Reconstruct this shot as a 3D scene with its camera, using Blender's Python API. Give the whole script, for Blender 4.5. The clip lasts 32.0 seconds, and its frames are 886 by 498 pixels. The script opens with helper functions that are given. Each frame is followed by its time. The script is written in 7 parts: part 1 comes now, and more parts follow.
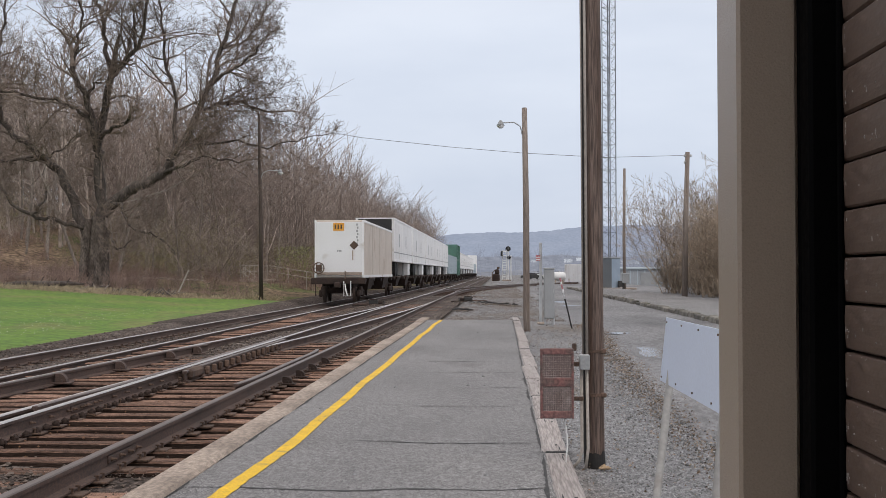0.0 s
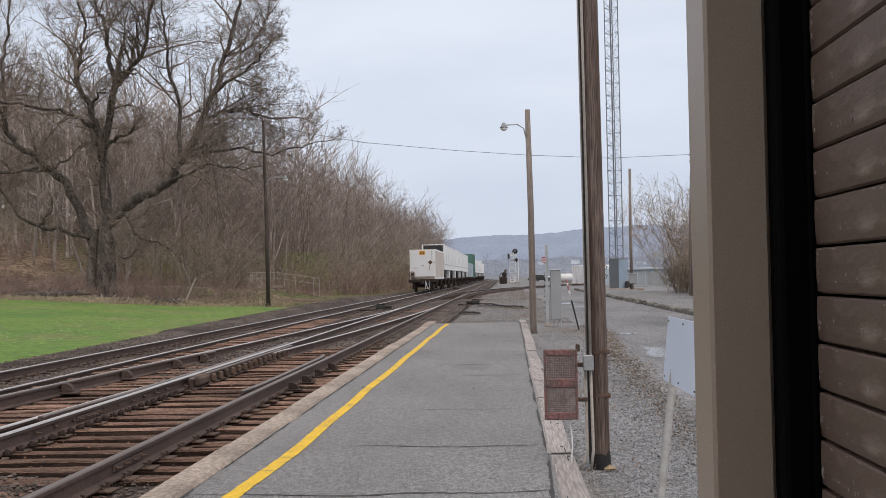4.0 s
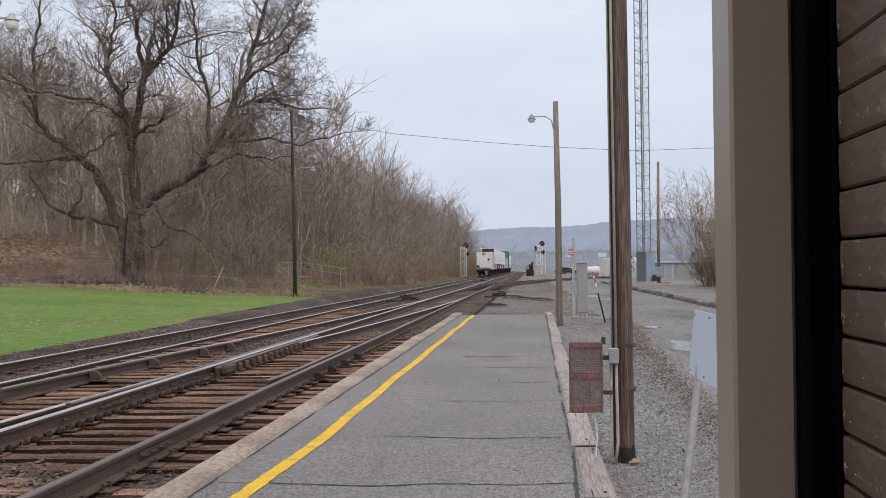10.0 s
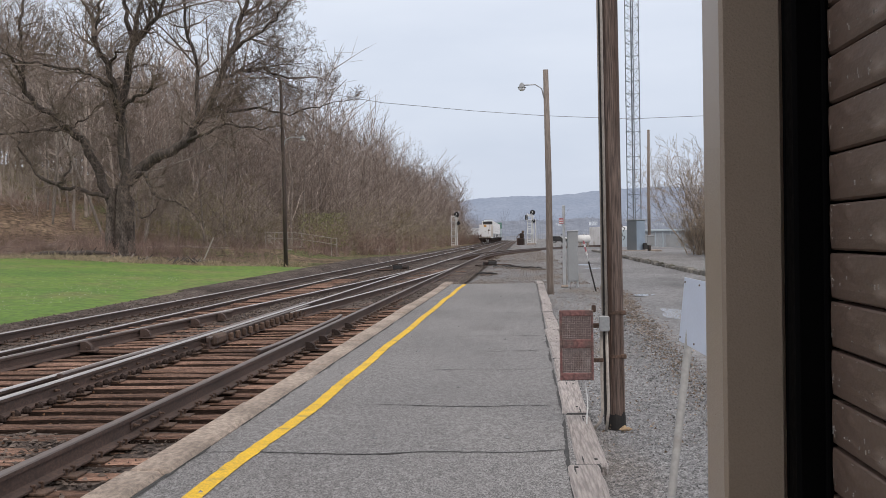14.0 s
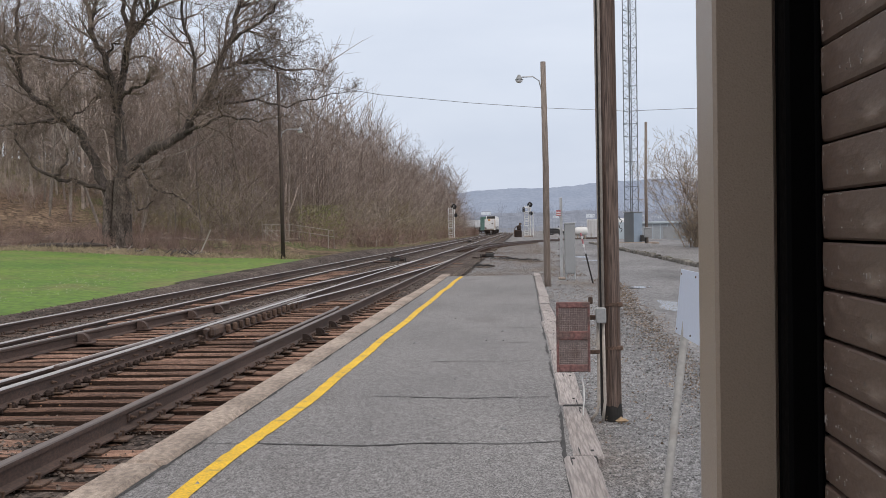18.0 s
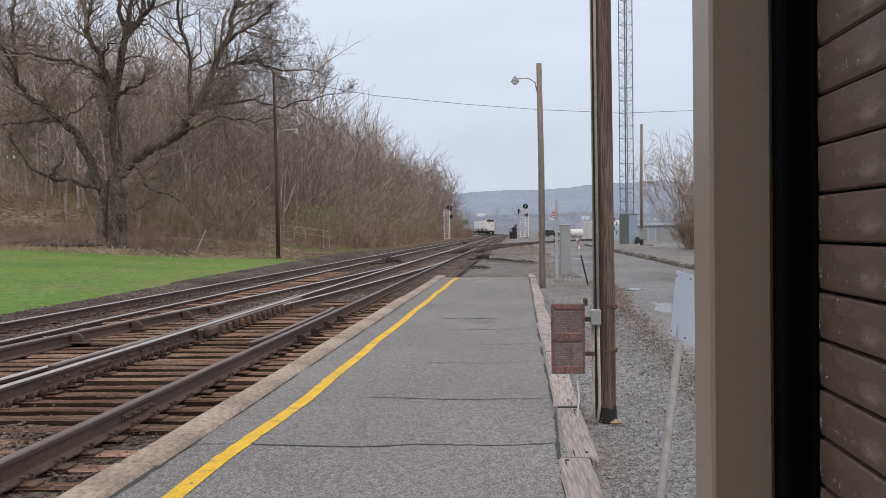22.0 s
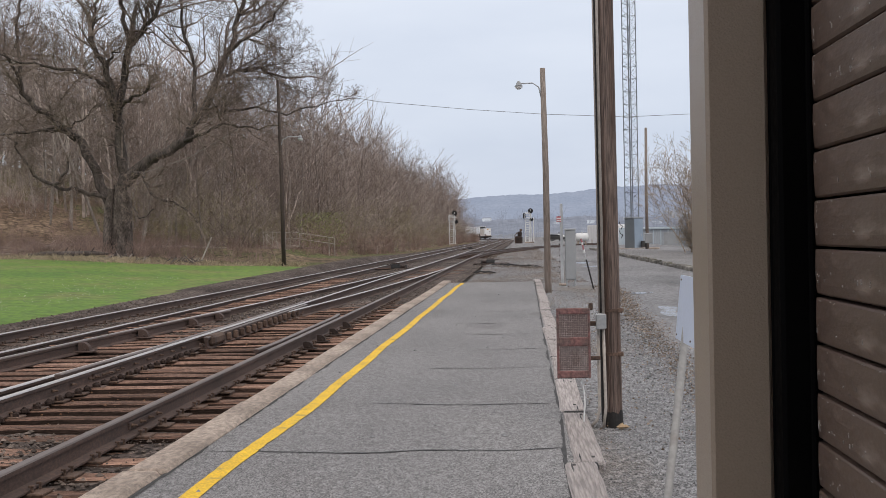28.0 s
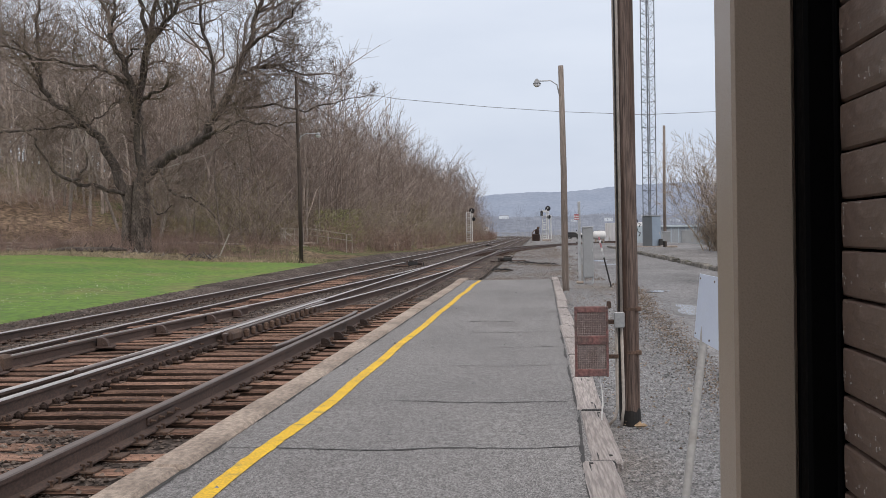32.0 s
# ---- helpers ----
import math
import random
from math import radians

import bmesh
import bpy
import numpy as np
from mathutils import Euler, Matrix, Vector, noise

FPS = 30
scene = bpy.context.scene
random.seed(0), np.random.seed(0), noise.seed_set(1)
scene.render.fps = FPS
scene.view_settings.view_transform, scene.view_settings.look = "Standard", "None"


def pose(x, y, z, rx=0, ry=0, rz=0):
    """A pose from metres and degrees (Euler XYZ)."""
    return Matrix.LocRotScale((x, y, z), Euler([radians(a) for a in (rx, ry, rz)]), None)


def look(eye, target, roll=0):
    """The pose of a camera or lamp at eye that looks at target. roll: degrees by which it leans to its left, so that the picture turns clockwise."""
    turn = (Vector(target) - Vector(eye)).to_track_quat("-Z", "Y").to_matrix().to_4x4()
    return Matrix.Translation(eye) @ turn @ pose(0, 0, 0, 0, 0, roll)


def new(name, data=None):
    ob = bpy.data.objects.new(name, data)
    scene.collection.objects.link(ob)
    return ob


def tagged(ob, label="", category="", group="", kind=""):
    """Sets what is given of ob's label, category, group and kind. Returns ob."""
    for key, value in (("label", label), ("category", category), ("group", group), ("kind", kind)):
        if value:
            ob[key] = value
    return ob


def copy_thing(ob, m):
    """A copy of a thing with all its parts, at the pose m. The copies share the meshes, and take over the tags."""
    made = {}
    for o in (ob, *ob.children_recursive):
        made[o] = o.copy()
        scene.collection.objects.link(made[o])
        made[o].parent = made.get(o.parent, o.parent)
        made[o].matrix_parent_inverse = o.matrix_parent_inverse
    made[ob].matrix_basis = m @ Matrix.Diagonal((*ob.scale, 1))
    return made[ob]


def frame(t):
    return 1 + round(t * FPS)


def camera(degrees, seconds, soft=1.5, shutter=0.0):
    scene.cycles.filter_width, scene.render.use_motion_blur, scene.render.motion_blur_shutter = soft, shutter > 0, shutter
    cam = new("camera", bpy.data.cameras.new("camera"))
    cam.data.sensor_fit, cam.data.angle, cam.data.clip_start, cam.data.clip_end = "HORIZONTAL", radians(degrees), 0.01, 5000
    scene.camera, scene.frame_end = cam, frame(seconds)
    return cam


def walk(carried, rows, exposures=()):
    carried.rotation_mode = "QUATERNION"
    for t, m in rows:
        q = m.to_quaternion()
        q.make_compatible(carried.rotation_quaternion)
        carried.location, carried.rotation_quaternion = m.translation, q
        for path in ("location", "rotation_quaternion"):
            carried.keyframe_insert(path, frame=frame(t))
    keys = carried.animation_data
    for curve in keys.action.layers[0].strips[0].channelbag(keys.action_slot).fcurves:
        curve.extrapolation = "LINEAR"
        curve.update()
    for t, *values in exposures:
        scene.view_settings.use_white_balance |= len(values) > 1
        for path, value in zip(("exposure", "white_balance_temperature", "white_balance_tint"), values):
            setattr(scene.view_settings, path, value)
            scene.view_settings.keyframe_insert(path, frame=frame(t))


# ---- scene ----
# ---- the camera and its walk ----
cam = camera(40.3, 32.0, 0.65)
PATH = [
    (0, (-0.0529, -0.0392, 1.432), (-0.1437, 1.958, 1.471), -0.12),
    (0.5, (-0.0051, -0.0299, 1.43), (-0.0995, 1.967, 1.475), 0.05),
    (1, (0.0365, -0.0217, 1.428), (-0.0962, 1.973, 1.492), -0.42),
    (1.5, (0.0098, -0.0325, 1.427), (-0.1536, 1.96, 1.492), -0.30),
    (2, (-0.0416, -0.0387, 1.424), (-0.1768, 1.956, 1.491), -0.33),
    (2.5, (-0.08, -0.0191, 1.422), (-0.1964, 1.977, 1.478), -0.51),
    (3, (-0.0522, -0.0167, 1.422), (-0.1546, 1.98, 1.474), 0.09),
    (3.5, (-0.0097, -0.017, 1.424), (-0.11, 1.98, 1.468), -1.08),
    (5.5, (-0.0088, -0.0094, 1.426), (-0.1201, 1.987, 1.478), -1.00),
    (6, (-0.0084, -0.0113, 1.425), (-0.1276, 1.984, 1.474), -0.88),
    (6.5, (-0.0086, -0.0092, 1.424), (-0.1357, 1.986, 1.47), -0.66),
    (7, (-0.0079, -0.0106, 1.424), (-0.1424, 1.984, 1.467), -0.71),
    (7.5, (-0.0059, -0.0108, 1.424), (-0.1481, 1.984, 1.464), -0.83),
    (8, (-0.0024, -0.0081, 1.423), (-0.1477, 1.986, 1.46), -0.88),
    (8.5, (-0.0034, -0.0112, 1.424), (-0.1502, 1.983, 1.456), -0.74),
    (9, (-0.0033, -0.0103, 1.424), (-0.1518, 1.984, 1.456), -0.62),
    (9.5, (-0.0041, -0.0112, 1.424), (-0.1524, 1.983, 1.457), -0.56),
    (10, (-0.0027, -0.0098, 1.423), (-0.1499, 1.985, 1.455), -0.62),
    (10.5, (-0.0035, -0.0143, 1.42), (-0.1507, 1.98, 1.435), -0.59),
    (11, (-0.0016, -0.0118, 1.42), (-0.1495, 1.983, 1.412), -0.65),
    (11.5, (-0.0001, -0.0081, 1.419), (-0.1476, 1.986, 1.405), -0.76),
    (12, (0.0008, -0.0059, 1.42), (-0.1466, 1.989, 1.401), -0.79),
    (12.5, (0.0015, -0.006, 1.419), (-0.1433, 1.989, 1.399), -0.78),
    (13, (0.0015, -0.0034, 1.42), (-0.1371, 1.992, 1.4), -0.79),
    (13.5, (0.0003, 0.0008, 1.419), (-0.1315, 1.996, 1.402), -0.72),
    (14, (-0.0006, -0.0021, 1.419), (-0.1331, 1.993, 1.4), -0.89),
    (14.5, (0.0013, -0.0063, 1.419), (-0.1321, 1.989, 1.397), -1.01),
    (16.5, (-0.0014, -0.0093, 1.418), (-0.1172, 1.987, 1.393), -0.51),
    (17, (-0.0012, -0.0064, 1.419), (-0.1151, 1.99, 1.393), -0.55),
    (17.5, (0.0011, -0.0033, 1.417), (-0.1139, 1.993, 1.39), -0.67),
    (18, (0.0036, -0.0033, 1.416), (-0.1247, 1.992, 1.384), -0.87),
    (18.5, (0.0032, -0.0022, 1.417), (-0.1256, 1.993, 1.381), -0.72),
    (19, (0.0029, -0.0011, 1.417), (-0.1254, 1.994, 1.379), -0.80),
    (19.5, (0.0022, -0.0026, 1.417), (-0.1243, 1.993, 1.386), -0.80),
    (20, (0.0021, -0.0034, 1.416), (-0.1207, 1.993, 1.39), -0.82),
    (20.5, (0.0001, -0.0034, 1.415), (-0.1211, 1.993, 1.39), -0.53),
    (21, (0.0001, -0.001, 1.415), (-0.1215, 1.995, 1.389), -0.57),
    (21.5, (0.0023, 0.0022, 1.414), (-0.1196, 1.998, 1.385), -0.64),
    (22, (0.0036, 0.0007, 1.415), (-0.1169, 1.997, 1.385), -0.63),
    (22.5, (0.0038, -0.0019, 1.416), (-0.1155, 1.994, 1.386), -0.60),
    (23, (0.0036, -0.0077, 1.416), (-0.1155, 1.988, 1.388), -0.57),
    (23.5, (0.0063, 0.0008, 1.416), (-0.1135, 1.997, 1.388), -0.53),
    (24, (0.006, -0.0036, 1.416), (-0.1133, 1.993, 1.391), -0.63),
    (24.5, (0.0061, -0.0037, 1.416), (-0.1123, 1.993, 1.391), -0.73),
    (25, (0.0046, -0.0049, 1.416), (-0.1128, 1.992, 1.393), -0.72),
    (25.5, (0.0027, -0.0039, 1.417), (-0.1139, 1.992, 1.394), -0.71),
    (27.5, (0.0092, -0.0104, 1.418), (-0.1169, 1.986, 1.396), -1.37),
    (28, (0.0103, -0.0106, 1.418), (-0.1191, 1.985, 1.397), -1.16),
    (28.5, (0.0105, -0.0106, 1.418), (-0.1204, 1.985, 1.398), -1.15),
    (29, (0.009, -0.0138, 1.417), (-0.1281, 1.981, 1.398), -1.12),
    (29.5, (0.0085, -0.0111, 1.418), (-0.1291, 1.984, 1.398), -1.00),
    (30, (0.0061, -0.0084, 1.419), (-0.1324, 1.987, 1.396), -0.76),
    (30.5, (0.0042, -0.0095, 1.42), (-0.141, 1.985, 1.398), -0.82),
    (31, (0.0053, -0.0068, 1.42), (-0.1436, 1.988, 1.399), -0.81),
    (31.5, (0.0032, -0.0084, 1.419), (-0.1495, 1.986, 1.397), -0.74),
    (32, (0.0024, -0.0108, 1.421), (-0.1554, 1.983, 1.396), -0.94),
]
walk(cam, [(t, look(eye, target, roll)) for t, eye, target, roll in PATH])

# ---- light ----
world = bpy.data.worlds.new("overcast_sky")
scene.world = world
world.use_nodes = True
wn, wl = world.node_tree.nodes, world.node_tree.links
wn.clear()
w_out = wn.new("ShaderNodeOutputWorld")
w_bg = wn.new("ShaderNodeBackground")
w_sky = wn.new("ShaderNodeTexSky")
w_sky.sky_type = "NISHITA"
w_sky.sun_disc = False
w_sky.sun_elevation, w_sky.sun_rotation = radians(50), radians(200)
w_sky.air_density, w_sky.dust_density = 1.0, 3.0
w_coord = wn.new("ShaderNodeTexCoord")
w_noise = wn.new("ShaderNodeTexNoise")
w_noise.inputs["Scale"].default_value = 2.2
w_noise.inputs["Detail"].default_value = 5
w_map = wn.new("ShaderNodeMapping")
w_map.inputs["Scale"].default_value = (1, 1, 3.2)
w_ramp = wn.new("ShaderNodeValToRGB")
w_ramp.color_ramp.elements[0].position, w_ramp.color_ramp.elements[0].color = 0.36, (5.9, 6.5, 7.7, 1)
w_ramp.color_ramp.elements[1].position, w_ramp.color_ramp.elements[1].color = 0.64, (7.4, 7.9, 8.9, 1)
w_mix = wn.new("ShaderNodeMixRGB")
w_mix.inputs[0].default_value = 0.92
w_sep = wn.new("ShaderNodeSeparateXYZ")
w_high = wn.new("ShaderNodeMapRange")
w_high.inputs[1].default_value, w_high.inputs[2].default_value = 0.2, 0.6
w_zen = wn.new("ShaderNodeMixRGB")
w_zen.inputs[2].default_value = (9.05, 8.68, 8.8, 1)
wl.new(w_coord.outputs["Generated"], w_map.inputs[0])
wl.new(w_map.outputs[0], w_noise.inputs["Vector"])
wl.new(w_noise.outputs[0], w_ramp.inputs[0])
wl.new(w_sky.outputs[0], w_mix.inputs[1])
wl.new(w_coord.outputs["Generated"], w_sep.inputs[0])
wl.new(w_sep.outputs[2], w_high.inputs[0])
wl.new(w_high.outputs[0], w_zen.inputs[0])
wl.new(w_ramp.outputs[0], w_zen.inputs[1])
wl.new(w_zen.outputs[0], w_mix.inputs[2])
wl.new(w_mix.outputs[0], w_bg.inputs[0])
w_bg.inputs[1].default_value = 0.11
wl.new(w_bg.outputs[0], w_out.inputs[0])

sun = new("sun", bpy.data.lights.new("sun", "SUN"))
sun.data.energy, sun.data.angle, sun.data.color = 0.9, radians(40), (1.0, 0.915, 0.845)
sun.matrix_world = look((30, -60, 90), (0, 0, 0))
scene.view_settings.exposure = 0.0


# ---- materials ----
def mat(name, c1, c2, scale=2.0, fine=40.0, rough=0.85, bump=0.3, metal=0.0, vary=0.0, dirt=None, amount=0.5, dscale=0.7, stretch=(1, 1, 1), speck=0.3, island=False, grit=0.0, gscale=90.0, spec=0.5):
    """A worn surface: two colours in soft patches, fine grain with relief, and a third colour in stains."""
    m = bpy.data.materials.new(name)
    m.use_nodes = True
    n, l = m.node_tree.nodes, m.node_tree.links
    b = n["Principled BSDF"]
    co, mp = n.new("ShaderNodeTexCoord"), n.new("ShaderNodeMapping")
    mp.inputs["Scale"].default_value = stretch
    l.new(co.outputs["Object"], mp.inputs[0])
    def noise_at(s, d=4.0):
        t = n.new("ShaderNodeTexNoise")
        t.inputs["Scale"].default_value, t.inputs["Detail"].default_value = s, d
        l.new(mp.outputs[0], t.inputs["Vector"])
        return t
    def mixed(fac, a, c, kind="MIX"):
        x = n.new("ShaderNodeMixRGB")
        x.blend_type = kind
        for k, v in enumerate((fac, a, c)):
            if hasattr(v, "is_output"):
                l.new(v, x.inputs[k])
            elif k:
                x.inputs[k].default_value = (*v, 1) if len(v) == 3 else v
            else:
                x.inputs[k].default_value = v
        return x.outputs[0]
    def ramp(v, p0, p1, a=0.0, c=1.0):
        r = n.new("ShaderNodeMapRange")
        r.inputs[1].default_value, r.inputs[2].default_value, r.inputs[3].default_value, r.inputs[4].default_value = p0, p1, a, c
        l.new(v, r.inputs[0])
        return r.outputs[0]
    big, small = noise_at(scale), noise_at(fine, 6.0)
    col = mixed(ramp(big.outputs[0], 0.35, 0.65), c1, c2)
    if dirt:
        st = noise_at(dscale, 7.0)
        col = mixed(ramp(st.outputs[0], 0.62 - 0.25 * amount, 0.78 - 0.2 * amount), col, dirt)
    g = n.new("ShaderNodeCombineColor")
    gv = ramp(small.outputs[0], 0.37, 0.63, 1 - speck, 1 + speck)
    if grit:
        vo = n.new("ShaderNodeTexVoronoi")
        vo.inputs["Scale"].default_value = gscale
        l.new(mp.outputs[0], vo.inputs["Vector"])
        sv = n.new("ShaderNodeSeparateColor")
        l.new(vo.outputs["Color"], sv.inputs[0])
        gm = n.new("ShaderNodeMath")
        gm.operation = "MULTIPLY"
        l.new(gv, gm.inputs[0])
        l.new(ramp(sv.outputs[0], 0, 1, 1 - grit, 1 + grit), gm.inputs[1])
        gv = gm.outputs[0]
    if vary:
        info = n.new("ShaderNodeNewGeometry" if island else "ShaderNodeObjectInfo")
        rv = ramp(info.outputs["Random Per Island" if island else "Random"], 0, 1, 1 - vary, 1 + vary)
        mu = n.new("ShaderNodeMath")
        mu.operation = "MULTIPLY"
        l.new(gv, mu.inputs[0])
        l.new(rv, mu.inputs[1])
        gv = mu.outputs[0]
    for k in range(3):
        l.new(gv, g.inputs[k])
    col = mixed(1.0, col, g.outputs[0], "MULTIPLY")
    l.new(col, b.inputs["Base Color"])
    b.inputs["Metallic"].default_value = metal
    b.inputs["Specular IOR Level"].default_value = spec
    l.new(ramp(small.outputs[0], 0.2, 0.8, max(0, rough - 0.12), min(1, rough + 0.1)), b.inputs["Roughness"])
    if bump:
        bp = n.new("ShaderNodeBump")
        bp.inputs["Strength"].default_value, bp.inputs["Distance"].default_value = bump, 0.4 / fine
        l.new(small.outputs[0], bp.inputs["Height"])
        l.new(bp.outputs[0], b.inputs["Normal"])
    return m


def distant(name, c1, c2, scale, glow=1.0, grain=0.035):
    """Far land seen through kilometres of damp air: the pale haze is painted in as a glowing colour."""
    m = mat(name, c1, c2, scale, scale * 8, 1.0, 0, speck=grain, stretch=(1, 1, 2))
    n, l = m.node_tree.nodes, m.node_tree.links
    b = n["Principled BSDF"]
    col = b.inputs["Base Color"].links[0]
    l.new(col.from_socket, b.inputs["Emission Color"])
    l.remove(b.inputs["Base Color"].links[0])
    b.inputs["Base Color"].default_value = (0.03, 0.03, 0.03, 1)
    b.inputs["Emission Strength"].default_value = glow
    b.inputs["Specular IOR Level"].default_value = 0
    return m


ASPHALT = mat("old_asphalt", (0.188, 0.185, 0.185), (0.234, 0.23, 0.228), 0.5, 24, 0.92, 0.8, dirt=(0.16, 0.153, 0.152), amount=0.14, dscale=0.9, speck=0.15, grit=0.6, gscale=165, stretch=(1, 0.4, 1), spec=0.3)
MESH_WIRE = mat("bare_wire", (0.4, 0.33, 0.31), (0.32, 0.25, 0.235), 8, 60, 0.7, 0.1, speck=0.3)
CRACK = mat("tar_crack", (0.035, 0.035, 0.035), (0.06, 0.06, 0.06), 4, 60, 0.9, 0.3)
LOT = mat("lot_asphalt", (0.185, 0.186, 0.192), (0.25, 0.249, 0.252), 0.25, 14, 0.95, 0.5, dirt=(0.13, 0.13, 0.134), amount=0.5, dscale=0.3, speck=0.2, grit=0.28, gscale=230, stretch=(1, 0.3, 1), spec=0.2)
CONCRETE = mat("kerb_concrete", (0.405, 0.335, 0.275), (0.32, 0.26, 0.212), 0.8, 26, 0.9, 0.7, vary=0.08, dirt=(0.2, 0.163, 0.133), amount=0.36, dscale=1.6, speck=0.26, grit=0.2, gscale=170, stretch=(1, 0.5, 1))
YELLOW = mat("yellow_paint", (0.78, 0.5, 0.02), (0.68, 0.42, 0.025), 3, 70, 0.75, 0.3, dirt=(0.3, 0.24, 0.1), amount=0.15, dscale=6, speck=0.2)
TIMBER = mat("weathered_timber", (0.425, 0.388, 0.37), (0.325, 0.292, 0.275), 0.8, 9, 0.92, 0.7, vary=0.16, stretch=(8, 0.4, 8), speck=0.25, dirt=(0.2, 0.165, 0.15), amount=0.22, dscale=0.5, spec=0.25)
GRAVEL = mat("gravel_ground", (0.186, 0.188, 0.192), (0.24, 0.24, 0.243), 0.5, 18, 0.95, 0.9, dirt=(0.185, 0.16, 0.138), amount=0.5, dscale=0.4, speck=0.28, grit=0.6, gscale=140, stretch=(1, 0.45, 1), spec=0.15)
STONE = mat("crushed_stone", (0.205, 0.207, 0.21), (0.278, 0.278, 0.278), 3, 20, 0.9, 0.3, vary=0.6, island=True, speck=0.25, spec=0.2)
BROWN_STONE = mat("brown_crushed_stone", (0.15, 0.123, 0.102), (0.235, 0.2, 0.174), 3, 20, 0.9, 0.3, vary=0.6, island=True, speck=0.25, spec=0.2)
BALLAST = mat("ballast_bed", (0.078, 0.062, 0.054), (0.132, 0.109, 0.096), 0.8, 16, 0.95, 1.0, dirt=(0.05, 0.04, 0.035), amount=0.5, dscale=0.6, speck=0.4, grit=0.7, gscale=26, stretch=(1, 0.6, 1), spec=0.1)
BSTONE = mat("ballast_stone", (0.105, 0.083, 0.07), (0.17, 0.138, 0.117), 3, 20, 0.9, 0.3, vary=0.5, island=True, speck=0.25, spec=0.2)
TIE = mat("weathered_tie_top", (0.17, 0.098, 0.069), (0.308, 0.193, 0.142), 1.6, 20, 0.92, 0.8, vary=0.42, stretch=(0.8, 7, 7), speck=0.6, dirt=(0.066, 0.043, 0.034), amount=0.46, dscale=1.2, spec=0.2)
# creosote brown taken darker still, with the shade between ties painted in
TIE_SHADE = mat("shaded_creosoted_tie", (0.04, 0.026, 0.02), (0.07, 0.046, 0.036), 2.5, 20, 0.92, 0.7, vary=0.3, stretch=(0.8, 6, 6), speck=0.4, spec=0.15)
# darker version of the tie tops, for the far track
DARK_TIE = mat("dark_tie_top", (0.085, 0.058, 0.046), (0.15, 0.108, 0.087), 1.6, 20, 0.92, 0.8, vary=0.4, stretch=(0.8, 7, 7), speck=0.5, dirt=(0.045, 0.032, 0.027), amount=0.4, dscale=1.2, spec=0.2)
ORANGE_RUST = mat("fresh_rust", (0.2, 0.1, 0.05), (0.15, 0.078, 0.042), 6, 40, 0.9, 0.3, vary=0.4, island=True)
WOOD_BARK = mat("slope_tree_bark", (0.165, 0.137, 0.119), (0.255, 0.214, 0.188), 0.9, 10, 0.95, 0.5, stretch=(3, 3, 0.6), speck=0.3, vary=0.25)
LEAF_BROWN = mat("dead_leaves", (0.165, 0.118, 0.082), (0.27, 0.21, 0.158), 2, 20, 0.95, 0, vary=0.55, island=True, spec=0.2)
RAIL_WEB = mat("rusted_rail", (0.068, 0.043, 0.034), (0.108, 0.069, 0.055), 1.5, 60, 0.8, 0.3, speck=0.3, dirt=(0.045, 0.031, 0.026), amount=0.4, dscale=3, stretch=(1, 0.4, 1))
RAIL_HEAD = mat("worn_railhead", (0.215, 0.175, 0.155), (0.15, 0.12, 0.105), 2, 90, 0.45, 0.1, metal=0.6, speck=0.15, stretch=(1, 0.1, 1))
RAIL_BRIGHT = mat("polished_railhead", (0.66, 0.635, 0.62), (0.52, 0.495, 0.48), 1, 90, 0.46, 0.05, metal=0.75, speck=0.1, stretch=(1, 0.1, 1))
RUST = mat("rusty_iron", (0.085, 0.054, 0.04), (0.14, 0.09, 0.064), 4, 60, 0.85, 0.4, vary=0.25, speck=0.35)
GRASS = mat("spring_grass", (0.082, 0.17, 0.02), (0.14, 0.222, 0.03), 0.2, 4, 0.9, 0.5, dirt=(0.17, 0.188, 0.055), amount=0.44, dscale=0.45, speck=0.2, grit=0.16, gscale=9, stretch=(1, 0.6, 1))
PETAL = mat("white_petal", (0.6, 0.62, 0.5), (0.5, 0.55, 0.4), 2, 20, 0.9, 0, vary=0.25, island=True)
LITTER = mat("leaf_litter", (0.125, 0.088, 0.06), (0.195, 0.143, 0.098), 0.25, 3, 0.95, 0.9, dirt=(0.112, 0.118, 0.05), amount=0.74, dscale=0.12, speck=0.45, grit=0.35, gscale=3.5, spec=0.1)
BARK = mat("grey_bark", (0.056, 0.044, 0.038), (0.13, 0.106, 0.092), 1.2, 9, 0.95, 1.0, stretch=(3.5, 3.5, 0.45), speck=0.55, vary=0.15)
BOLE = mat("old_trunk_bark", (0.088, 0.072, 0.062), (0.17, 0.142, 0.123), 1.0, 8, 0.95, 1.0, stretch=(2.4, 2.4, 0.9), speck=0.38, dirt=(0.05, 0.041, 0.036), amount=0.4, dscale=1.5, spec=0.2)
TWIG = mat("twig_bark", (0.178, 0.139, 0.118), (0.262, 0.208, 0.176), 0.3, 4, 0.95, 0, vary=0.25, island=True, spec=0.2)
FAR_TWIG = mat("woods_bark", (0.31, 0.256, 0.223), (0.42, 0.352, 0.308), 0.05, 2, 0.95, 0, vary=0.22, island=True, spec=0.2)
PALE_BARK = mat("pale_sapling_bark", (0.2, 0.172, 0.148), (0.3, 0.262, 0.228), 0.4, 6, 0.95, 0.3, vary=0.4, island=True, stretch=(3, 3, 0.6), spec=0.2)
BRUSH = mat("brush_stem", (0.24, 0.17, 0.142), (0.335, 0.243, 0.204), 0.06, 2, 0.95, 0, vary=0.2, island=True, spec=0.2)
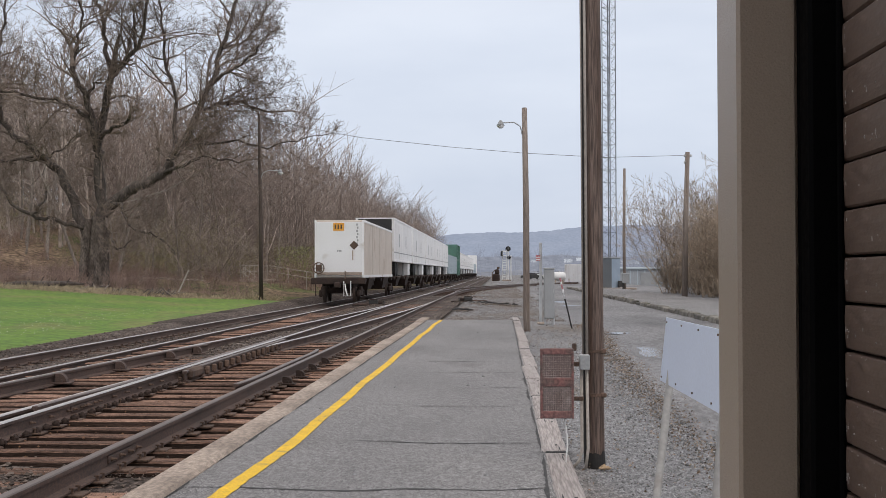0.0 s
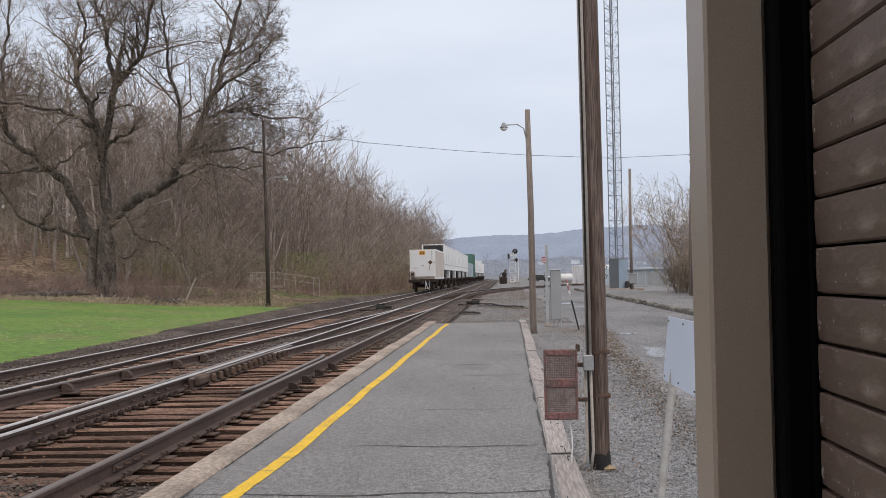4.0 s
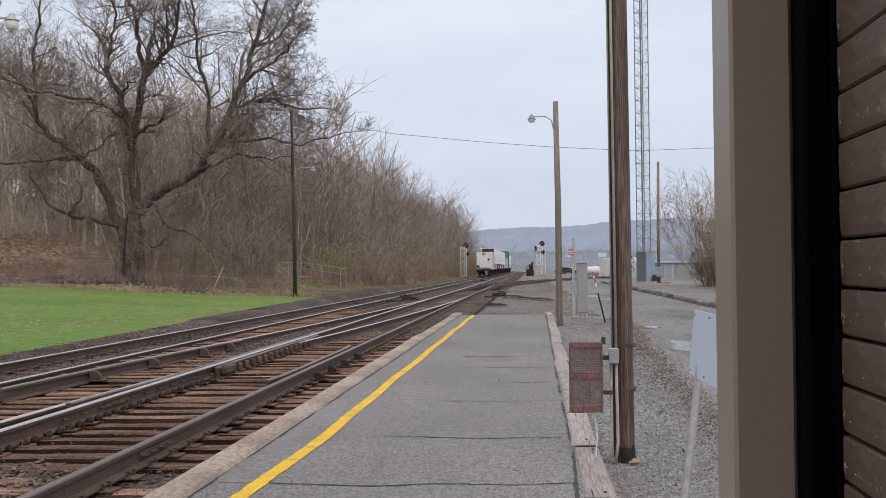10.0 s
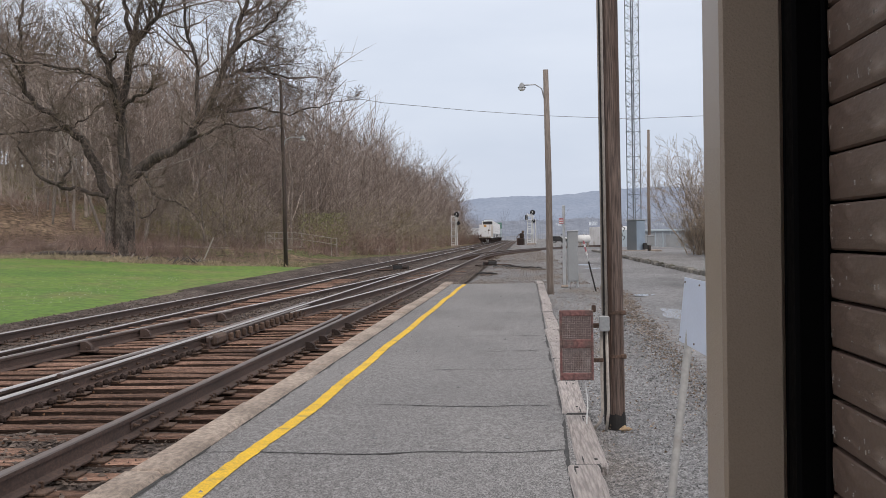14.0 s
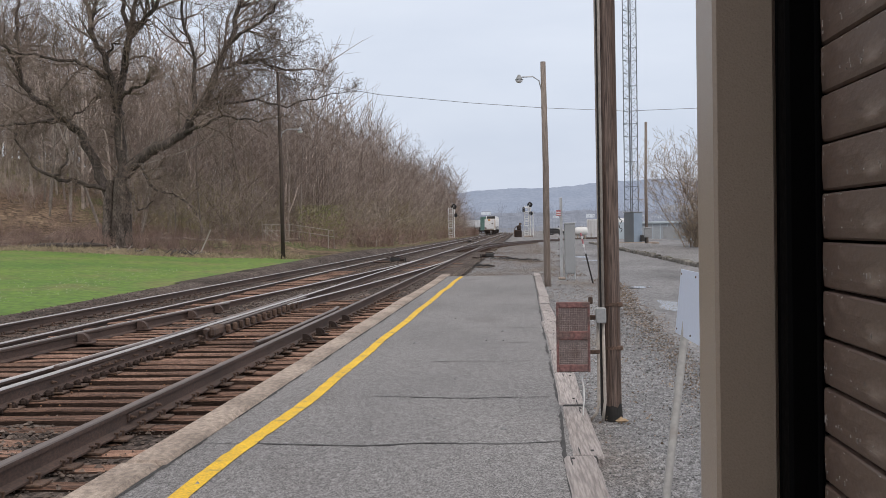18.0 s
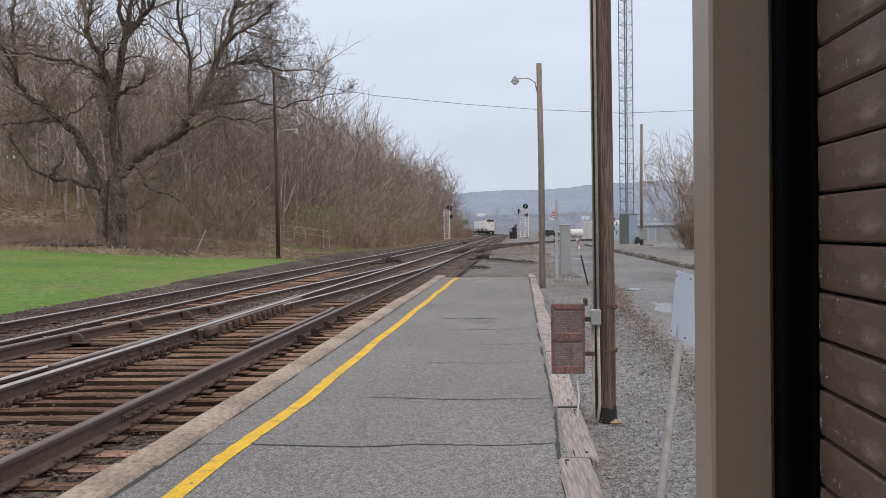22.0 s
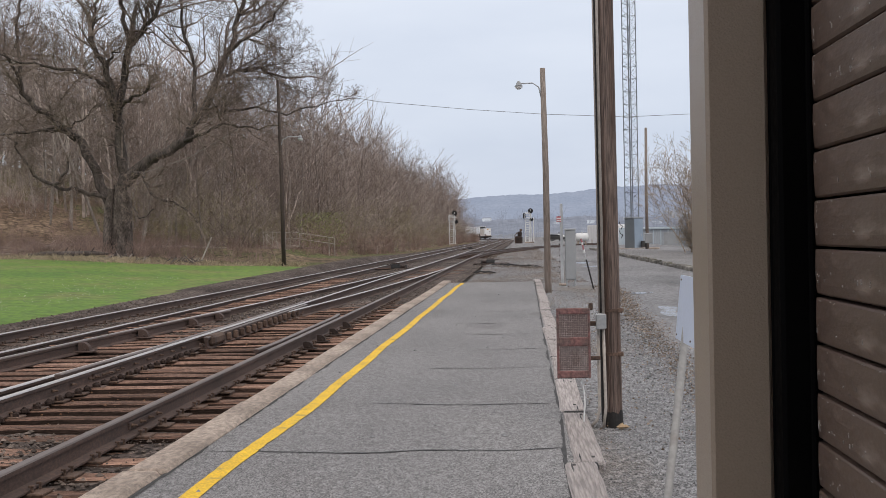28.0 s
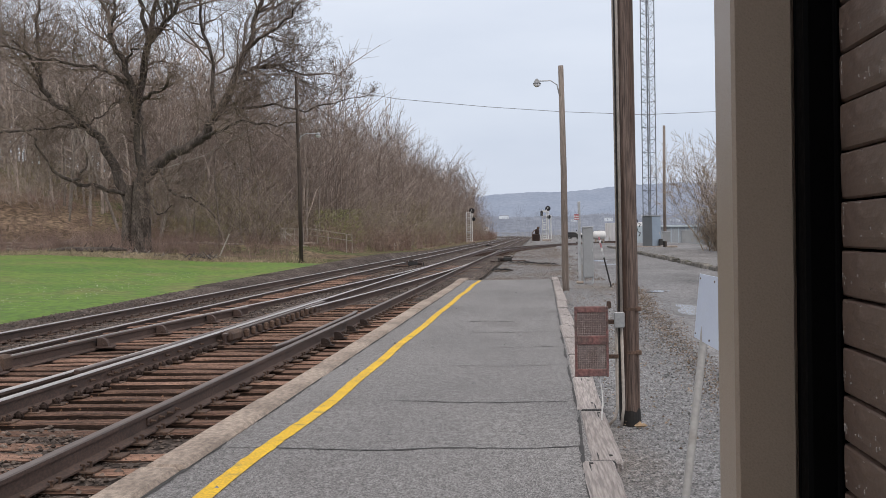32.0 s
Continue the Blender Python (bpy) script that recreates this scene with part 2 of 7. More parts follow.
OLIVE_TWIG = mat("mossy_twig_bark", (0.24, 0.21, 0.125), (0.32, 0.275, 0.165), 0.05, 2, 0.95, 0, vary=0.2, island=True, spec=0.2)
BUDS = mat("budding_leaves", (0.15, 0.155, 0.06), (0.2, 0.2, 0.08), 0.2, 3, 0.9, 0, vary=0.3, island=True)
POLE = mat("pole_wood", (0.105, 0.073, 0.06), (0.185, 0.138, 0.116), 1.0, 16, 0.9, 0.8, stretch=(9, 9, 0.35), speck=0.5, dirt=(0.085, 0.05, 0.036), amount=0.45, dscale=1.4)
POLE_GREY = mat("silvered_pole_wood", (0.28, 0.235, 0.203), (0.195, 0.158, 0.134), 0.6, 14, 0.9, 0.6, stretch=(8, 8, 0.3), speck=0.3, dirt=(0.13, 0.092, 0.07), amount=0.25, dscale=0.8)
POLE_DARK = mat("tarred_pole_wood", (0.05, 0.037, 0.03), (0.08, 0.06, 0.05), 1, 14, 0.9, 0.6, stretch=(8, 8, 0.4), speck=0.3)
TAR = mat("black_tar", (0.012, 0.011, 0.01), (0.025, 0.022, 0.02), 3, 30, 0.7, 0.4)
GALV = mat("galvanised_steel", (0.42, 0.43, 0.44), (0.52, 0.53, 0.54), 3, 40, 0.5, 0.1, metal=0.35, speck=0.12)
STEEL_GREY = mat("grey_steel_paint", (0.28, 0.29, 0.295), (0.32, 0.33, 0.335), 1, 50, 0.6, 0.1, speck=0.08, dirt=(0.25, 0.25, 0.25), amount=0.2)
CONDUIT = mat("grey_conduit", (0.44, 0.4, 0.355), (0.36, 0.32, 0.285), 3, 40, 0.6, 0.2, speck=0.12)
PIPE = mat("dull_grey_pipe", (0.33, 0.325, 0.31), (0.27, 0.262, 0.25), 2, 30, 0.65, 0.2, speck=0.1, dirt=(0.2, 0.18, 0.16), amount=0.15, dscale=5)
CAGE_RED = mat("faded_red_metal", (0.2, 0.092, 0.084), (0.165, 0.1, 0.094), 3, 40, 0.8, 0.4, speck=0.35, dirt=(0.12, 0.09, 0.08), amount=0.4, dscale=6)
LENS = mat("dull_lamp_face", (0.16, 0.1, 0.09), (0.24, 0.19, 0.18), 7, 40, 0.55, 0.2, speck=0.2)
WHITE_SIGN = mat("white_sign_sheet", (0.62, 0.68, 0.8), (0.57, 0.63, 0.75), 0.7, 60, 0.65, 0.05, speck=0.03)
TAUPE = mat("taupe_paint", (0.322, 0.258, 0.2), (0.304, 0.243, 0.188), 1.5, 420, 0.36, 0.8, speck=0.05, spec=0.6)
SLAT = mat("brown_slat_paint", (0.14, 0.096, 0.075), (0.115, 0.079, 0.062), 3, 90, 0.42, 0.2, speck=0.12, dirt=(0.27, 0.21, 0.175), amount=0.14, dscale=22, stretch=(1, 0.5, 1.6))
CHALK = mat("chalky_wear", (0.42, 0.39, 0.36), (0.3, 0.27, 0.25), 30, 120, 0.9, 0.2)
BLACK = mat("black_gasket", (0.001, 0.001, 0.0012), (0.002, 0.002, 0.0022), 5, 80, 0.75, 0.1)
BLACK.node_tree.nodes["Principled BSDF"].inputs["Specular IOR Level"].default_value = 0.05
PLASTER = mat("station_wall_paint", (0.4, 0.35, 0.29), (0.36, 0.31, 0.26), 1, 40, 0.9, 0.2)
TRAIN_WHITE = mat("dirty_white_container_paint", (0.86, 0.865, 0.87), (0.8, 0.8, 0.8), 0.5, 25, 0.6, 0.1, speck=0.05, dirt=(0.55, 0.5, 0.44), amount=0.12, dscale=0.9, vary=0.06)
TRAIN_CREAM = mat("cream_container_paint", (0.66, 0.585, 0.51), (0.58, 0.51, 0.44), 0.5, 25, 0.6, 0.1, speck=0.06, dirt=(0.42, 0.32, 0.24), amount=0.22, dscale=0.8)
TRAIN_GREY = mat("pale_blue_container_paint", (0.46, 0.53, 0.57), (0.4, 0.46, 0.5), 0.5, 25, 0.6, 0.1, speck=0.06)
TRAIN_GREEN = mat("green_container_paint", (0.09, 0.21, 0.16), (0.075, 0.17, 0.13), 0.5, 25, 0.6, 0.1, speck=0.06)
TRAIN_DARK = mat("dark_trailer_rear", (0.03, 0.03, 0.032), (0.05, 0.048, 0.045), 1, 25, 0.8, 0.1)
CAR_IRON = mat("brown_car_iron", (0.03, 0.021, 0.018), (0.055, 0.037, 0.03), 1.5, 25, 0.85, 0.3, speck=0.25, spec=0.3)
TYRE = mat("black_rubber", (0.018, 0.018, 0.018), (0.03, 0.03, 0.03), 4, 30, 0.8, 0.1)
ORANGE = mat("orange_plate_paint", (0.75, 0.36, 0.05), (0.68, 0.33, 0.05), 2, 30, 0.6, 0)
WHITE = mat("white_paint", (0.75, 0.75, 0.74), (0.68, 0.68, 0.67), 1, 30, 0.6, 0.05, speck=0.08)
SIGNAL_BLACK = mat("black_signal_paint", (0.012, 0.012, 0.014), (0.022, 0.022, 0.024), 2, 30, 0.6, 0)
SHELTER_DARK = mat("slate_shelter_panel", (0.17, 0.19, 0.205), (0.145, 0.165, 0.18), 1, 30, 0.6, 0.05, speck=0.08)
SHELTER_BLUE = mat("pale_blue_shelter_panel", (0.3, 0.37, 0.45), (0.26, 0.325, 0.4), 1, 30, 0.6, 0.05, speck=0.08)
WIRE = mat("cable_black", (0.16, 0.16, 0.17), (0.2, 0.2, 0.21), 1, 5, 0.7, 0)
WATER = mat("puddle_water", (0.16, 0.16, 0.165), (0.13, 0.13, 0.134), 1.5, 6, 0.1, 0)
WATER.node_tree.nodes["Principled BSDF"].inputs["Specular IOR Level"].default_value = 0.6
MAST_STEEL = mat("weathered_mast_steel", (0.15, 0.17, 0.19), (0.19, 0.21, 0.235), 1, 30, 0.6, 0.05, speck=0.08)
REFLECTOR = mat("dull_silver_reflector", (0.34, 0.3, 0.285), (0.2, 0.16, 0.15), 5, 40, 0.5, 0.2, speck=0.2, dirt=(0.13, 0.08, 0.065), amount=0.35, dscale=7)
DAMP = mat("damp_asphalt", (0.15, 0.147, 0.147), (0.125, 0.122, 0.122), 1.5, 20, 0.6, 0.3)
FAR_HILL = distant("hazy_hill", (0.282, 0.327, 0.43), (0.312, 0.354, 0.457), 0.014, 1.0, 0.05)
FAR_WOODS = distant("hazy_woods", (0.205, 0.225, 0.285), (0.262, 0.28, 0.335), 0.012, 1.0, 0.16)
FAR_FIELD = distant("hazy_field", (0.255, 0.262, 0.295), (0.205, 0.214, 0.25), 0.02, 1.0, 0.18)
GLASS_DARK = mat("dark_glass", (0.02, 0.02, 0.025), (0.03, 0.03, 0.035), 1, 10, 0.1, 0)


# ---- mesh helpers ----
class Geo:
    """Vertices and faces gathered for one mesh."""
    def __init__(self):
        self.v, self.f = [], []

    def add(self, v, f):
        k = len(self.v)
        self.v += [tuple(p) for p in v]
        self.f += [tuple(i + k for i in q) for q in f]
        return self

    def box(self, c, s, rz=0.0, m=None):
        """A plain block; only for hidden or tiny pieces."""
        x, y, z = s[0] / 2, s[1] / 2, s[2] / 2
        v = [Vector((sx * x, sy * y, sz * z)) for sz in (-1, 1) for sy in (-1, 1) for sx in (-1, 1)]
        r = Matrix.Rotation(rz, 3, "Z")
        v = [(m @ p if m else r @ p) + Vector(c) for p in v]
        return self.add(v, [(0, 2, 3, 1), (4, 5, 7, 6), (0, 1, 5, 4), (2, 6, 7, 3), (0, 4, 6, 2), (1, 3, 7, 5)])

    def rbox(self, c, s, b=0.01, m=None):
        """A block with chamfered edges."""
        h = [d / 2 for d in s]
        b = min(b, *[d * 0.49 for d in h])
        v = []
        for x, y, z, axis in RB_KEY:
            p = [x * h[0], y * h[1], z * h[2]]
            for k in range(3):
                if k != axis:
                    p[k] -= (x, y, z)[k] * b
            p = Vector(p)
            v.append((m @ p if m else p) + Vector(c))
        return self.add(v, RB_FACES)

    def tube(self, pts, radii, sides=8, cap=True):
        pts = [Vector(p) for p in pts]
        if not hasattr(radii, "__len__"):
            radii = [radii] * len(pts)
        rings, up = [], None
        for i, p in enumerate(pts):
            d = (pts[min(i + 1, len(pts) - 1)] - pts[max(i - 1, 0)])
            d = d.normalized() if d.length > 1e-9 else Vector((0, 0, 1))
            if up is None:
                up = d.orthogonal().normalized()
            up = (up - d * up.dot(d))
            up = up.normalized() if up.length > 1e-6 else d.orthogonal().normalized()
            w = d.cross(up)
            rings.append([p + (up * math.cos(a) + w * math.sin(a)) * radii[i] for a in [2 * math.pi * k / sides for k in range(sides)]])
        v = [q for r in rings for q in r]
        f = [(i * sides + k, i * sides + (k + 1) % sides, (i + 1) * sides + (k + 1) % sides, (i + 1) * sides + k) for i in range(len(pts) - 1) for k in range(sides)]
        if cap:
            f += [tuple(range(sides))[::-1], tuple(range((len(pts) - 1) * sides, len(pts) * sides))]
        return self.add(v, f)

    def cyl(self, a, b, r, sides=12, r2=None):
        return self.tube([a, b], [r, r if r2 is None else r2], sides)

    def sweep(self, profile, path):
        """A closed profile of (across, up) carried along a path of (x, y, z) that runs mostly along y."""
        n = len(profile)
        path = [Vector(p) for p in path]
        v = []
        for i, p in enumerate(path):
            d = path[min(i + 1, len(path) - 1)] - path[max(i - 1, 0)]
            d.z = 0
            d.normalize()
            w = Vector((d.y, -d.x, 0))
            v += [p + w * a + Vector((0, 0, z)) for a, z in profile]
        f = [(i * n + k, i * n + (k + 1) % n, (i + 1) * n + (k + 1) % n, (i + 1) * n + k) for i in range(len(path) - 1) for k in range(n)]
        f += [tuple(range(n))[::-1], tuple(range((len(path) - 1) * n, len(path) * n))]
        return self.add(v, f)

    def sheet(self, xs, ys, z):
        """An open surface over a grid, z(x, y) high."""
        nx = len(xs)
        v = [(x, y, z(x, y)) for y in ys for x in xs]
        return self.add(v, [(j * nx + i, j * nx + i + 1, (j + 1) * nx + i + 1, (j + 1) * nx + i) for j in range(len(ys) - 1) for i in range(nx - 1)])

    def stone(self, c, r, rng):
        v = [(sx * r * rng.uniform(0.6, 1.2), sy * r * rng.uniform(0.6, 1.2), sz * r * rng.uniform(0.4, 0.8)) for sx, sy, sz in ((1, 0, 0), (-1, 0, 0), (0, 1, 0), (0, -1, 0), (0, 0, 1), (0, 0, -1))]
        a = rng.uniform(0, 6.28)
        ca, sa = math.cos(a), math.sin(a)
        v = [(c[0] + x * ca - y * sa, c[1] + x * sa + y * ca, c[2] + z) for x, y, z in v]
        return self.add(v, [(0, 2, 4), (2, 1, 4), (1, 3, 4), (3, 0, 4), (2, 0, 5), (1, 2, 5), (3, 1, 5), (0, 3, 5)])

    def mesh(self, name, material, smooth=False):
        me = bpy.data.meshes.new(name)
        me.from_pydata(self.v, [], self.f)
        if smooth:
            me.polygons.foreach_set("use_smooth", [True] * len(self.f))
        me.materials.append(material)
        me.update()
        return me


RB_KEY = [(x, y, z, a) for x in (-1, 1) for y in (-1, 1) for z in (-1, 1) for a in range(3)]


def rb_faces():
    ix = {k: i for i, k in enumerate(RB_KEY)}
    out = []
    def put(keys):
        p = [Vector([k[j] * (1.0 if j == k[3] else 0.8) for j in range(3)]) for k in keys]
        c = sum(p, Vector()) / len(p)
        if (p[1] - p[0]).cross(p[2] - p[1]).dot(c) < 0:
            keys = keys[::-1]
        out.append(tuple(ix[k] for k in keys))
    for a in range(3):
        b, c = (a + 1) % 3, (a + 2) % 3
        for s in (-1, 1):
            loop = []
            for u, w in ((-1, -1), (1, -1), (1, 1), (-1, 1)):
                k = [0, 0, 0]
                k[a], k[b], k[c] = s, u, w
                loop.append((*k, a))
            put(loop)
        for u in (-1, 1):
            for w in (-1, 1):
                lo, hi = [0, 0, 0], [0, 0, 0]
                lo[a], hi[a] = -1, 1
                lo[b] = hi[b] = u
                lo[c] = hi[c] = w
                put([(*lo, b), (*hi, b), (*hi, c), (*lo, c)])
    for x in (-1, 1):
        for y in (-1, 1):
            for z in (-1, 1):
                put([(x, y, z, 0), (x, y, z, 1), (x, y, z, 2)])
    return out


RB_FACES = rb_faces()


def part(name, geo, material, parent, label="", smooth=False):
    """One mesh under a thing, a part or a piece of the setting."""
    me = geo.mesh(name, material, smooth) if isinstance(geo, Geo) else geo
    ob = new(name, me)
    ob.parent = parent
    if label:
        ob["label"] = label
    return ob


def thing(name, label, category, m=None, group="", kind=""):
    ob = new(name)
    ob.empty_display_size = 0.2
    if m is not None:
        ob.matrix_world = m
    return tagged(ob, label, category, group, kind)


def solid(name, geo, material, label, category, group="", kind="", smooth=False):
    return tagged(new(name, geo.mesh(name, material, smooth)), label, category, group, kind)


def lerp(table, x):
    for (x0, y0), (x1, y1) in zip(table, table[1:]):
        if x <= x1:
            return y0 + (y1 - y0) * (x - x0) / (x1 - x0)
    return table[-1][1]


def steps(a, b, d):
    n = max(1, round((b - a) / d))
    return [a + (b - a) * i / n for i in range(n + 1)]


# ---- the ground ----
STRAW = mat("dead_grass_straw", (0.3, 0.24, 0.16), (0.38, 0.31, 0.21), 0.4, 4, 0.95, 0, vary=0.3, island=True)

def smooth01(a, b, x):
    t = max(0.0, min(1.0, (x - a) / (b - a)))
    return t * t * (3 - 2 * t)


def hill_foot(y):
    return lerp([(-60, -60), (60, -50), (74, -40), (86, -26), (125, -19), (330, -18), (420, -60), (5000, -60)], y)


def ground_z(x, y):
    bed = -0.5 * smooth01(-1.6, -2.6, x) * smooth01(-11.1, -9.9, x)
    z = -0.06 + bed * (1 if y < 380 else 1)
    if x < -9.9:
        lawn = -0.33 + 0.056 * max(0.0, min(14.0, -11.2 - x)) + 0.006 * (max(20.0, min(80.0, y)) - 27)
        lawn *= 1 - smooth01(80, 130, y)
        lawn -= 0.33 * smooth01(80, 130, y)
        z += (lawn - z) * smooth01(-9.9, -10.9, x)
        up = max(0.0, hill_foot(y) - x)
        z += 28 * (1 - math.exp(-up * 0.3 / 28)) * (1 - smooth01(420, 520, y)) + 0.5 * noise.noise((x * 0.06, y * 0.06, 0)) * smooth01(0, 12, up)
    if y > 420:
        z -= 0.45 * smooth01(420, 470, y)
    if x > 14:
        z -= 2.5 * smooth01(14, 40, x)
    return z


gx = steps(-2500, -160, 300) + steps(-150, -40, 8) + steps(-38, -12, 2) + [-11.4, -11.0, -10.65, -10.3, -9.9, -9.4, -2.6, -2.1, -1.6] + steps(0, 20, 4) + steps(26, 60, 8) + steps(120, 2500, 300)
gy = [-400, -100, -40] + steps(-10, 140, 5) + steps(150, 520, 12) + steps(600, 4800, 350)
ground = solid("ground", Geo().sheet(gx, gy, ground_z), GRAVEL, "grey gravel and packed dirt ground", "ground", kind="structure", smooth=True)

def lawn_far(x):
    return lerp([(-60, 66), (-34, 61.5), (-25, 60.2), (-19.5, 60.0), (-15.8, 60.6), (-13.4, 63.2), (-10.5, 64.5)], x)


def hill_z(x, y):
    """The leaf-littered slope, lapping over the lawn's far edge."""
    e = lawn_far(x) + 0.9 * noise.noise((x * 0.45, 3.0, 1)) + 0.4 * noise.noise((x * 1.9, 3.0, 5))
    z = ground_z(x, y) + 0.05 + 0.4 * smooth01(69, 76, y) * smooth01(-13.5, -16, x)
    z += 0.12 * noise.noise((x * 0.5, y * 0.5, 3)) * smooth01(-11.2, -12.5, x)
    z += 0.16 * math.exp(-((x + 21.5) / 4.5) ** 2 - ((y - 64.5) / 3.0) ** 2)
    return z - 0.45 * smooth01(-10.9, -10.3, x + 0.3 * noise.noise((y * 0.3, 4, 4))) - 0.45 * smooth01(e + 0.5, e - 0.7, y)


hx_ = steps(-150, -46, 8) + steps(-45, -11.6, 0.6) + [-11.2, -10.9, -10.6, -10.3]
hillside = solid("hillside", Geo().sheet(hx_, steps(56, 76, 0.55) + steps(78, 350, 6), hill_z), LITTER, "brown leaf-littered wooded hillside with patches of new green", "hillside", kind="structure", smooth=True)


def lawn_edge(y):
    """Where the grass gives way to the cinders beside the far track."""
    return -10.9 + 0.65 * smooth01(24, 40, y) - 0.05 * smooth01(44, 60, y) + 0.2 * noise.noise((y * 0.5, 7.0, 0)) + 0.1 * noise.noise((y * 1.9, 7.0, 3))


lg = Geo()
lxs = steps(-46, -11.0, 0.5)
for x0, x1 in zip(lxs, lxs[1:]):
    rows = 26
    v, f = [], []
    for j in range(rows + 1):
        for x in (x0, x1):
            e = 0.35 * noise.noise((x * 0.9, 2.0, 0))
            y = 8 + (lawn_far(x) + 2.2 + e - 8) * j / rows
            edge = lawn_edge(y) + 11.0 if x > -11.2 else 0
            sink = 0.14 if j == rows else 0.14 - 0.09 * smooth01(22, 38, y) if x > -11.05 else 0
            v.append((x + edge, y, ground_z(x + edge, y) + 0.03 - sink))
    for j in range(rows):
        f.append((2 * j, 2 * j + 1, 2 * j + 3, 2 * j + 2))
    lg.add(v, f)
lawn = solid("lawn", lg, GRASS, "bright green spring lawn sloping down to the tracks", "lawn", kind="structure")

# asphalt lot and lane on the far side of the timber edge
def lot_edge(y):
    return lerp([(-10, 1.75), (11, 1.75), (17, 1.95), (22, 2.1), (30, 2.5), (40, 2.2), (140, 1.5)], y) + 0.12 * noise.noise((y * 0.7, 0, 5))


lot = Geo()
lys = steps(-10, 140, 1.5)
lot_v = []
for y in lys:
    lot_v += [(lot_edge(y), y, -0.052), (lot_edge(y) + 0.4, y, -0.03), (4.2, y, -0.045), (6.2, y, 0.06), (14, y, 0.06)]
lot.add(lot_v, [(j * 5 + i, j * 5 + i + 1, j * 5 + i + 6, j * 5 + i + 5) for j in range(len(lys) - 1) for i in range(4)])
solid("lot_pavement", lot, LOT, "cracked grey asphalt lot with damp patches", "pavement", kind="structure")


def puddle(cx, cy, a, b, seed):
    n = 72
    for name, size, z, m, label in (("damp_patch", 1.25, -0.0285, DAMP, "damp rim of dark asphalt round a puddle"), ("puddle", 1.0, -0.0255, WATER, "shallow rain puddle reflecting the pale sky")):
        ring = []
        for k in range(n):
            t = 2 * math.pi * k / n
            r = size * (1 + 0.45 * noise.noise((math.cos(t) * 1.2, math.sin(t) * 1.2, seed)) + 0.1 * noise.noise((math.cos(t) * 3.5, math.sin(t) * 3.5, seed)))
            ring.append((cx + a * r * math.cos(t), cy + b * r * math.sin(t), z))
        solid(name, Geo().add(ring + [(cx, cy, z)], [(k, (k + 1) % n, n) for k in range(n)]), m, label, "puddle", name + "es on the lot" if name == "damp_patch" else "puddles on the lot", kind="structure")


puddle(2.8, 22.0, 0.3, 1.7, 1)
puddle(2.85, 29.0, 0.26, 0.4, 2)
puddle(2.9, 60, 0.5, 1.6, 3)
puddle(3.1, 53, 0.4, 0.8, 4)

# ---- the platform ----
platform = Geo()
pxs, pys = [-2.2, -1.6, -0.9, -0.3, 0.36], steps(-6, 36.6, 0.7)
platform.sheet(pxs, pys, lambda x, y: 0.0)
pk = len(platform.v)
platform.add([(-2.2, -6, 0), (-2.2, 36.6, 0), (-2.2, 36.6, -0.4), (-2.2, -6, -0.4), (0.36, -6, 0), (0.36, 36.6, 0), (0.36, 36.6, -0.4), (0.36, -6, -0.4)], [(0, 1, 2, 3), (5, 4, 7, 6), (1, 5, 6, 2)])
platform = solid("platform", platform, ASPHALT, "worn grey asphalt station platform with hairline cracks", "platform", kind="structure")


def crack(x0, x1, y, w, wob, seed, slant=0.0):
    g = Geo()
    xs = steps(x0, x1, 0.06)
    v = []
    for i, x in enumerate(xs):
        c = y + slant * (x - x0) + wob * noise.noise((x * 1.3, seed, 0)) + 0.02 * noise.noise((x * 11, seed, 4)) + 0.02 * noise.noise((x * 27, seed, 6))
        ww = w * (0.3 + 1.5 * abs(noise.noise((x * 4, seed, 8)))) * min(1, 4 * min(i + 0.3, len(xs) - 0.7 - i) / len(xs) + 0.3)
        v += [(x, c - ww, 0.004), (x, c + ww, 0.004)]
    g.add(v, [(2 * i, 2 * i + 2, 2 * i + 3, 2 * i + 1) for i in range(len(xs) - 1)])
    part("crack", g, CRACK, platform)


crack(-2.15, 0.28, 7.93, 0.03, 0.2, 1)
crack(-1.45, 0.29, 10.12, 0.024, 0.2, 3)
for y, a, b, w in ((12.9, -1.0, 0.28, 0.012), (15.0, -0.6, 0.25, 0.014), (17.2, -1.0, 0.28, 0.014), (19.4, -1.3, 0.25, 0.016), (22.5, -0.8, 0.2, 0.014), (28.0, -0.5, 0.2, 0.012)):
    crack(a, b, y, w * 1.6, 0.15, y)
crack(-2.15, 0.29, 5.9, 0.02, 0.3, 9)

# the yellow line, laid by hand and slightly wavy
yg = Geo()
yv = []
yys = steps(-6, 36.2, 0.12)
for y in yys:
    c = -1.79 + 0.045 * noise.noise((y * 0.35, 1, 1)) - 0.05 * smooth01(12, 6, y)
    yv += [(c - 0.057 - 0.012 * noise.noise((y * 5, 3, 0)), y, 0.005), (c + 0.057 + 0.012 * noise.noise((y * 5, 9, 0)), y, 0.005)]
yg.add(yv, [(2 * i, 2 * i + 1, 2 * i + 3, 2 * i + 2) for i in range(len(yys) - 1)])
part("yellow_line", yg, YELLOW, platform, "wavy hand-painted yellow safety line")

def timber_x(y):
    return 0.405 - 0.035 * smooth01(9.5, 7, y) + 0.075 * smooth01(11, 34, y)


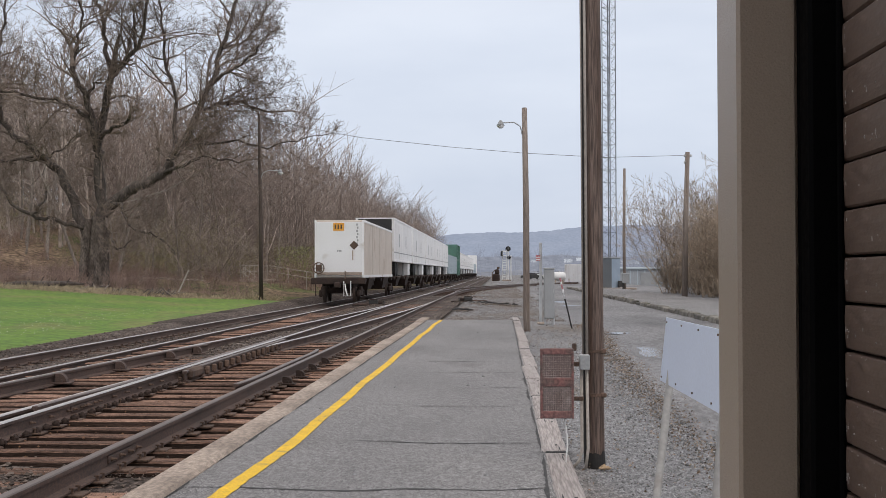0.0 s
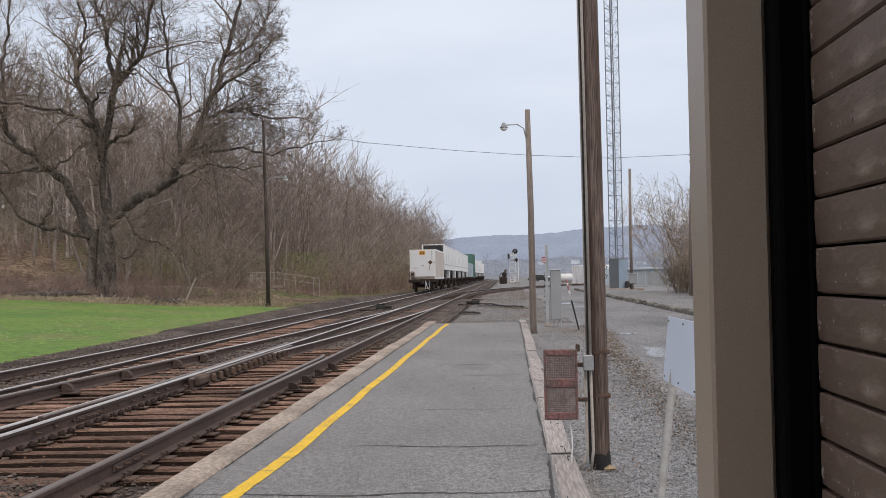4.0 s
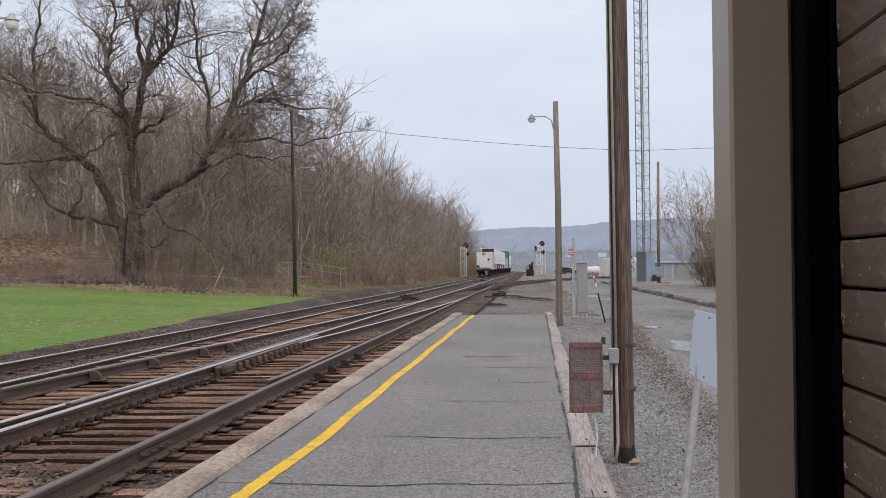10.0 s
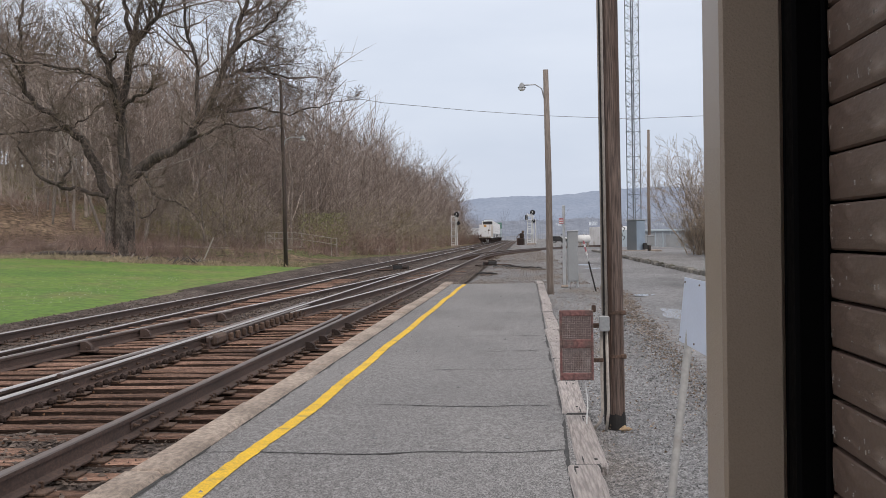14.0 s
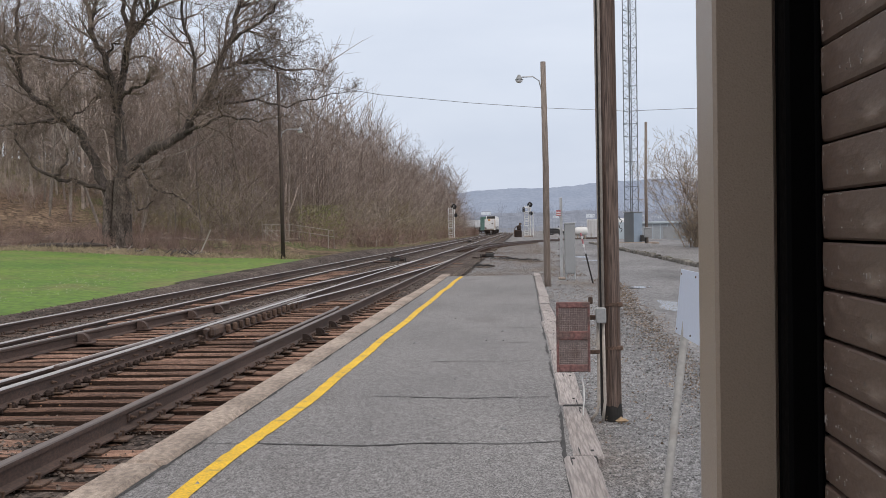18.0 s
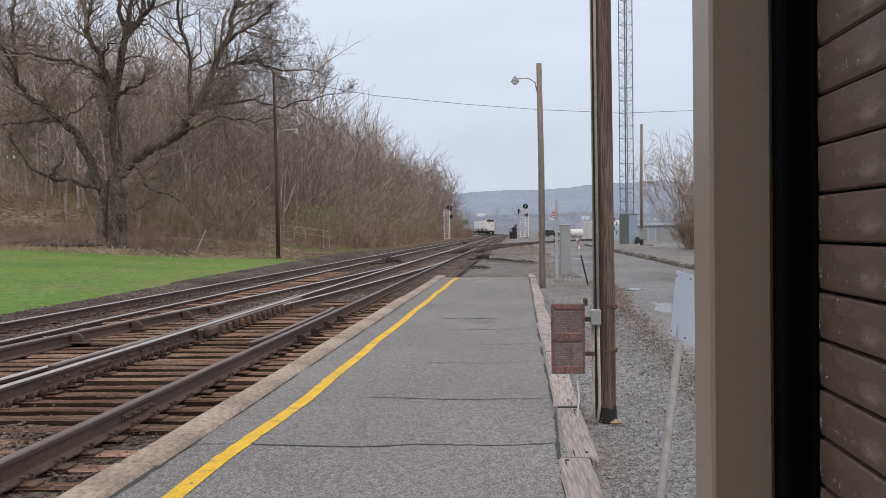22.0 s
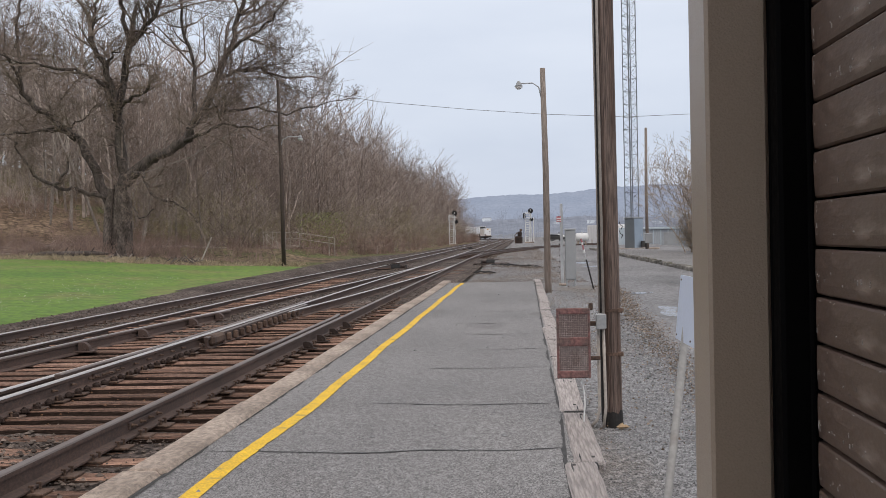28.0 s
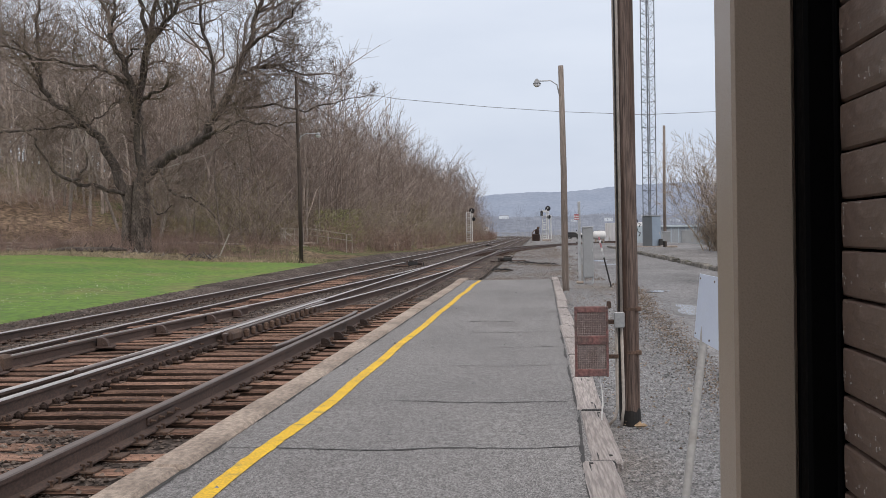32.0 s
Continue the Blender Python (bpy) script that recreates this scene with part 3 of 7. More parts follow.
def ragged(side, w, y0, y1, seed):
    g = Geo()
    v = []
    ys = steps(y0, y1, 0.09)
    for y in ys:
        x = -2.186 if side < 0 else timber_x(y) - 0.107
        a = w * (0.5 + 1.1 * abs(noise.noise((y * 1.7, seed, 0))) + 0.5 * noise.noise((y * 9, seed, 5)))
        a *= smooth01(-0.3, 0.1, noise.noise((y * 1.1, seed, 11)))
        v += [(x - max(0.001, a * (1 if x > 0 else 0.3)), y, 0.0045), (x + max(0.002, a * (0.2 if x > 0 else 1)), y, 0.0045)]
    g.add(v, [(2 * i, 2 * i + 1, 2 * i + 3, 2 * i + 2) for i in range(len(ys) - 1)])
    part("edge_joint", g, CRACK, platform, "crumbling dark joint in the asphalt")


ragged(-1, 0.032, 4, 36, 2)
ragged(1, 0.03, 4, 36, 6)
# concrete edge stones along the track
rng = random.Random(5)
y = -5.0
while y < 36.4:
    ln = 3.05
    g = Geo().rbox((0, 0, 0), (0.26, ln - 0.012, 0.4), 0.026)
    s = part("edge_stone", g, CONCRETE, platform)
    s.location = (-2.318 + rng.uniform(-0.012, 0.012), y + ln / 2, -0.17 + rng.uniform(-0.008, 0.01))
    y += ln

# old sleepers laid flat along the other edge
plank_meshes = []
for k in range(4):
    ln = 2.17
    g = Geo()
    ys = [-ln / 2 + 0.02] + steps(-ln / 2 + 0.05, ln / 2 - 0.05, 0.16) + [ln / 2 - 0.02]
    v = []
    for i, yy in enumerate(ys):
        tip = 0.014 if i in (0, len(ys) - 1) else 0.0
        a, b = (-0.1 + tip + 0.006 * noise.noise((yy * 3, k, 0)), 0.1 - tip + 0.008 * noise.noise((yy * 3, k, 9)))
        jag = [0.018 * noise.noise((q * 2.3, k, yy)) if tip else 0 for q in range(4)]
        v += [(a, yy + jag[0], -0.1), (b, yy + jag[3], -0.1), (b, yy + jag[3], 0.082 - tip), (b - 0.018, yy + jag[2], 0.1 - tip), (a + 0.018, yy + jag[1], 0.1 - tip + 0.003 * noise.noise((yy, k, 3))), (a, yy + jag[0], 0.082 - tip)]
    m = len(ys)
    g.add(v, [(i * 6 + (q + 1) % 6, i * 6 + q, (i + 1) * 6 + q, (i + 1) * 6 + (q + 1) % 6) for i in range(m - 1) for q in range(6)] + [tuple(range(6)), tuple(range(m * 6 - 6, m * 6))[::-1]])
    plank_meshes.append(g.mesh("edge_timber", TIMBER))
spike_me = Geo().rbox((0, 0, 0), (0.022, 0.045, 0.012), 0.003).mesh("spike_hole", TAR)
# near-black block for each timber joint, standing in for the shaded gap
joint_me = Geo().rbox((0, 0, 0), (0.17, 0.06, 0.19), 0.01).mesh("joint_dirt", CRACK)
split_me = Geo().add([(0, 0, 0), (0.006, 0.16, 0), (0.0, 0.34, 0), (-0.006, 0.18, 0)], [(0, 1, 2, 3)]).mesh("split", CRACK)
y, k = 7.44 - 2.17 * 5, 0
while y < 36:
    p = part("edge_timber", plank_meshes[k % 4], TIMBER, platform)
    p.location = (timber_x(y + 1.08) + rng.uniform(-0.015, 0.015), y + 2.17 / 2, -0.08 + rng.uniform(-0.012, 0.012))
    p.rotation_euler = ((-0.003 if k % 2 == 0 else 0.003) + rng.uniform(-0.002, 0.002), rng.uniform(-0.03, 0.03), rng.uniform(-0.012, 0.012) + math.pi * (k % 2))
    part("joint_dirt", joint_me, CRACK, platform).location = (timber_x(y), y, -0.085)
    if y > 4:
        for dy in (-0.85, 0.86):
            part("spike_hole", spike_me, TAR, p).location = (rng.uniform(-0.05, 0.05), dy + rng.uniform(-0.1, 0.1), 0.098)
            part("split", split_me, CRACK, p).location = (rng.uniform(-0.06, 0.06), dy - 0.2 + rng.uniform(-0.1, 0.1), 0.1012)
    y += 2.17
    k += 1

# ---- the tracks ----
NEAR_X, FAR_X, NEAR_Z, FAR_Z, HALF = -3.85, -8.07, 0.07, -0.08, 0.755
CURVE_Y, CURVE_R = 385.0, 600.0
WEB = [(-0.07, -0.17), (0.07, -0.17), (0.07, -0.157), (0.012, -0.135), (0.009, -0.05), (0.032, -0.04), (0.034, -0.012), (-0.034, -0.012), (-0.032, -0.04), (-0.009, -0.05), (-0.012, -0.135), (-0.07, -0.157)]
HEAD = [(-0.034, -0.012), (0.034, -0.012), (0.03, -0.002), (0.02, 0.0), (-0.02, 0.0), (-0.03, -0.002)]


def line_point(s, off=0.0):
    """A point s metres along the far main line: straight, then a long left-hand curve; and its heading."""
    if s < CURVE_Y:
        return FAR_X + off, s, 0.0
    a = (s - CURVE_Y) / CURVE_R
    return FAR_X - CURVE_R * (1 - math.cos(a)) + off * math.cos(a), CURVE_Y + CURVE_R * math.sin(a) + off * math.sin(a), a


def cross_u(y):
    return lerp([(-10, 2.2), (5, 2.05), (11, 1.95), (14, 1.88), (18, 1.72), (21.5, 1.5), (24, 1.33), (27, 1.1), (31, 0.86), (34, 0.7), (38, 0.51), (43, 0.31), (48, 0.16), (54, 0.05), (60, 0.0), (70, 0)], y)


def siding_v(y):
    return (y - 72) ** 2 / (2 * 270) if y < 150 else 78 ** 2 / 540 + (y - 150) * 78 / 270


def rail(track, path, head=RAIL_HEAD, label=""):
    r = part("rail", Geo().sweep(WEB, path), RAIL_WEB, track, label)
    part("railhead", Geo().sweep(HEAD, path), head, r)
    return r


near_track = thing("railway_track", "near main track of rusty rails on weathered wooden ties", "railway track", kind="structure")
far_track = thing("railway_track", "far main track with brightly worn rails curving away", "railway track", kind="structure")
crossover = thing("railway_track", "crossover track linking the two main lines, with frog and guard rails", "railway track", kind="structure")
siding = thing("railway_track", "siding branching off towards the yard", "railway track", kind="structure")
ny = steps(-8, 384, 14)
for sx in (HALF, -HALF):
    rail(near_track, [(NEAR_X + sx, y, NEAR_Z) for y in ny] + [(NEAR_X + sx - CURVE_R * (1 - math.cos(a)), 385 + CURVE_R * math.sin(a), NEAR_Z - 0.1) for a in steps(0.01, 0.45, 0.03)], RAIL_HEAD if sx > 0 else RAIL_BRIGHT)
    rail(far_track, [(*line_point(s, sx)[:2], FAR_Z) for s in steps(-8, 385, 14) + steps(392, 650, 12)], RAIL_BRIGHT)
    rail(crossover, [(NEAR_X + sx - cross_u(y), y, NEAR_Z - 0.045 * smooth01(0.2, 2.0, cross_u(y)) - 0.004) for y in steps(-8, 58, 1.5)], RAIL_BRIGHT)
    rail(siding, [(NEAR_X + sx + siding_v(y), y, NEAR_Z - 0.02 + 0.1 * smooth01(76, 92, y)) for y in steps(74, 260, 4)], RAIL_HEAD)
# guard rails and the frog's wing rails
for name, xo, y0, y1, tr in (("guard_rail", HALF - 0.115, 14.6, 21.3, near_track),):
    rail(tr, [(NEAR_X + xo - 0.05 * smooth01(0.8, 0, y - y0) - 0.05 * smooth01(0.8, 0, y1 - y), y, NEAR_Z + 0.012) for y in steps(y0, y1, 0.45)], RAIL_HEAD, "short rusty guard rail beside the running rail")
rail(crossover, [(NEAR_X - HALF - cross_u(y) + 0.115 + 0.05 * smooth01(0.8, 0, y - 9.5) + 0.06 * smooth01(1.0, 0, 23.6 - y), y, NEAR_Z - 0.03) for y in steps(9.5, 23.6, 0.6)], RAIL_HEAD, "long rusty guard rail")
rail(crossover, [(NEAR_X - HALF - 0.105 - 0.10 * smooth01(3, 0, y - 12.2) - 0.03 * smooth01(1.5, 0, 26 - y), y, NEAR_Z) for y in steps(12.2, 26, 0.6)], RAIL_HEAD, "wing rail of the frog")
rail(crossover, [(NEAR_X - HALF + 0.10 + 0.04 * smooth01(1, 0, y - 16.8), y, NEAR_Z - 0.012) for y in steps(16.8, 25, 0.6)], RAIL_HEAD, "wing rail of the frog")
frog = Geo()
frog.sweep([(-0.05, -0.15), (0.05, -0.15), (0.045, -0.004), (-0.045, -0.004)], [(NEAR_X - HALF - 0.05, 18.2, NEAR_Z), (NEAR_X - HALF - 0.03, 20.5, NEAR_Z), (NEAR_X - HALF - 0.02, 24.5, NEAR_Z)])
part("frog", frog, RAIL_HEAD, crossover, "worn cast frog where the rails cross")

# ties
rng = random.Random(11)
tie_short, tie_long = [], []
for k in range(4):
    for ln, store in ((2.6, tie_short), (4.5, tie_long)):
        g = Geo()
        n = 6
        v = []
        for i in range(n + 1):
            x = -ln / 2 + ln * i / n
            e = [rng.uniform(-0.012, 0.012) for _ in range(4)]
            v += [(x, -0.115 + e[0], -0.18), (x, 0.115 + e[1], -0.18), (x, 0.11 + e[1], -0.012 + e[2]), (x, 0.09 + e[1], e[2]), (x, -0.09 + e[0], e[3]), (x, -0.11 + e[0], -0.012 + e[3])]
        f = [(i * 6 + q, i * 6 + (q + 1) % 6, (i + 1) * 6 + (q + 1) % 6, (i + 1) * 6 + q) for i in range(n) for q in range(6)]
        f += [tuple(range(6))[::-1], tuple(range(n * 6, n * 6 + 6))]
        g.add(v, [q[::-1] for q in f])
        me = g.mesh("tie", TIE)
        # tops keep the weathered colour; sides and ends get the shade-darkened creosote
        me.materials.append(TIE_SHADE)
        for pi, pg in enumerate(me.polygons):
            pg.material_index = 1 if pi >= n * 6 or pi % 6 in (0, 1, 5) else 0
        store.append(me)
tie_dark = []
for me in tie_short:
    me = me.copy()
    me.materials[0] = DARK_TIE
    tie_dark.append(me)
plate = Geo()
plate.rbox((0, 0, 0.008), (0.33, 0.19, 0.018), 0.004)
for sx, sy in ((-0.085, 0.055), (-0.09, -0.06), (0.085, 0.05), (0.09, -0.055)):
    plate.rbox((sx, sy, 0.03), (0.018, 0.018, 0.05), 0.004)
    plate.rbox((sx * 0.93, sy, 0.056), (0.034, 0.028, 0.014), 0.005)
plate_me = plate.mesh("tie_plate", RUST)
NEAR_TOP, FAR_TOP = NEAR_Z - 0.19, FAR_Z - 0.19
y, k = -6.0, 0
while y < 62:
    long_tie = y < 46
    me = (tie_long if long_tie else tie_short)[rng.randrange(4)]
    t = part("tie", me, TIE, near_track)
    x = -2.62 - 2.25 if long_tie else NEAR_X
    t.location = (x + rng.uniform(-0.06, 0.06), y + rng.uniform(-0.03, 0.03), NEAR_TOP + rng.uniform(-0.015, 0.008))
    t.rotation_euler = (rng.uniform(-0.03, 0.03), 0, rng.uniform(-0.015, 0.015) + (math.pi if rng.random() < 0.5 else 0))
    if y < 30:
        for px in (HALF, -HALF):
            p = part("tie_plate", plate_me, RUST, near_track)
            p.location = (NEAR_X + px, y, NEAR_TOP)
            p.rotation_euler = (0, 0, math.pi if px > 0 else 0)
        for px in (HALF, -HALF):
            if y < 24:
                p = part("tie_plate", plate_me, RUST, crossover)
                p.location = (NEAR_X + px - cross_u(y), y, NEAR_TOP)
    y += 0.53
    k += 1
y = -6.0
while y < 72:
    t = part("tie", tie_dark[rng.randrange(4)], DARK_TIE, far_track)
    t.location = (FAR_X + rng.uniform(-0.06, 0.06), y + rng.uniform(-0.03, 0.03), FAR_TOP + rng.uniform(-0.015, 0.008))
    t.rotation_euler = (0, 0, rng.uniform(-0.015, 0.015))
    if y < 36:
        for px in (HALF, -HALF):
            p = part("tie_plate", plate_me, RUST, far_track)
            p.location = (FAR_X + px, y, FAR_TOP)
    y += 0.55
g = Geo()
for s in steps(72, 420, 0.6):
    if s > 62:
        g.box((NEAR_X, s, NEAR_TOP - 0.098), (2.6, 0.23, 0.18)) if s < 384 else None
    x, yy, a = line_point(s)
    g.box((x, yy, FAR_TOP - 0.098), (2.6, 0.23, 0.18), a)
for y in steps(76, 200, 0.6):
    g.box((NEAR_X + siding_v(y), y, NEAR_TOP - 0.11 + 0.1 * smooth01(76, 92, y)), (2.6, 0.23, 0.18), -math.atan((y - 72) / 270))
# distant ties take the shade-darkened side colour all over
tagged(part("distant_ties", g, TIE_SHADE, far_track), kind="stuff")

# stubby rail anchors clipped under the inner rail's base
anchor = Geo().rbox((0, 0, 0), (0.075, 0.07, 0.07), 0.026)
anchor.tube([(-0.05, 0, 0.0), (0.0, 0.0, 0.035), (0.045, 0, 0.01), (0.05, 0, -0.03)], [0.02, 0.024, 0.022, 0.016], 6)
anchor.v = [(x * 0.72, y * 0.66, z * 0.72) for x, y, z in anchor.v]
anchor_me = anchor.mesh("rail_anchor", CAR_IRON)
y = 6.4
while y < 16.4:
    a = part("rail_anchor", anchor_me, CAR_IRON, near_track)
    a.location = (NEAR_X - HALF + 0.1, y + rng.uniform(-0.03, 0.03), NEAR_TOP + 0.032)
    a.rotation_euler = (rng.uniform(-0.3, 0.3), rng.uniform(-0.2, 0.2), rng.uniform(-0.4, 0.4))
    y += 0.265

# ballast bed
def ballast_z(x, y):
    mid = smooth01(-6.9, -5.6, x)
    top = (FAR_TOP - 0.035 + 0.032 * smooth01(-6.3, -7.0, x) + 0.012 * smooth01(24, 40, y)) * (1 - mid) + (NEAR_TOP - 0.1 + 0.116 * smooth01(18, 31, y) + 0.075 * smooth01(11.5, 9.0, y + 0.6 * noise.noise((x * 0.8, 5, 5)))) * mid
    top += 0.075 * smooth01(-5.0, -5.6, x) * smooth01(13, 19, y) * mid
    fall = smooth01(-9.7, -10.9, x) * 0.03
    top += smooth01(-10.9, -11.8, x) * 0.03
    z = top - fall + 0.025 * noise.noise((x * 2.1, y * 2.1, 0)) + 0.015 * noise.noise((x * 7, y * 7, 2))
    return max(z, ground_z(x, y) + 0.07) if x < -9.6 else z


bx = steps(-11.0, -2.42, 0.16)
solid("ballast", Geo().sheet(bx, steps(4, 40, 0.16), ballast_z), BALLAST, "rust-stained dark crushed-stone ballast between the rails", "ballast", kind="structure", smooth=True)
solid("ballast", Geo().sheet(steps(-11.4, -9.4, 0.2) + steps(-9.0, -2.0, 0.7), steps(39, 385, 3.0), lambda x, y: ballast_z(x, y) - 0.012), BALLAST, "dark crushed-stone ballast under the distant tracks", "ballast", kind="structure", smooth=True)
solid("ballast", Geo().sheet(steps(-11.85, -2.42, 0.7), steps(-8, 4.1, 1.0), lambda x, y: ballast_z(x, y) - 0.004), BALLAST, "rust-stained crushed-stone ballast beside the station", "ballast", kind="structure", smooth=True)
g = Geo()
for s0, s1 in zip(steps(385, 650, 8), steps(385, 650, 8)[1:]):
    q = []
    for s in (s0, s1):
        for o in (-3.1, 6.0):
            x, y, a = line_point(s, o)
            q.append((x, y, FAR_TOP - 0.03))
    g.add(q, [(0, 1, 3, 2)])
solid("ballast", g, BALLAST, "dark crushed-stone ballast under the curving tracks", "ballast", kind="structure")
g = Geo()
rng = random.Random(21)
for i in range(15000):
    y = 6 + 30 * rng.random() ** 1.6
    x = rng.uniform(-11.0, -2.5)
    if x > -5.2 and rng.random() < 0.45:
        continue
    if i % 4 == 0:
        y, x = 20 + 40 * rng.random(), rng.uniform(-6.9, -5.3)
    g.stone((x, y, ballast_z(x, y) + 0.012), rng.uniform(0.014, 0.036), rng)
solid("ballast_stones", g, BSTONE, "loose rust-brown ballast stones among the ties", "ballast stones", kind="stuff")

# gravel stones along the timber edge and past the platform's end
g = Geo()
rng = random.Random(22)
for i in range(12000):
    y = 6 + 26 * rng.random() ** 1.5
    x = rng.uniform(0.52, lot_edge(y) + 0.5)
    z = ground_z(x, y)
    g.stone((x, y, z + 0.002), rng.uniform(0.004, 0.011) * (1 + 0.025 * y), rng)
for i in range(2600):
    y = rng.uniform(9, 28)
    x = lot_edge(y) + rng.gauss(-0.12, 0.2)
    g.stone((x, y, -0.045), rng.uniform(0.008, 0.022) * (0.6 + 0.03 * y), rng)
solid("gravel_stones", g, STONE, "loose pale gravel beside the pole and beyond the platform", "gravel", kind="stuff")
g = Geo()
for i in range(7500):
    y = 36.7 + 40 * rng.random() ** 1.5
    x = rng.uniform(-2.3, 2.0)
    g.stone((x, y, -0.052), rng.uniform(0.008, 0.024), rng)
for i in range(3600):
    y = 70 + 60 * rng.random()
    x = rng.uniform(-2.2, 3.5)
    g.stone((x, y, -0.055), rng.uniform(0.02, 0.06), rng)
solid("yard_gravel", g, BROWN_STONE, "brown-grey gravel strewn beyond the platform's end", "gravel", kind="stuff")


# flowers and pale blades in the nearer lawn, then the dead grass along its far edge
g = Geo()
rng = random.Random(23)
for i in range(420):
    y = 26 + 22 * rng.random()
    x = -12.2 - abs(rng.gauss(0, 2.2)) - 0.05 * (y - 26)
    z, r, a = ground_z(x, y) + 0.035, rng.uniform(0.008, 0.022), rng.uniform(0, 6.28)
    c, d = r * math.cos(a), r * math.sin(a)
    g.add([(x - c, y - d, z), (x + d, y - c, z + 0.01), (x + c, y + d, z + 0.015), (x - d, y + c, z + 0.02)], [(0, 1, 2, 3)])
solid("lawn_flowers", g, PETAL, "tiny white spring flowers scattered in the lawn", "flowers", kind="stuff")
g = Geo()
for i in range(5200):
    x = rng.uniform(-46, -11.8)
    y = lawn_far(x) + 0.6 + rng.gauss(0.3, 0.9)
    a, h = rng.uniform(0, 6.28), rng.uniform(0.08, 0.3)
    z = hill_z(x, y) if y > lawn_far(x) + 0.5 else ground_z(x, y)
    g.add([(x - 0.02, y, z), (x + 0.02, y, z), (x + rng.gauss(0, 0.2), y + rng.gauss(0, 0.1), z + h)], [(0, 1, 2)])
solid("dead_grass", g, STRAW, "tan dead grass and twigs along the lawn's far edge", "grass", kind="stuff")

g = Geo()
for i in range(2200):
    y = rng.uniform(6.2, 9.5)
    x = rng.uniform(-3.9, -2.5) if i % 3 else rng.uniform(-5.2, -3.3)
    g.stone((x, y, NEAR_TOP + rng.uniform(-0.05, 0.012)), rng.uniform(0.008, 0.012) if i % 3 else rng.uniform(0.018, 0.032), rng)
solid("spilled_stones", g, BSTONE, "stones and dirt spilled over the nearest ties", "ballast stones", kind="stuff")

spot_me = [Geo().stone((0, 0, 0.004), r, rng).mesh("pebble", STONE) for r in (0.012, 0.018, 0.025)]
for k in range(26):
    p = part("pebble", spot_me[k % 3], STONE, platform)
    p.location = (rng.uniform(-2.1, 0.25), 6.5 + 24 * rng.random() ** 1.4, 0.0)

g = Geo()
for i in range(420):
    y = 9 + 16 * rng.random()
    x = rng.uniform(-5.3, -2.7) if i % 3 else NEAR_X - HALF + rng.uniform(0.05, 0.6)
    g.stone((x, y, NEAR_TOP + rng.uniform(-0.06, 0.01)), rng.uniform(0.008, 0.022), rng)
solid("rust_flakes", g, ORANGE_RUST, "orange rust flakes and old clips lying on the ties", "rust debris", kind="stuff")
g = Geo()
for i in range(7000):
    y = 8 + 26 * rng.random()
    x = lot_edge(y) - 0.1 + rng.gauss(0, 0.16) if i % 4 else rng.uniform(0.55, lot_edge(y))
    a, r = rng.uniform(0, 6.28), rng.uniform(0.005, 0.016) * (0.7 + 0.03 * y)
    c, d = math.cos(a) * r, math.sin(a) * r
    z = -0.045 + rng.uniform(0, 0.015)
    g.add([(x - c, y - d, z), (x + d * 0.5, y - c * 0.5, z + rng.uniform(0.0, 0.02)), (x + c, y + d, z + 0.006), (x - d * 0.5, y + c * 0.5, z + rng.uniform(0.0, 0.02))], [(0, 1, 2, 3)])
solid("dead_leaf_strip", g, LEAF_BROWN, "brown dead leaves and grit gathered along the lot's edge", "leaves", kind="stuff")


# ---- the station's corner ----
WALL_X, POST_Y, POST_X = 0.312, 1.291, 0.209
station = thing("station_building", "corner of the taupe-painted station with a slatted brown shutter", "building")
part("casing", Geo().rbox(((POST_X + 0.2748) / 2, POST_Y + 0.061, 1.45), (0.2748 - POST_X, 0.122, 2.9), 0.004), TAUPE, station, "taupe-painted door casing with orange-peel paint texture")
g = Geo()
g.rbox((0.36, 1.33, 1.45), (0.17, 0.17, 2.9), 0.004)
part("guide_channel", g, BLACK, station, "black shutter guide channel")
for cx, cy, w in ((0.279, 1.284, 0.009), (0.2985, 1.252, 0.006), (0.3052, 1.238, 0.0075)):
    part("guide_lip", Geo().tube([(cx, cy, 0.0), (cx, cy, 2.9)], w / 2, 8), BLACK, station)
slat = Geo()
sp = [(0.0, 0.0008), (-0.003, 0.003), (-0.0042, 0.012), (-0.0048, 0.03), (-0.0044, 0.0445), (-0.003, 0.0464), (0.012, 0.0464), (0.012, 0.0008)]
sv = [(a, y, z * 1.012) for y in (-2.4, 1.262) for a, z in sp]
slat.add(sv, [(i, (i + 1) % 8, 8 + (i + 1) % 8, 8 + i) for i in range(8)] + [tuple(range(8))[::-1], tuple(range(8, 16))])
slat_me = slat.mesh("slat", SLAT)
rng = random.Random(3)
for k in range(60):
    s = part("slat", slat_me, SLAT, station)
    s.location = (WALL_X, 0, -0.0215 + 0.049 * k)
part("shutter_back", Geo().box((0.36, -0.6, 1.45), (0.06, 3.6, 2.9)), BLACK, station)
# chalky scuffs along the slats' lower edges
scuff_me = [Geo().rbox((0, 0, h / 2), (0.0008, w, h), 0.0003).mesh("scuff", CHALK) for h, w in ((0.0016, 0.0012), (0.003, 0.001), (0.0045, 0.0012), (0.0015, 0.0026))]
for k in range(16, 42):
    mid = rng.uniform(0.95, 1.2)
    for j in range(rng.choice((3, 8, 16))):
        c = part("scuff", scuff_me[rng.randrange(4)], CHALK, station)
        c.location = (WALL_X - 0.0046, min(1.232, mid + rng.gauss(0, 0.07)), -0.0215 + 0.049 * k + 0.011 + abs(rng.gauss(0, 0.006)))
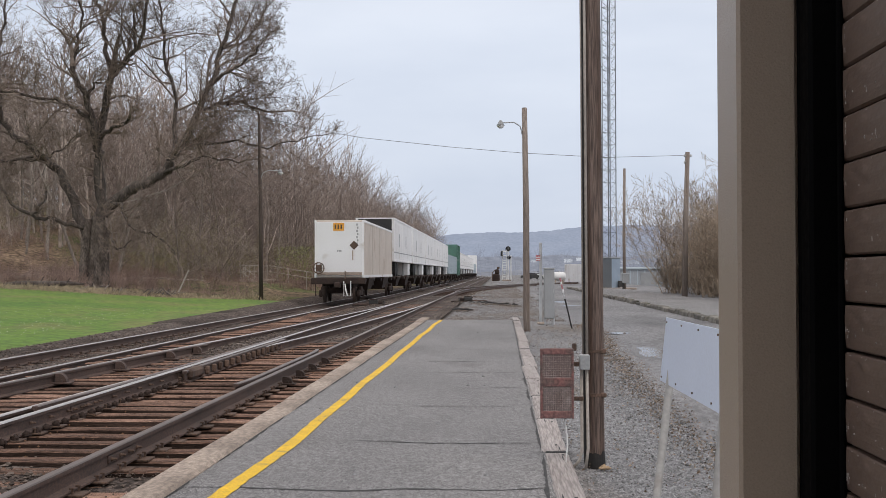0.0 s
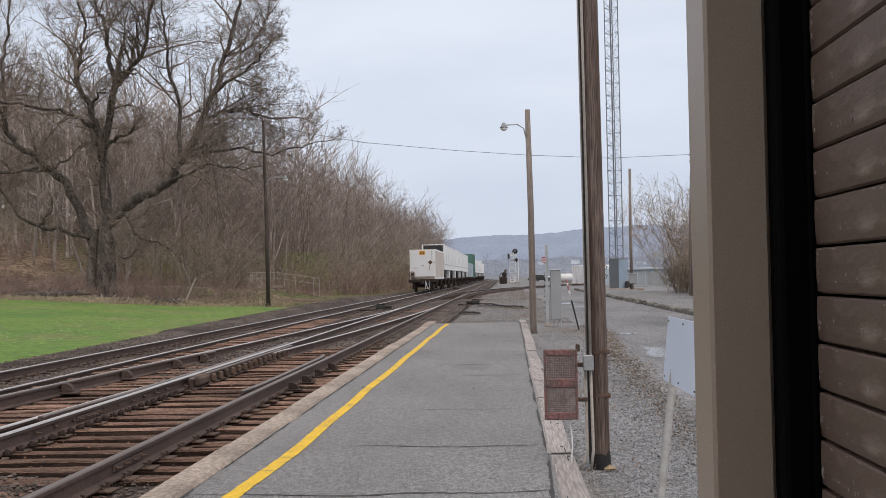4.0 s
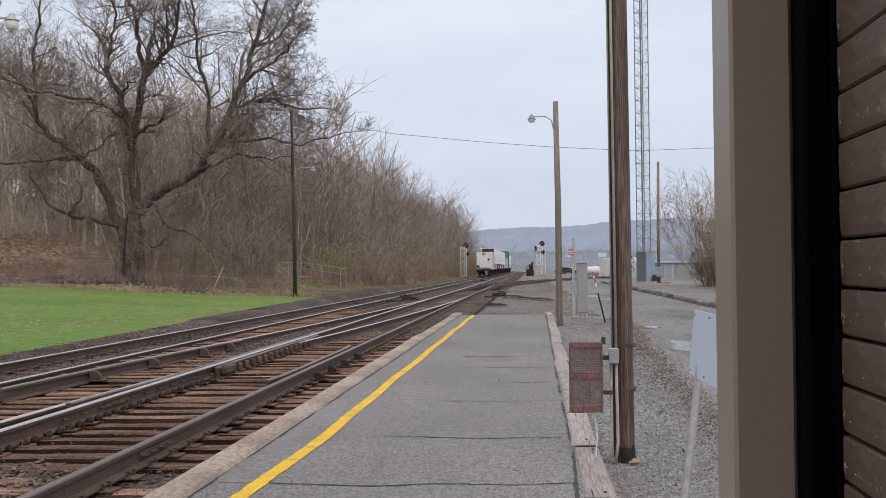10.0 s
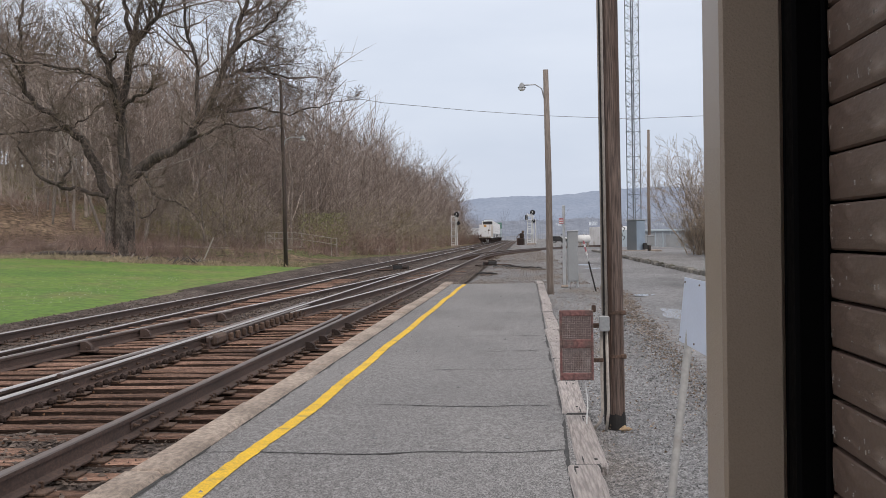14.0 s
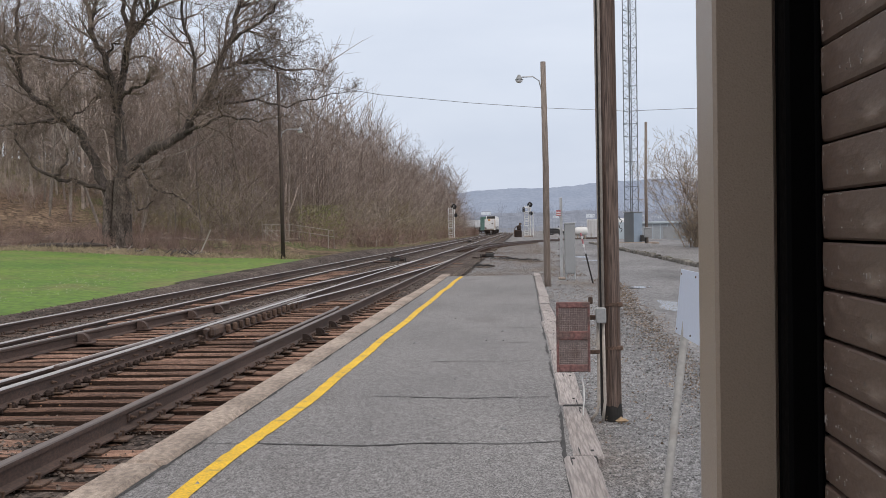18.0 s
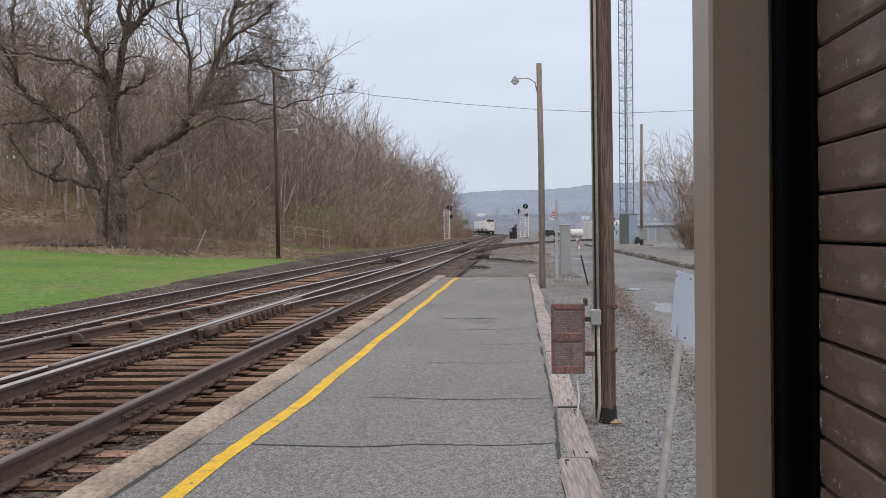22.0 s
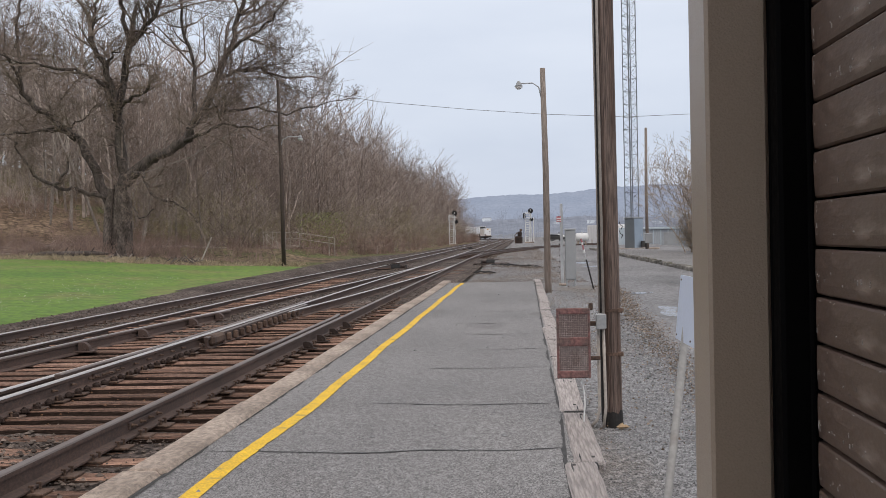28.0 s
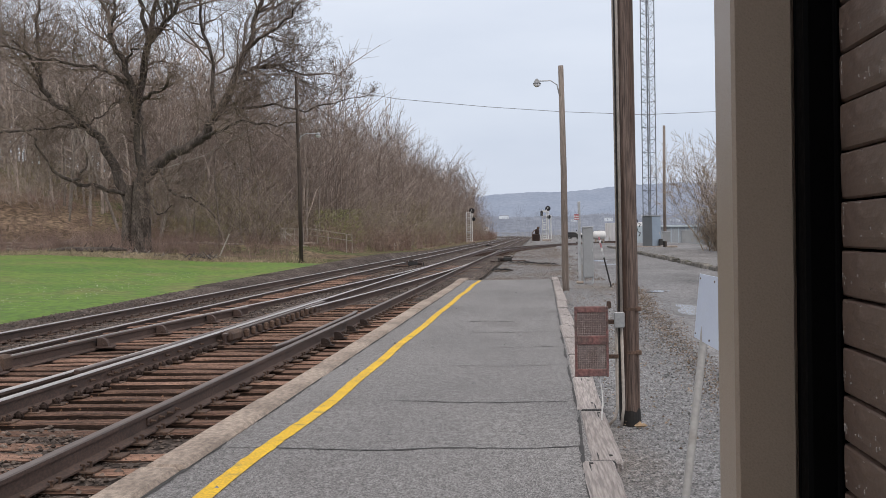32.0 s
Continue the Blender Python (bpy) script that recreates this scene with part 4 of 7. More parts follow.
fleck_me = [Geo().rbox((0, 0, 0), (0.0007, w, h), 0.0003).mesh("scuff", CHALK) for h, w in ((0.0008, 0.006), (0.0011, 0.003), (0.0014, 0.0015))]
for k in range(19, 42):
    for j in range(11):
        c = part("scuff", fleck_me[rng.randrange(3)], CHALK, station)
        c.location = (WALL_X - 0.0046, rng.uniform(0.72, 1.225), -0.0215 + 0.049 * k + 0.0452 - abs(rng.gauss(0, 0.0008)))
    for j in range(rng.choice((1, 2, 4))):
        c = part("scuff", scuff_me[rng.randrange(3)], CHALK, station)
        c.location = (WALL_X - 0.0046, 1.2265, -0.0215 + 0.049 * k + rng.uniform(0.006, 0.04))
for k in range(21, 40, 5):
    part("paint_blob", Geo().rbox((WALL_X - 0.003, 1.2375, -0.0215 + 0.049 * k + rng.uniform(0.01, 0.03)), (0.004, 0.003, 0.007), 0.001), CHALK, station)
part("side_wall", Geo().rbox((1.9, -0.6, 1.5), (2.9, 4.0, 3.0), 0.01), PLASTER, station)
# unseen eave and rear wall, added to keep light off the casing's front
part("eave", Geo().rbox((1.55, -1.2, 3.05), (3.3, 5.2, 0.16), 0.02), PLASTER, station)
part("rear_wall", Geo().rbox((1.3, -1.9, 1.5), (3.4, 0.16, 3.0), 0.01), PLASTER, station)

# ---- poles by the platform ----
FOOT = mat("tan_stone", (0.42, 0.3, 0.18), (0.36, 0.26, 0.16), 5, 40, 0.9, 0.4)
pole = thing("utility_pole", "weathered brown wooden pole with conduits, black tar at its foot", "pole")
PX, PY = 0.69, 9.24
part("shaft", Geo().tube([(PX + 0.012, PY, -0.3), (PX, PY, 0.0), (PX - 0.012, PY, 3.2), (PX - 0.04, PY, 8.4)], [0.068, 0.066, 0.062, 0.055], 20), POLE, pole, smooth=True)
tar = Geo().tube([(PX + 0.003, PY, -0.06), (PX + 0.001, PY, 0.03), (PX, PY, 0.062)], [0.071, 0.069, 0.0675], 20, False)
tar.v = tar.v[:40] + [(x, y, z + 0.035 * noise.noise((k * 0.9, 3, 1)) + 0.02 * noise.noise((k * 2.7, 5, 1))) for k, (x, y, z) in enumerate(tar.v[40:])]
part("tar_foot", tar, TAR, pole, "black tarred base")
part("conduit", Geo().tube([(PX - 0.18, PY - 0.07, -0.05), (PX - 0.13, PY - 0.08, 0.01), (PX - 0.112, PY - 0.085, 0.09), (PX - 0.113, PY - 0.08, 0.7)], 0.012, 10), CONDUIT, pole, smooth=True)
part("conduit", Geo().tube([(PX - 0.085, PY - 0.1, -0.05), (PX - 0.066, PY - 0.1, 0.1), (PX - 0.074, PY - 0.095, 0.7)], 0.012, 10), CONDUIT, pole, smooth=True)
part("conduit", Geo().tube([(PX - 0.072, PY - 0.095, 0.8), (PX - 0.08, PY - 0.09, 3.0), (PX - 0.105, PY - 0.08, 8.0)], 0.0105, 10), CONDUIT, pole, smooth=True)
part("conduit", Geo().tube([(PX - 0.1, PY - 0.05, 0.8), (PX - 0.107, PY - 0.05, 3.0), (PX - 0.13, PY - 0.04, 8.0)], 0.0055, 8), CONDUIT, pole, smooth=True)
# black upright strip just behind the conduits
part("cable_guard", Geo().tube([(PX - 0.078, PY - 0.02, -0.02), (PX - 0.083, PY - 0.02, 3.0), (PX - 0.112, PY - 0.02, 8.0)], 0.017, 10), TAR, pole, "black upright strip beside the pole's conduits")
jb = part("junction_box", Geo().rbox((0.597, PY - 0.12, 0.755), (0.078, 0.075, 0.115), 0.008), GALV, pole, "small grey junction box")
part("lid", Geo().rbox((0.597, PY - 0.16, 0.755), (0.072, 0.008, 0.108), 0.003), STEEL_GREY, jb)
for z in (0.83, 0.5):
    part("strap", Geo().tube([(PX - 0.002, PY, z - 0.012), (PX - 0.002, PY, z + 0.012)], 0.0695, 20), RUST, pole, "rusty strap")
    part("strap_bolt", Geo().rbox((PX + 0.055, PY - 0.05, z), (0.045, 0.03, 0.035), 0.006), RUST, pole)
part("bracket", Geo().rbox((PX - 0.165, PY - 0.06, 0.865), (0.032, 0.05, 0.055), 0.006), RUST, pole)
fs = Geo()
for dx, dy, r in ((0.05, -0.15, 0.042), (0.075, -0.16, 0.032), (0.03, -0.165, 0.028)):
    fs.stone((PX + dx, PY + dy, -0.035), r, rng)
part("foot_stone", fs, FOOT, pole, "tan broken stone")
part("loose_wire", Geo().tube([(0.438, 9.12, 0.36), (0.452, 9.12, 0.28), (0.464, 9.12, 0.2), (0.466, 9.11, 0.12), (0.458, 9.1, 0.06), (0.455, 9.1, -0.02)], 0.0055, 8), WHITE, pole, "pale loose cable")

# the red cage lamp fixture hung at the pole
cage = thing("caged_light", "faded red metal fixture with a rusty wire-mesh front", "light fixture")
CX0, CX1, CZ0, CZ1, CY = 0.262, 0.513, 0.335, 0.86, 9.08
part("back_box", Geo().rbox(((CX0 + CX1) / 2, CY + 0.03, (CZ0 + CZ1) / 2), (CX1 - CX0 - 0.02, 0.07, CZ1 - CZ0 - 0.02), 0.012), LENS, cage, "dull pinkish reflector box")
part("reflector", Geo().rbox(((CX0 + CX1) / 2, CY - 0.006, CZ0 + 0.15), (CX1 - CX0 - 0.05, 0.006, 0.19), 0.002), REFLECTOR, cage, "dull silver reflector")
part("frame", Geo().rbox((CX0 + 0.009, CY - 0.005, (CZ0 + CZ1) / 2), (0.018, 0.05, CZ1 - CZ0), 0.004), CAGE_RED, cage)
part("frame", Geo().rbox((CX1 - 0.009, CY - 0.005, (CZ0 + CZ1) / 2), (0.018, 0.05, CZ1 - CZ0), 0.004), CAGE_RED, cage)
for z, h in ((CZ1 - 0.022, 0.045), (CZ0 + 0.295, 0.026), (CZ0 + 0.266, 0.05), (CZ0 + 0.03, 0.055)):
    part("band", Geo().rbox(((CX0 + CX1) / 2, CY - 0.008, z), (CX1 - CX0 - 0.03, 0.045, h), 0.006), CAGE_RED, cage)
for z0, z1 in ((CZ0 + 0.06, CZ0 + 0.24), (CZ0 + 0.31, CZ1 - 0.045)):
    g = Geo()
    for x in steps(CX0 + 0.02, CX1 - 0.02, 0.0135):
        g.box((x, CY - 0.02, (z0 + z1) / 2), (0.0028, 0.003, z1 - z0))
    for z in steps(z0, z1, 0.0135):
        g.box(((CX0 + CX1) / 2, CY - 0.023, z), (CX1 - CX0 - 0.035, 0.003, 0.0028))
    part("wire_mesh", g, MESH_WIRE, cage, "pale rusty square wire mesh")
part("arm", Geo().rbox((0.545, 9.12, 0.74), (0.09, 0.03, 0.035), 0.005), RUST, cage)
part("arm", Geo().rbox((0.545, 9.12, 0.48), (0.09, 0.03, 0.03), 0.005), RUST, cage)

# lamp pole further on
def lamp_arm(parent, x, y, z, reach, rise, drop=0.12, size=1.0):
    """A curved bracket with a small hooded street lamp."""
    s = 1 if reach > 0 else -1
    a = part("arm", Geo().tube([(x, y, z), (x + reach * 0.12, y - 0.05, z + rise * 0.75), (x + reach * 0.4, y - 0.1, z + rise), (x + reach, y - 0.15, z + rise * 0.96)], 0.024 * size, 8), GALV, parent, smooth=True)
    hx, hy, hz = x + reach, y - 0.15, z + rise * 0.96
    h = part("hood", Geo().tube([(hx, hy, hz + 0.1 * size), (hx, hy, hz + 0.02), (hx, hy, hz - 0.05 * size), (hx, hy, hz - 0.1 * size)], [0.04 * size, 0.09 * size, 0.12 * size, 0.17 * size], 14), STEEL_GREY, parent, "grey metal lamp hood", smooth=True)
    part("lens", Geo().tube([(hx, hy, hz - 0.1 * size), (hx, hy, hz - 0.17 * size), (hx, hy, hz - 0.22 * size)], [0.15 * size, 0.13 * size, 0.06 * size], 14), WHITE, h, "milky lamp glass", smooth=True)


lamp_pole = thing("lamp_pole", "tall slim silvered wooden pole with a bracket street lamp", "street lamp")
LX, LY = 0.665, 30.6
part("shaft", Geo().tube([(LX + 0.03, LY, -0.4), (LX, LY, 0.3), (LX, LY, 3.0), (LX - 0.035, LY, 5.61)], [0.09, 0.086, 0.078, 0.066], 14), POLE_GREY, lamp_pole, smooth=True)
lamp_arm(lamp_pole, LX - 0.07, LY, 4.83, -0.57, 0.4, size=0.64)

far_pole = thing("utility_pole", "dark tarred wooden pole with a bracket lamp at the lawn's edge", "pole")
FX, FY = -12.6, 63.5
part("shaft", Geo().tube([(FX, FY, -0.6), (FX - 0.02, FY, 4.0), (FX - 0.12, FY, 9.9)], [0.115, 0.1, 0.075], 12), POLE_DARK, far_pole, smooth=True)
lamp_arm(far_pole, FX - 0.05, FY, 6.25, 1.1, 0.62, size=0.95)

# white notice board seen from behind, on a leaning pipe
sign = thing("notice_sign", "blank white sheet-metal sign on a leaning grey pipe", "sign")
for y in (7.1, 5.4):
    part("pipe", Geo().tube([(0.7, y - 0.78, -0.36), (0.777, y - 0.53, 0.0), (0.947, y, 0.749), (0.99, y + 0.13, 0.94)], 0.0225, 14), PIPE, sign, smooth=True)
TOP, FOOTL = Vector((1.02, 0, 1.155)), Vector((0.98, 0, 0.771))
sv = [(p.x + dx + 0.025 * (7.4 - y), y, p.z) for dx in (-0.046, -0.04) for y in (4.4, 7.4) for p in (TOP, FOOTL)]
part("panel", Geo().add(sv, [(0, 1, 3, 2), (4, 6, 7, 5), (0, 2, 6, 4), (1, 5, 7, 3), (0, 4, 5, 1), (2, 3, 7, 6)]), WHITE_SIGN, sign, "blank white sign panel")
for y in (7.35, 6.85, 6.35, 5.85, 5.35, 4.85):
    for f in (0.07, 0.93):
        p = TOP.lerp(FOOTL, f)
        part("bolt", Geo().cyl((p.x - 0.052 + 0.025 * (7.4 - y), y, p.z), (p.x - 0.04 + 0.025 * (7.4 - y), y, p.z), 0.0055, 8), RUST, sign)


# ---- bare trees ----
def grow(g, rng, p, d, length, r, level, top, droop=0.0, sides=None, thin=0.0045, wild=0.24, lift=0.12):
    """One branch and, from it, its branches: a bent tapering tube with shoots along it."""
    n = 4 if level <= 1 else (3 if level < top else 1)
    pts, rad = [p], [r]
    q, e = Vector(p), Vector(d)
    for i in range(n):
        e = (e + Vector((rng.gauss(0, wild), rng.gauss(0, wild), rng.gauss(0.04 - droop, wild * 0.8)))).normalized()
        q = q + e * (length / n)
        pts.append(q)
        rad.append(max(thin, r * (1 - 0.72 * (i + 1) / n)))
    g.tube(pts, rad, sides or (7 if r > 0.12 else 5 if r > 0.05 else 3), False)
    if level >= top:
        return
    kids = {0: 9, 1: 6, 2: 5, 3: 5, 4: 4}[level]
    for k in range(kids):
        t = (0.3 if level == 0 else 0.15) + (0.7 if level == 0 else 0.83) * (k + rng.random()) / kids
        i = min(n - 1, int(t * n))
        b = Vector(pts[i]).lerp(Vector(pts[i + 1]), t * n - i)
        ax = (Vector(pts[i + 1]) - Vector(pts[i])).normalized()
        side = ax.orthogonal()
        side.rotate(Matrix.Rotation(rng.uniform(0, 6.28), 3, ax))
        spread = rng.uniform(0.45, 0.95)
        nd = (ax * (1 - 0.45 * spread) + side * spread + Vector((0, 0, lift))).normalized()
        grow(g, rng, b, nd, length * rng.uniform(0.42, 0.76) * (1.15 - 0.5 * t) * (0.8 if level == top - 1 else 1.0), max(thin, r * (1 - 0.7 * t) * 0.55), level + 1, top, droop, None, thin, wild, lift)


def tree_meshes(seed, height, top=4):
    rng = random.Random(seed)
    t, c = Geo(), Geo()
    pts, rad, q = [], [], Vector((0, 0, -0.4))
    e = Vector((rng.gauss(0, 0.05), rng.gauss(0, 0.05), 1))
    r0 = height * 0.0056
    for i in range(7):
        pts.append(q.copy())
        rad.append(r0 * (1.25 if i == 0 else 1 - 0.13 * i))
        e = (e + Vector((rng.gauss(0, 0.07), rng.gauss(0, 0.07), 0.3))).normalized()
        q += e * height * 0.12
    t.tube(pts, rad, 7, False)
    n = 17
    for k in range(n):
        f = 0.04 + 0.96 * (k + rng.random()) / n
        i = min(5, int(f * 6))
        b = pts[i].lerp(pts[i + 1], f * 6 - i)
        a = rng.uniform(0, 6.28)
        up = rng.uniform(0.1, 0.9) + f * 0.6
        grow(c, rng, b, Vector((math.cos(a), math.sin(a), up)).normalized(), height * rng.uniform(0.24, 0.38) * (1.15 - 0.55 * f), r0 * (1 - 0.75 * f) * 0.45, 2, top, thin=0.0075, wild=0.17, lift=0.3)
    return t.mesh("trunk", WOOD_BARK, True), c.mesh("crown", TWIG)


def make_tree(name, label, meshes, m, group=""):
    t = thing(name, label, "tree", m, group)
    part("trunk", meshes[0], WOOD_BARK, t)
    part("crown", meshes[1], TWIG, t)
    return t


# the big old tree on the lawn
TX, TY = -22.3, 66.0
TZ = ground_z(TX, TY)
big = thing("old_tree", "huge bare old tree with a massive trunk and spreading limbs", "tree", pose(TX, TY, TZ))
rng = random.Random(77)
trunk, crown = Geo(), Geo()
bole = []
heights = [-0.6, -0.1, 0.2, 0.5, 0.9, 1.4, 1.9, 2.4, 2.9, 3.3, 3.7, 4.1]
for z in heights:
    for k in range(56):
        a = 2 * math.pi * k / 56
        flare = 0.2 * math.exp(-max(0, z + 0.4) * 1.3) * (1 + 0.5 * math.cos(5 * a + 1))
        groove = 0.15 * max(0, math.cos(a + 1.75)) ** 24 + 0.1 * max(0, math.cos(a + 1.05)) ** 30 + 0.08 * max(0, math.cos(a + 2.3)) ** 30
        r = 0.6 - 0.012 * z + flare - groove + 0.05 * noise.noise((4 * math.cos(a), 4 * math.sin(a), z * 0.6)) + 0.045 * noise.noise((11 * math.cos(a), 11 * math.sin(a), z * 0.8))
        r *= 1 - 0.4 * smooth01(2.9, 4.2, z)
        bole.append((0.08 + r * math.cos(a) + 0.06 * noise.noise((0, 0, z)), r * math.sin(a), z))
bole_geo = Geo().add(bole, [(i * 56 + k, i * 56 + (k + 1) % 56, (i + 1) * 56 + (k + 1) % 56, (i + 1) * 56 + k) for i in range(len(heights) - 1) for k in range(56)])
bole_geo.tube([(-0.66, -0.35, -0.5), (-0.58, -0.42, 0.8), (-0.5, -0.42, 2.4), (-0.36, -0.25, 3.9)], [0.36, 0.26, 0.23, 0.19], 14, False)


def limb(*pts, r0=0.3, r1=0.08, twigs=8, deep=4, reach=4.3):
    """A main limb through the given points, with boughs growing from it."""
    pts = [Vector(p) for p in pts]
    fine, rad = [], []
    n = len(pts)
    for i in range(n - 1):
        a, b, c, d = pts[max(i - 1, 0)], pts[i], pts[i + 1], pts[min(i + 2, n - 1)]
        for k in range(4):
            t = k / 4
            fine.append(0.5 * ((2 * b) + (c - a) * t + (2 * a - 5 * b + 4 * c - d) * t * t + (3 * b - a - 3 * c + d) * t ** 3) + Vector((rng.gauss(0, 0.07), rng.gauss(0, 0.1), rng.gauss(0, 0.07))) * min(1, i + k / 4))
    fine.append(pts[-1])
    rad = [r0 + (r1 - r0) * i / (len(fine) - 1) for i in range(len(fine))]
    trunk.tube(fine, [r * 0.74 * (1 + 0.16 * noise.noise((k * 0.7, r0 * 9, 2))) for k, r in enumerate(rad)], 9, False)
    twigs = round(twigs * 1.8)
    for k in range(twigs):
        t = 0.25 + 0.75 * (k + rng.random()) / twigs
        i = min(len(fine) - 2, int(t * (len(fine) - 1)))
        ax = (fine[i + 1] - fine[i]).normalized()
        side = ax.orthogonal()
        side.rotate(Matrix.Rotation(rng.uniform(0, 6.28), 3, ax))
        d = (ax * 0.6 + side * rng.uniform(0.5, 1.0) + Vector((0, 0, 0.25))).normalized()
        grow(crown, rng, fine[i], d, reach * rng.uniform(0.65, 1.3), min(rad[i] * 0.45, 0.07), 5 - deep, 4, thin=0.0065)
    grow(crown, rng, fine[-1], (fine[-1] - fine[-3]).normalized(), reach * 0.9, r1 * 0.9, 5 - deep, 4, thin=0.0065)


# the stem and its forks
limb((0.05, 0, 2.6), (0.16, 0.1, 4.65), (0.04, 0.1, 6.55), (-0.05, 0.2, 8.2), r0=0.5, r1=0.33, twigs=5, reach=2.2)
limb((-0.11, 0.2, 8.1), (-0.29, -0.2, 9.5), (-0.44, -0.5, 10.8), (-0.94, -0.7, 11.5), (-1.09, -0.8, 12.3), r0=0.27, r1=0.2, twigs=4, reach=2.4)
limb((-1.09, -0.8, 12.3), (-0.86, -0.9, 13.4), (-0.62, -1.0, 14.6), (-0.73, -1.2, 16.4), (-0.94, -1.3, 19.2), r0=0.15, r1=0.04, twigs=8, reach=3.6)
limb((0.02, 0.2, 8.2), (0.32, 0.3, 10.1), (0.69, 0.4, 12.0), r0=0.31, r1=0.25, twigs=4, reach=2.6)
limb((0.69, 0.4, 11.9), (0.28, 0.6, 13.9), (-0.04, 0.9, 15.5), (-0.63, 1.1, 16.7), (-1.35, 1.4, 19.0), (-1.6, 1.5, 21.3), r0=0.2, r1=0.04, twigs=10, reach=3.8)
limb((0.69, 0.4, 11.9), (1.63, 0.1, 12.7), (2.37, -0.2, 13.5), (2.95, -0.6, 15.2), (3.5, -0.9, 17.3), (4.12, -1.0, 19.8), r0=0.22, r1=0.05, twigs=11, reach=3.8)
limb((2.24, -0.2, 13.3), (2.12, -0.1, 14.4), (2.13, -0.1, 15.4), r0=0.12, r1=0.06, twigs=1, reach=0.9)
limb((0.15, 0.2, 8.5), (1.12, -0.6, 8.9), (2.14, -1.0, 9.4), r0=0.17, r1=0.12, twigs=2, reach=1.2)
limb((-0.44, -0.5, 10.8), (0.15, -0.9, 11.2), (0.7, -1.1, 11.6), r0=0.1, r1=0.06, twigs=2, reach=1.2)
# the great limb leaning over the lawn, and its boughs
limb((0.4, 0, 4.2), (1.61, -0.4, 5.3), (2.88, -0.8, 5.75), (4.02, -1.0, 6.35), (5.0, -1.1, 7.75), (5.88, -1.0, 9.7), (6.55, -0.9, 11.1), (7.24, -0.8, 13.2), (7.84, -0.6, 15.6), (8.28, -0.5, 17.9), (8.47, -0.4, 20.1), r0=0.46, r1=0.05, twigs=15, reach=3.0)
limb((3.86, -1.0, 6.25), (5.34, -1.8, 6.8), (6.86, -2.3, 7.05), (8.52, -2.6, 6.75), r0=0.17, r1=0.05, twigs=8, reach=2.6)
limb((5.88, -1.0, 9.7), (6.6, 0.2, 10.2), (7.89, 0.9, 10.4), (9.49, 1.4, 10.0), r0=0.15, r1=0.07, twigs=8, reach=2.8)
limb((6.55, -0.9, 11.1), (7.77, -1.8, 11.8), (9.0, -2.3, 12.4), (9.9, -2.6, 13.3), r0=0.14, r1=0.04, twigs=9, reach=2.0)
limb((7.24, -0.8, 13.2), (8.1, 0.2, 13.8), (9.07, 0.8, 15.0), (9.3, 1.2, 16.6), r0=0.12, r1=0.04, twigs=9, reach=1.9)
limb((5.0, -1.1, 7.75), (7.0, 1.2, 8.3), (9.2, 2.2, 8.1), (11.0, 2.8, 8.6), r0=0.12, r1=0.04, twigs=8, reach=2.6)
limb((4.05, -1.0, 6.4), (4.12, 1.0, 8.5), (3.74, 2.0, 11.5), (3.06, 2.6, 13.7), (2.76, 3.0, 16.0), (2.59, 3.2, 18.7), r0=0.2, r1=0.05, twigs=10, reach=3.2)
# the limb on the uphill side, rising like an elbow
limb((-0.5, 0, 3.0), (-1.34, 0.3, 4.6), (-2.09, 0.6, 6.4), (-3.15, 0.8, 7.3), (-4.34, 1.0, 8.2), (-5.51, 1.1, 9.1), (-5.86, 1.0, 10.3), (-6.02, 1.1, 11.9), (-6.23, 1.3, 13.6), (-5.86, 1.4, 15.9), (-5.6, 1.6, 18.5), r0=0.38, r1=0.05, twigs=12, reach=3.6)
limb((-3.34, 0.8, 7.35), (-4.5, -0.4, 7.2), (-5.83, -1.1, 7.05), (-7.2, -1.6, 6.8), r0=0.15, r1=0.06, twigs=7, reach=2.4)
limb((-4.11, 0.4, 7.4), (-2.41, -0.8, 7.45), (-1.55, -1.2, 7.7), (-1.03, -1.4, 8.1), r0=0.1, r1=0.04, twigs=4, reach=1.4)
limb((-5.86, 1.0, 10.3), (-6.37, 0.2, 11.5), (-7.04, -0.5, 12.3), (-8.1, -1.0, 13.2), r0=0.14, r1=0.04, twigs=7, reach=3.0)
limb((-0.6, -0.3, 3.4), (-1.84, -1.0, 3.75), (-3.08, -1.6, 4.1), (-4.05, -2.0, 4.9), (-4.66, -2.2, 5.9), (-4.93, -2.3, 6.5), r0=0.17, r1=0.06, twigs=5, reach=1.6)
limb((-3.08, -1.6, 4.1), (-2.4, -1.7, 4.6), (-2.17, -1.8, 5.4), r0=0.13, r1=0.07, twigs=1, reach=0.7)
limb((-0.4, 0.2, 9.5), (-0.95, -0.7, 9.9), (-1.88, -1.3, 10.4), (-3.64, -1.7, 10.7), (-5.1, -2.0, 11.0), (-6.76, -2.2, 11.5), r0=0.16, r1=0.05, twigs=9, reach=2.4)
# drooping shoots
limb((0.6, 0, 4.8), (1.86, -1.6, 4.5), (2.85, -2.4, 3.3), (4.2, -2.8, 2.9), (5.23, -3.0, 1.85), r0=0.15, r1=0.05, twigs=7, reach=1.8)
limb((0.55, 0, 3.4), (1.78, -1.8, 2.4), (2.72, -2.4, 2.7), r0=0.07, r1=0.03, twigs=4, reach=1.2)
part("trunk", bole_geo, BOLE, big, "deeply ridged grey-tan trunk", smooth=True)
part("limb", trunk, BARK, big, "dark crooked main limbs", smooth=True)
part("crown", crown, TWIG, big)

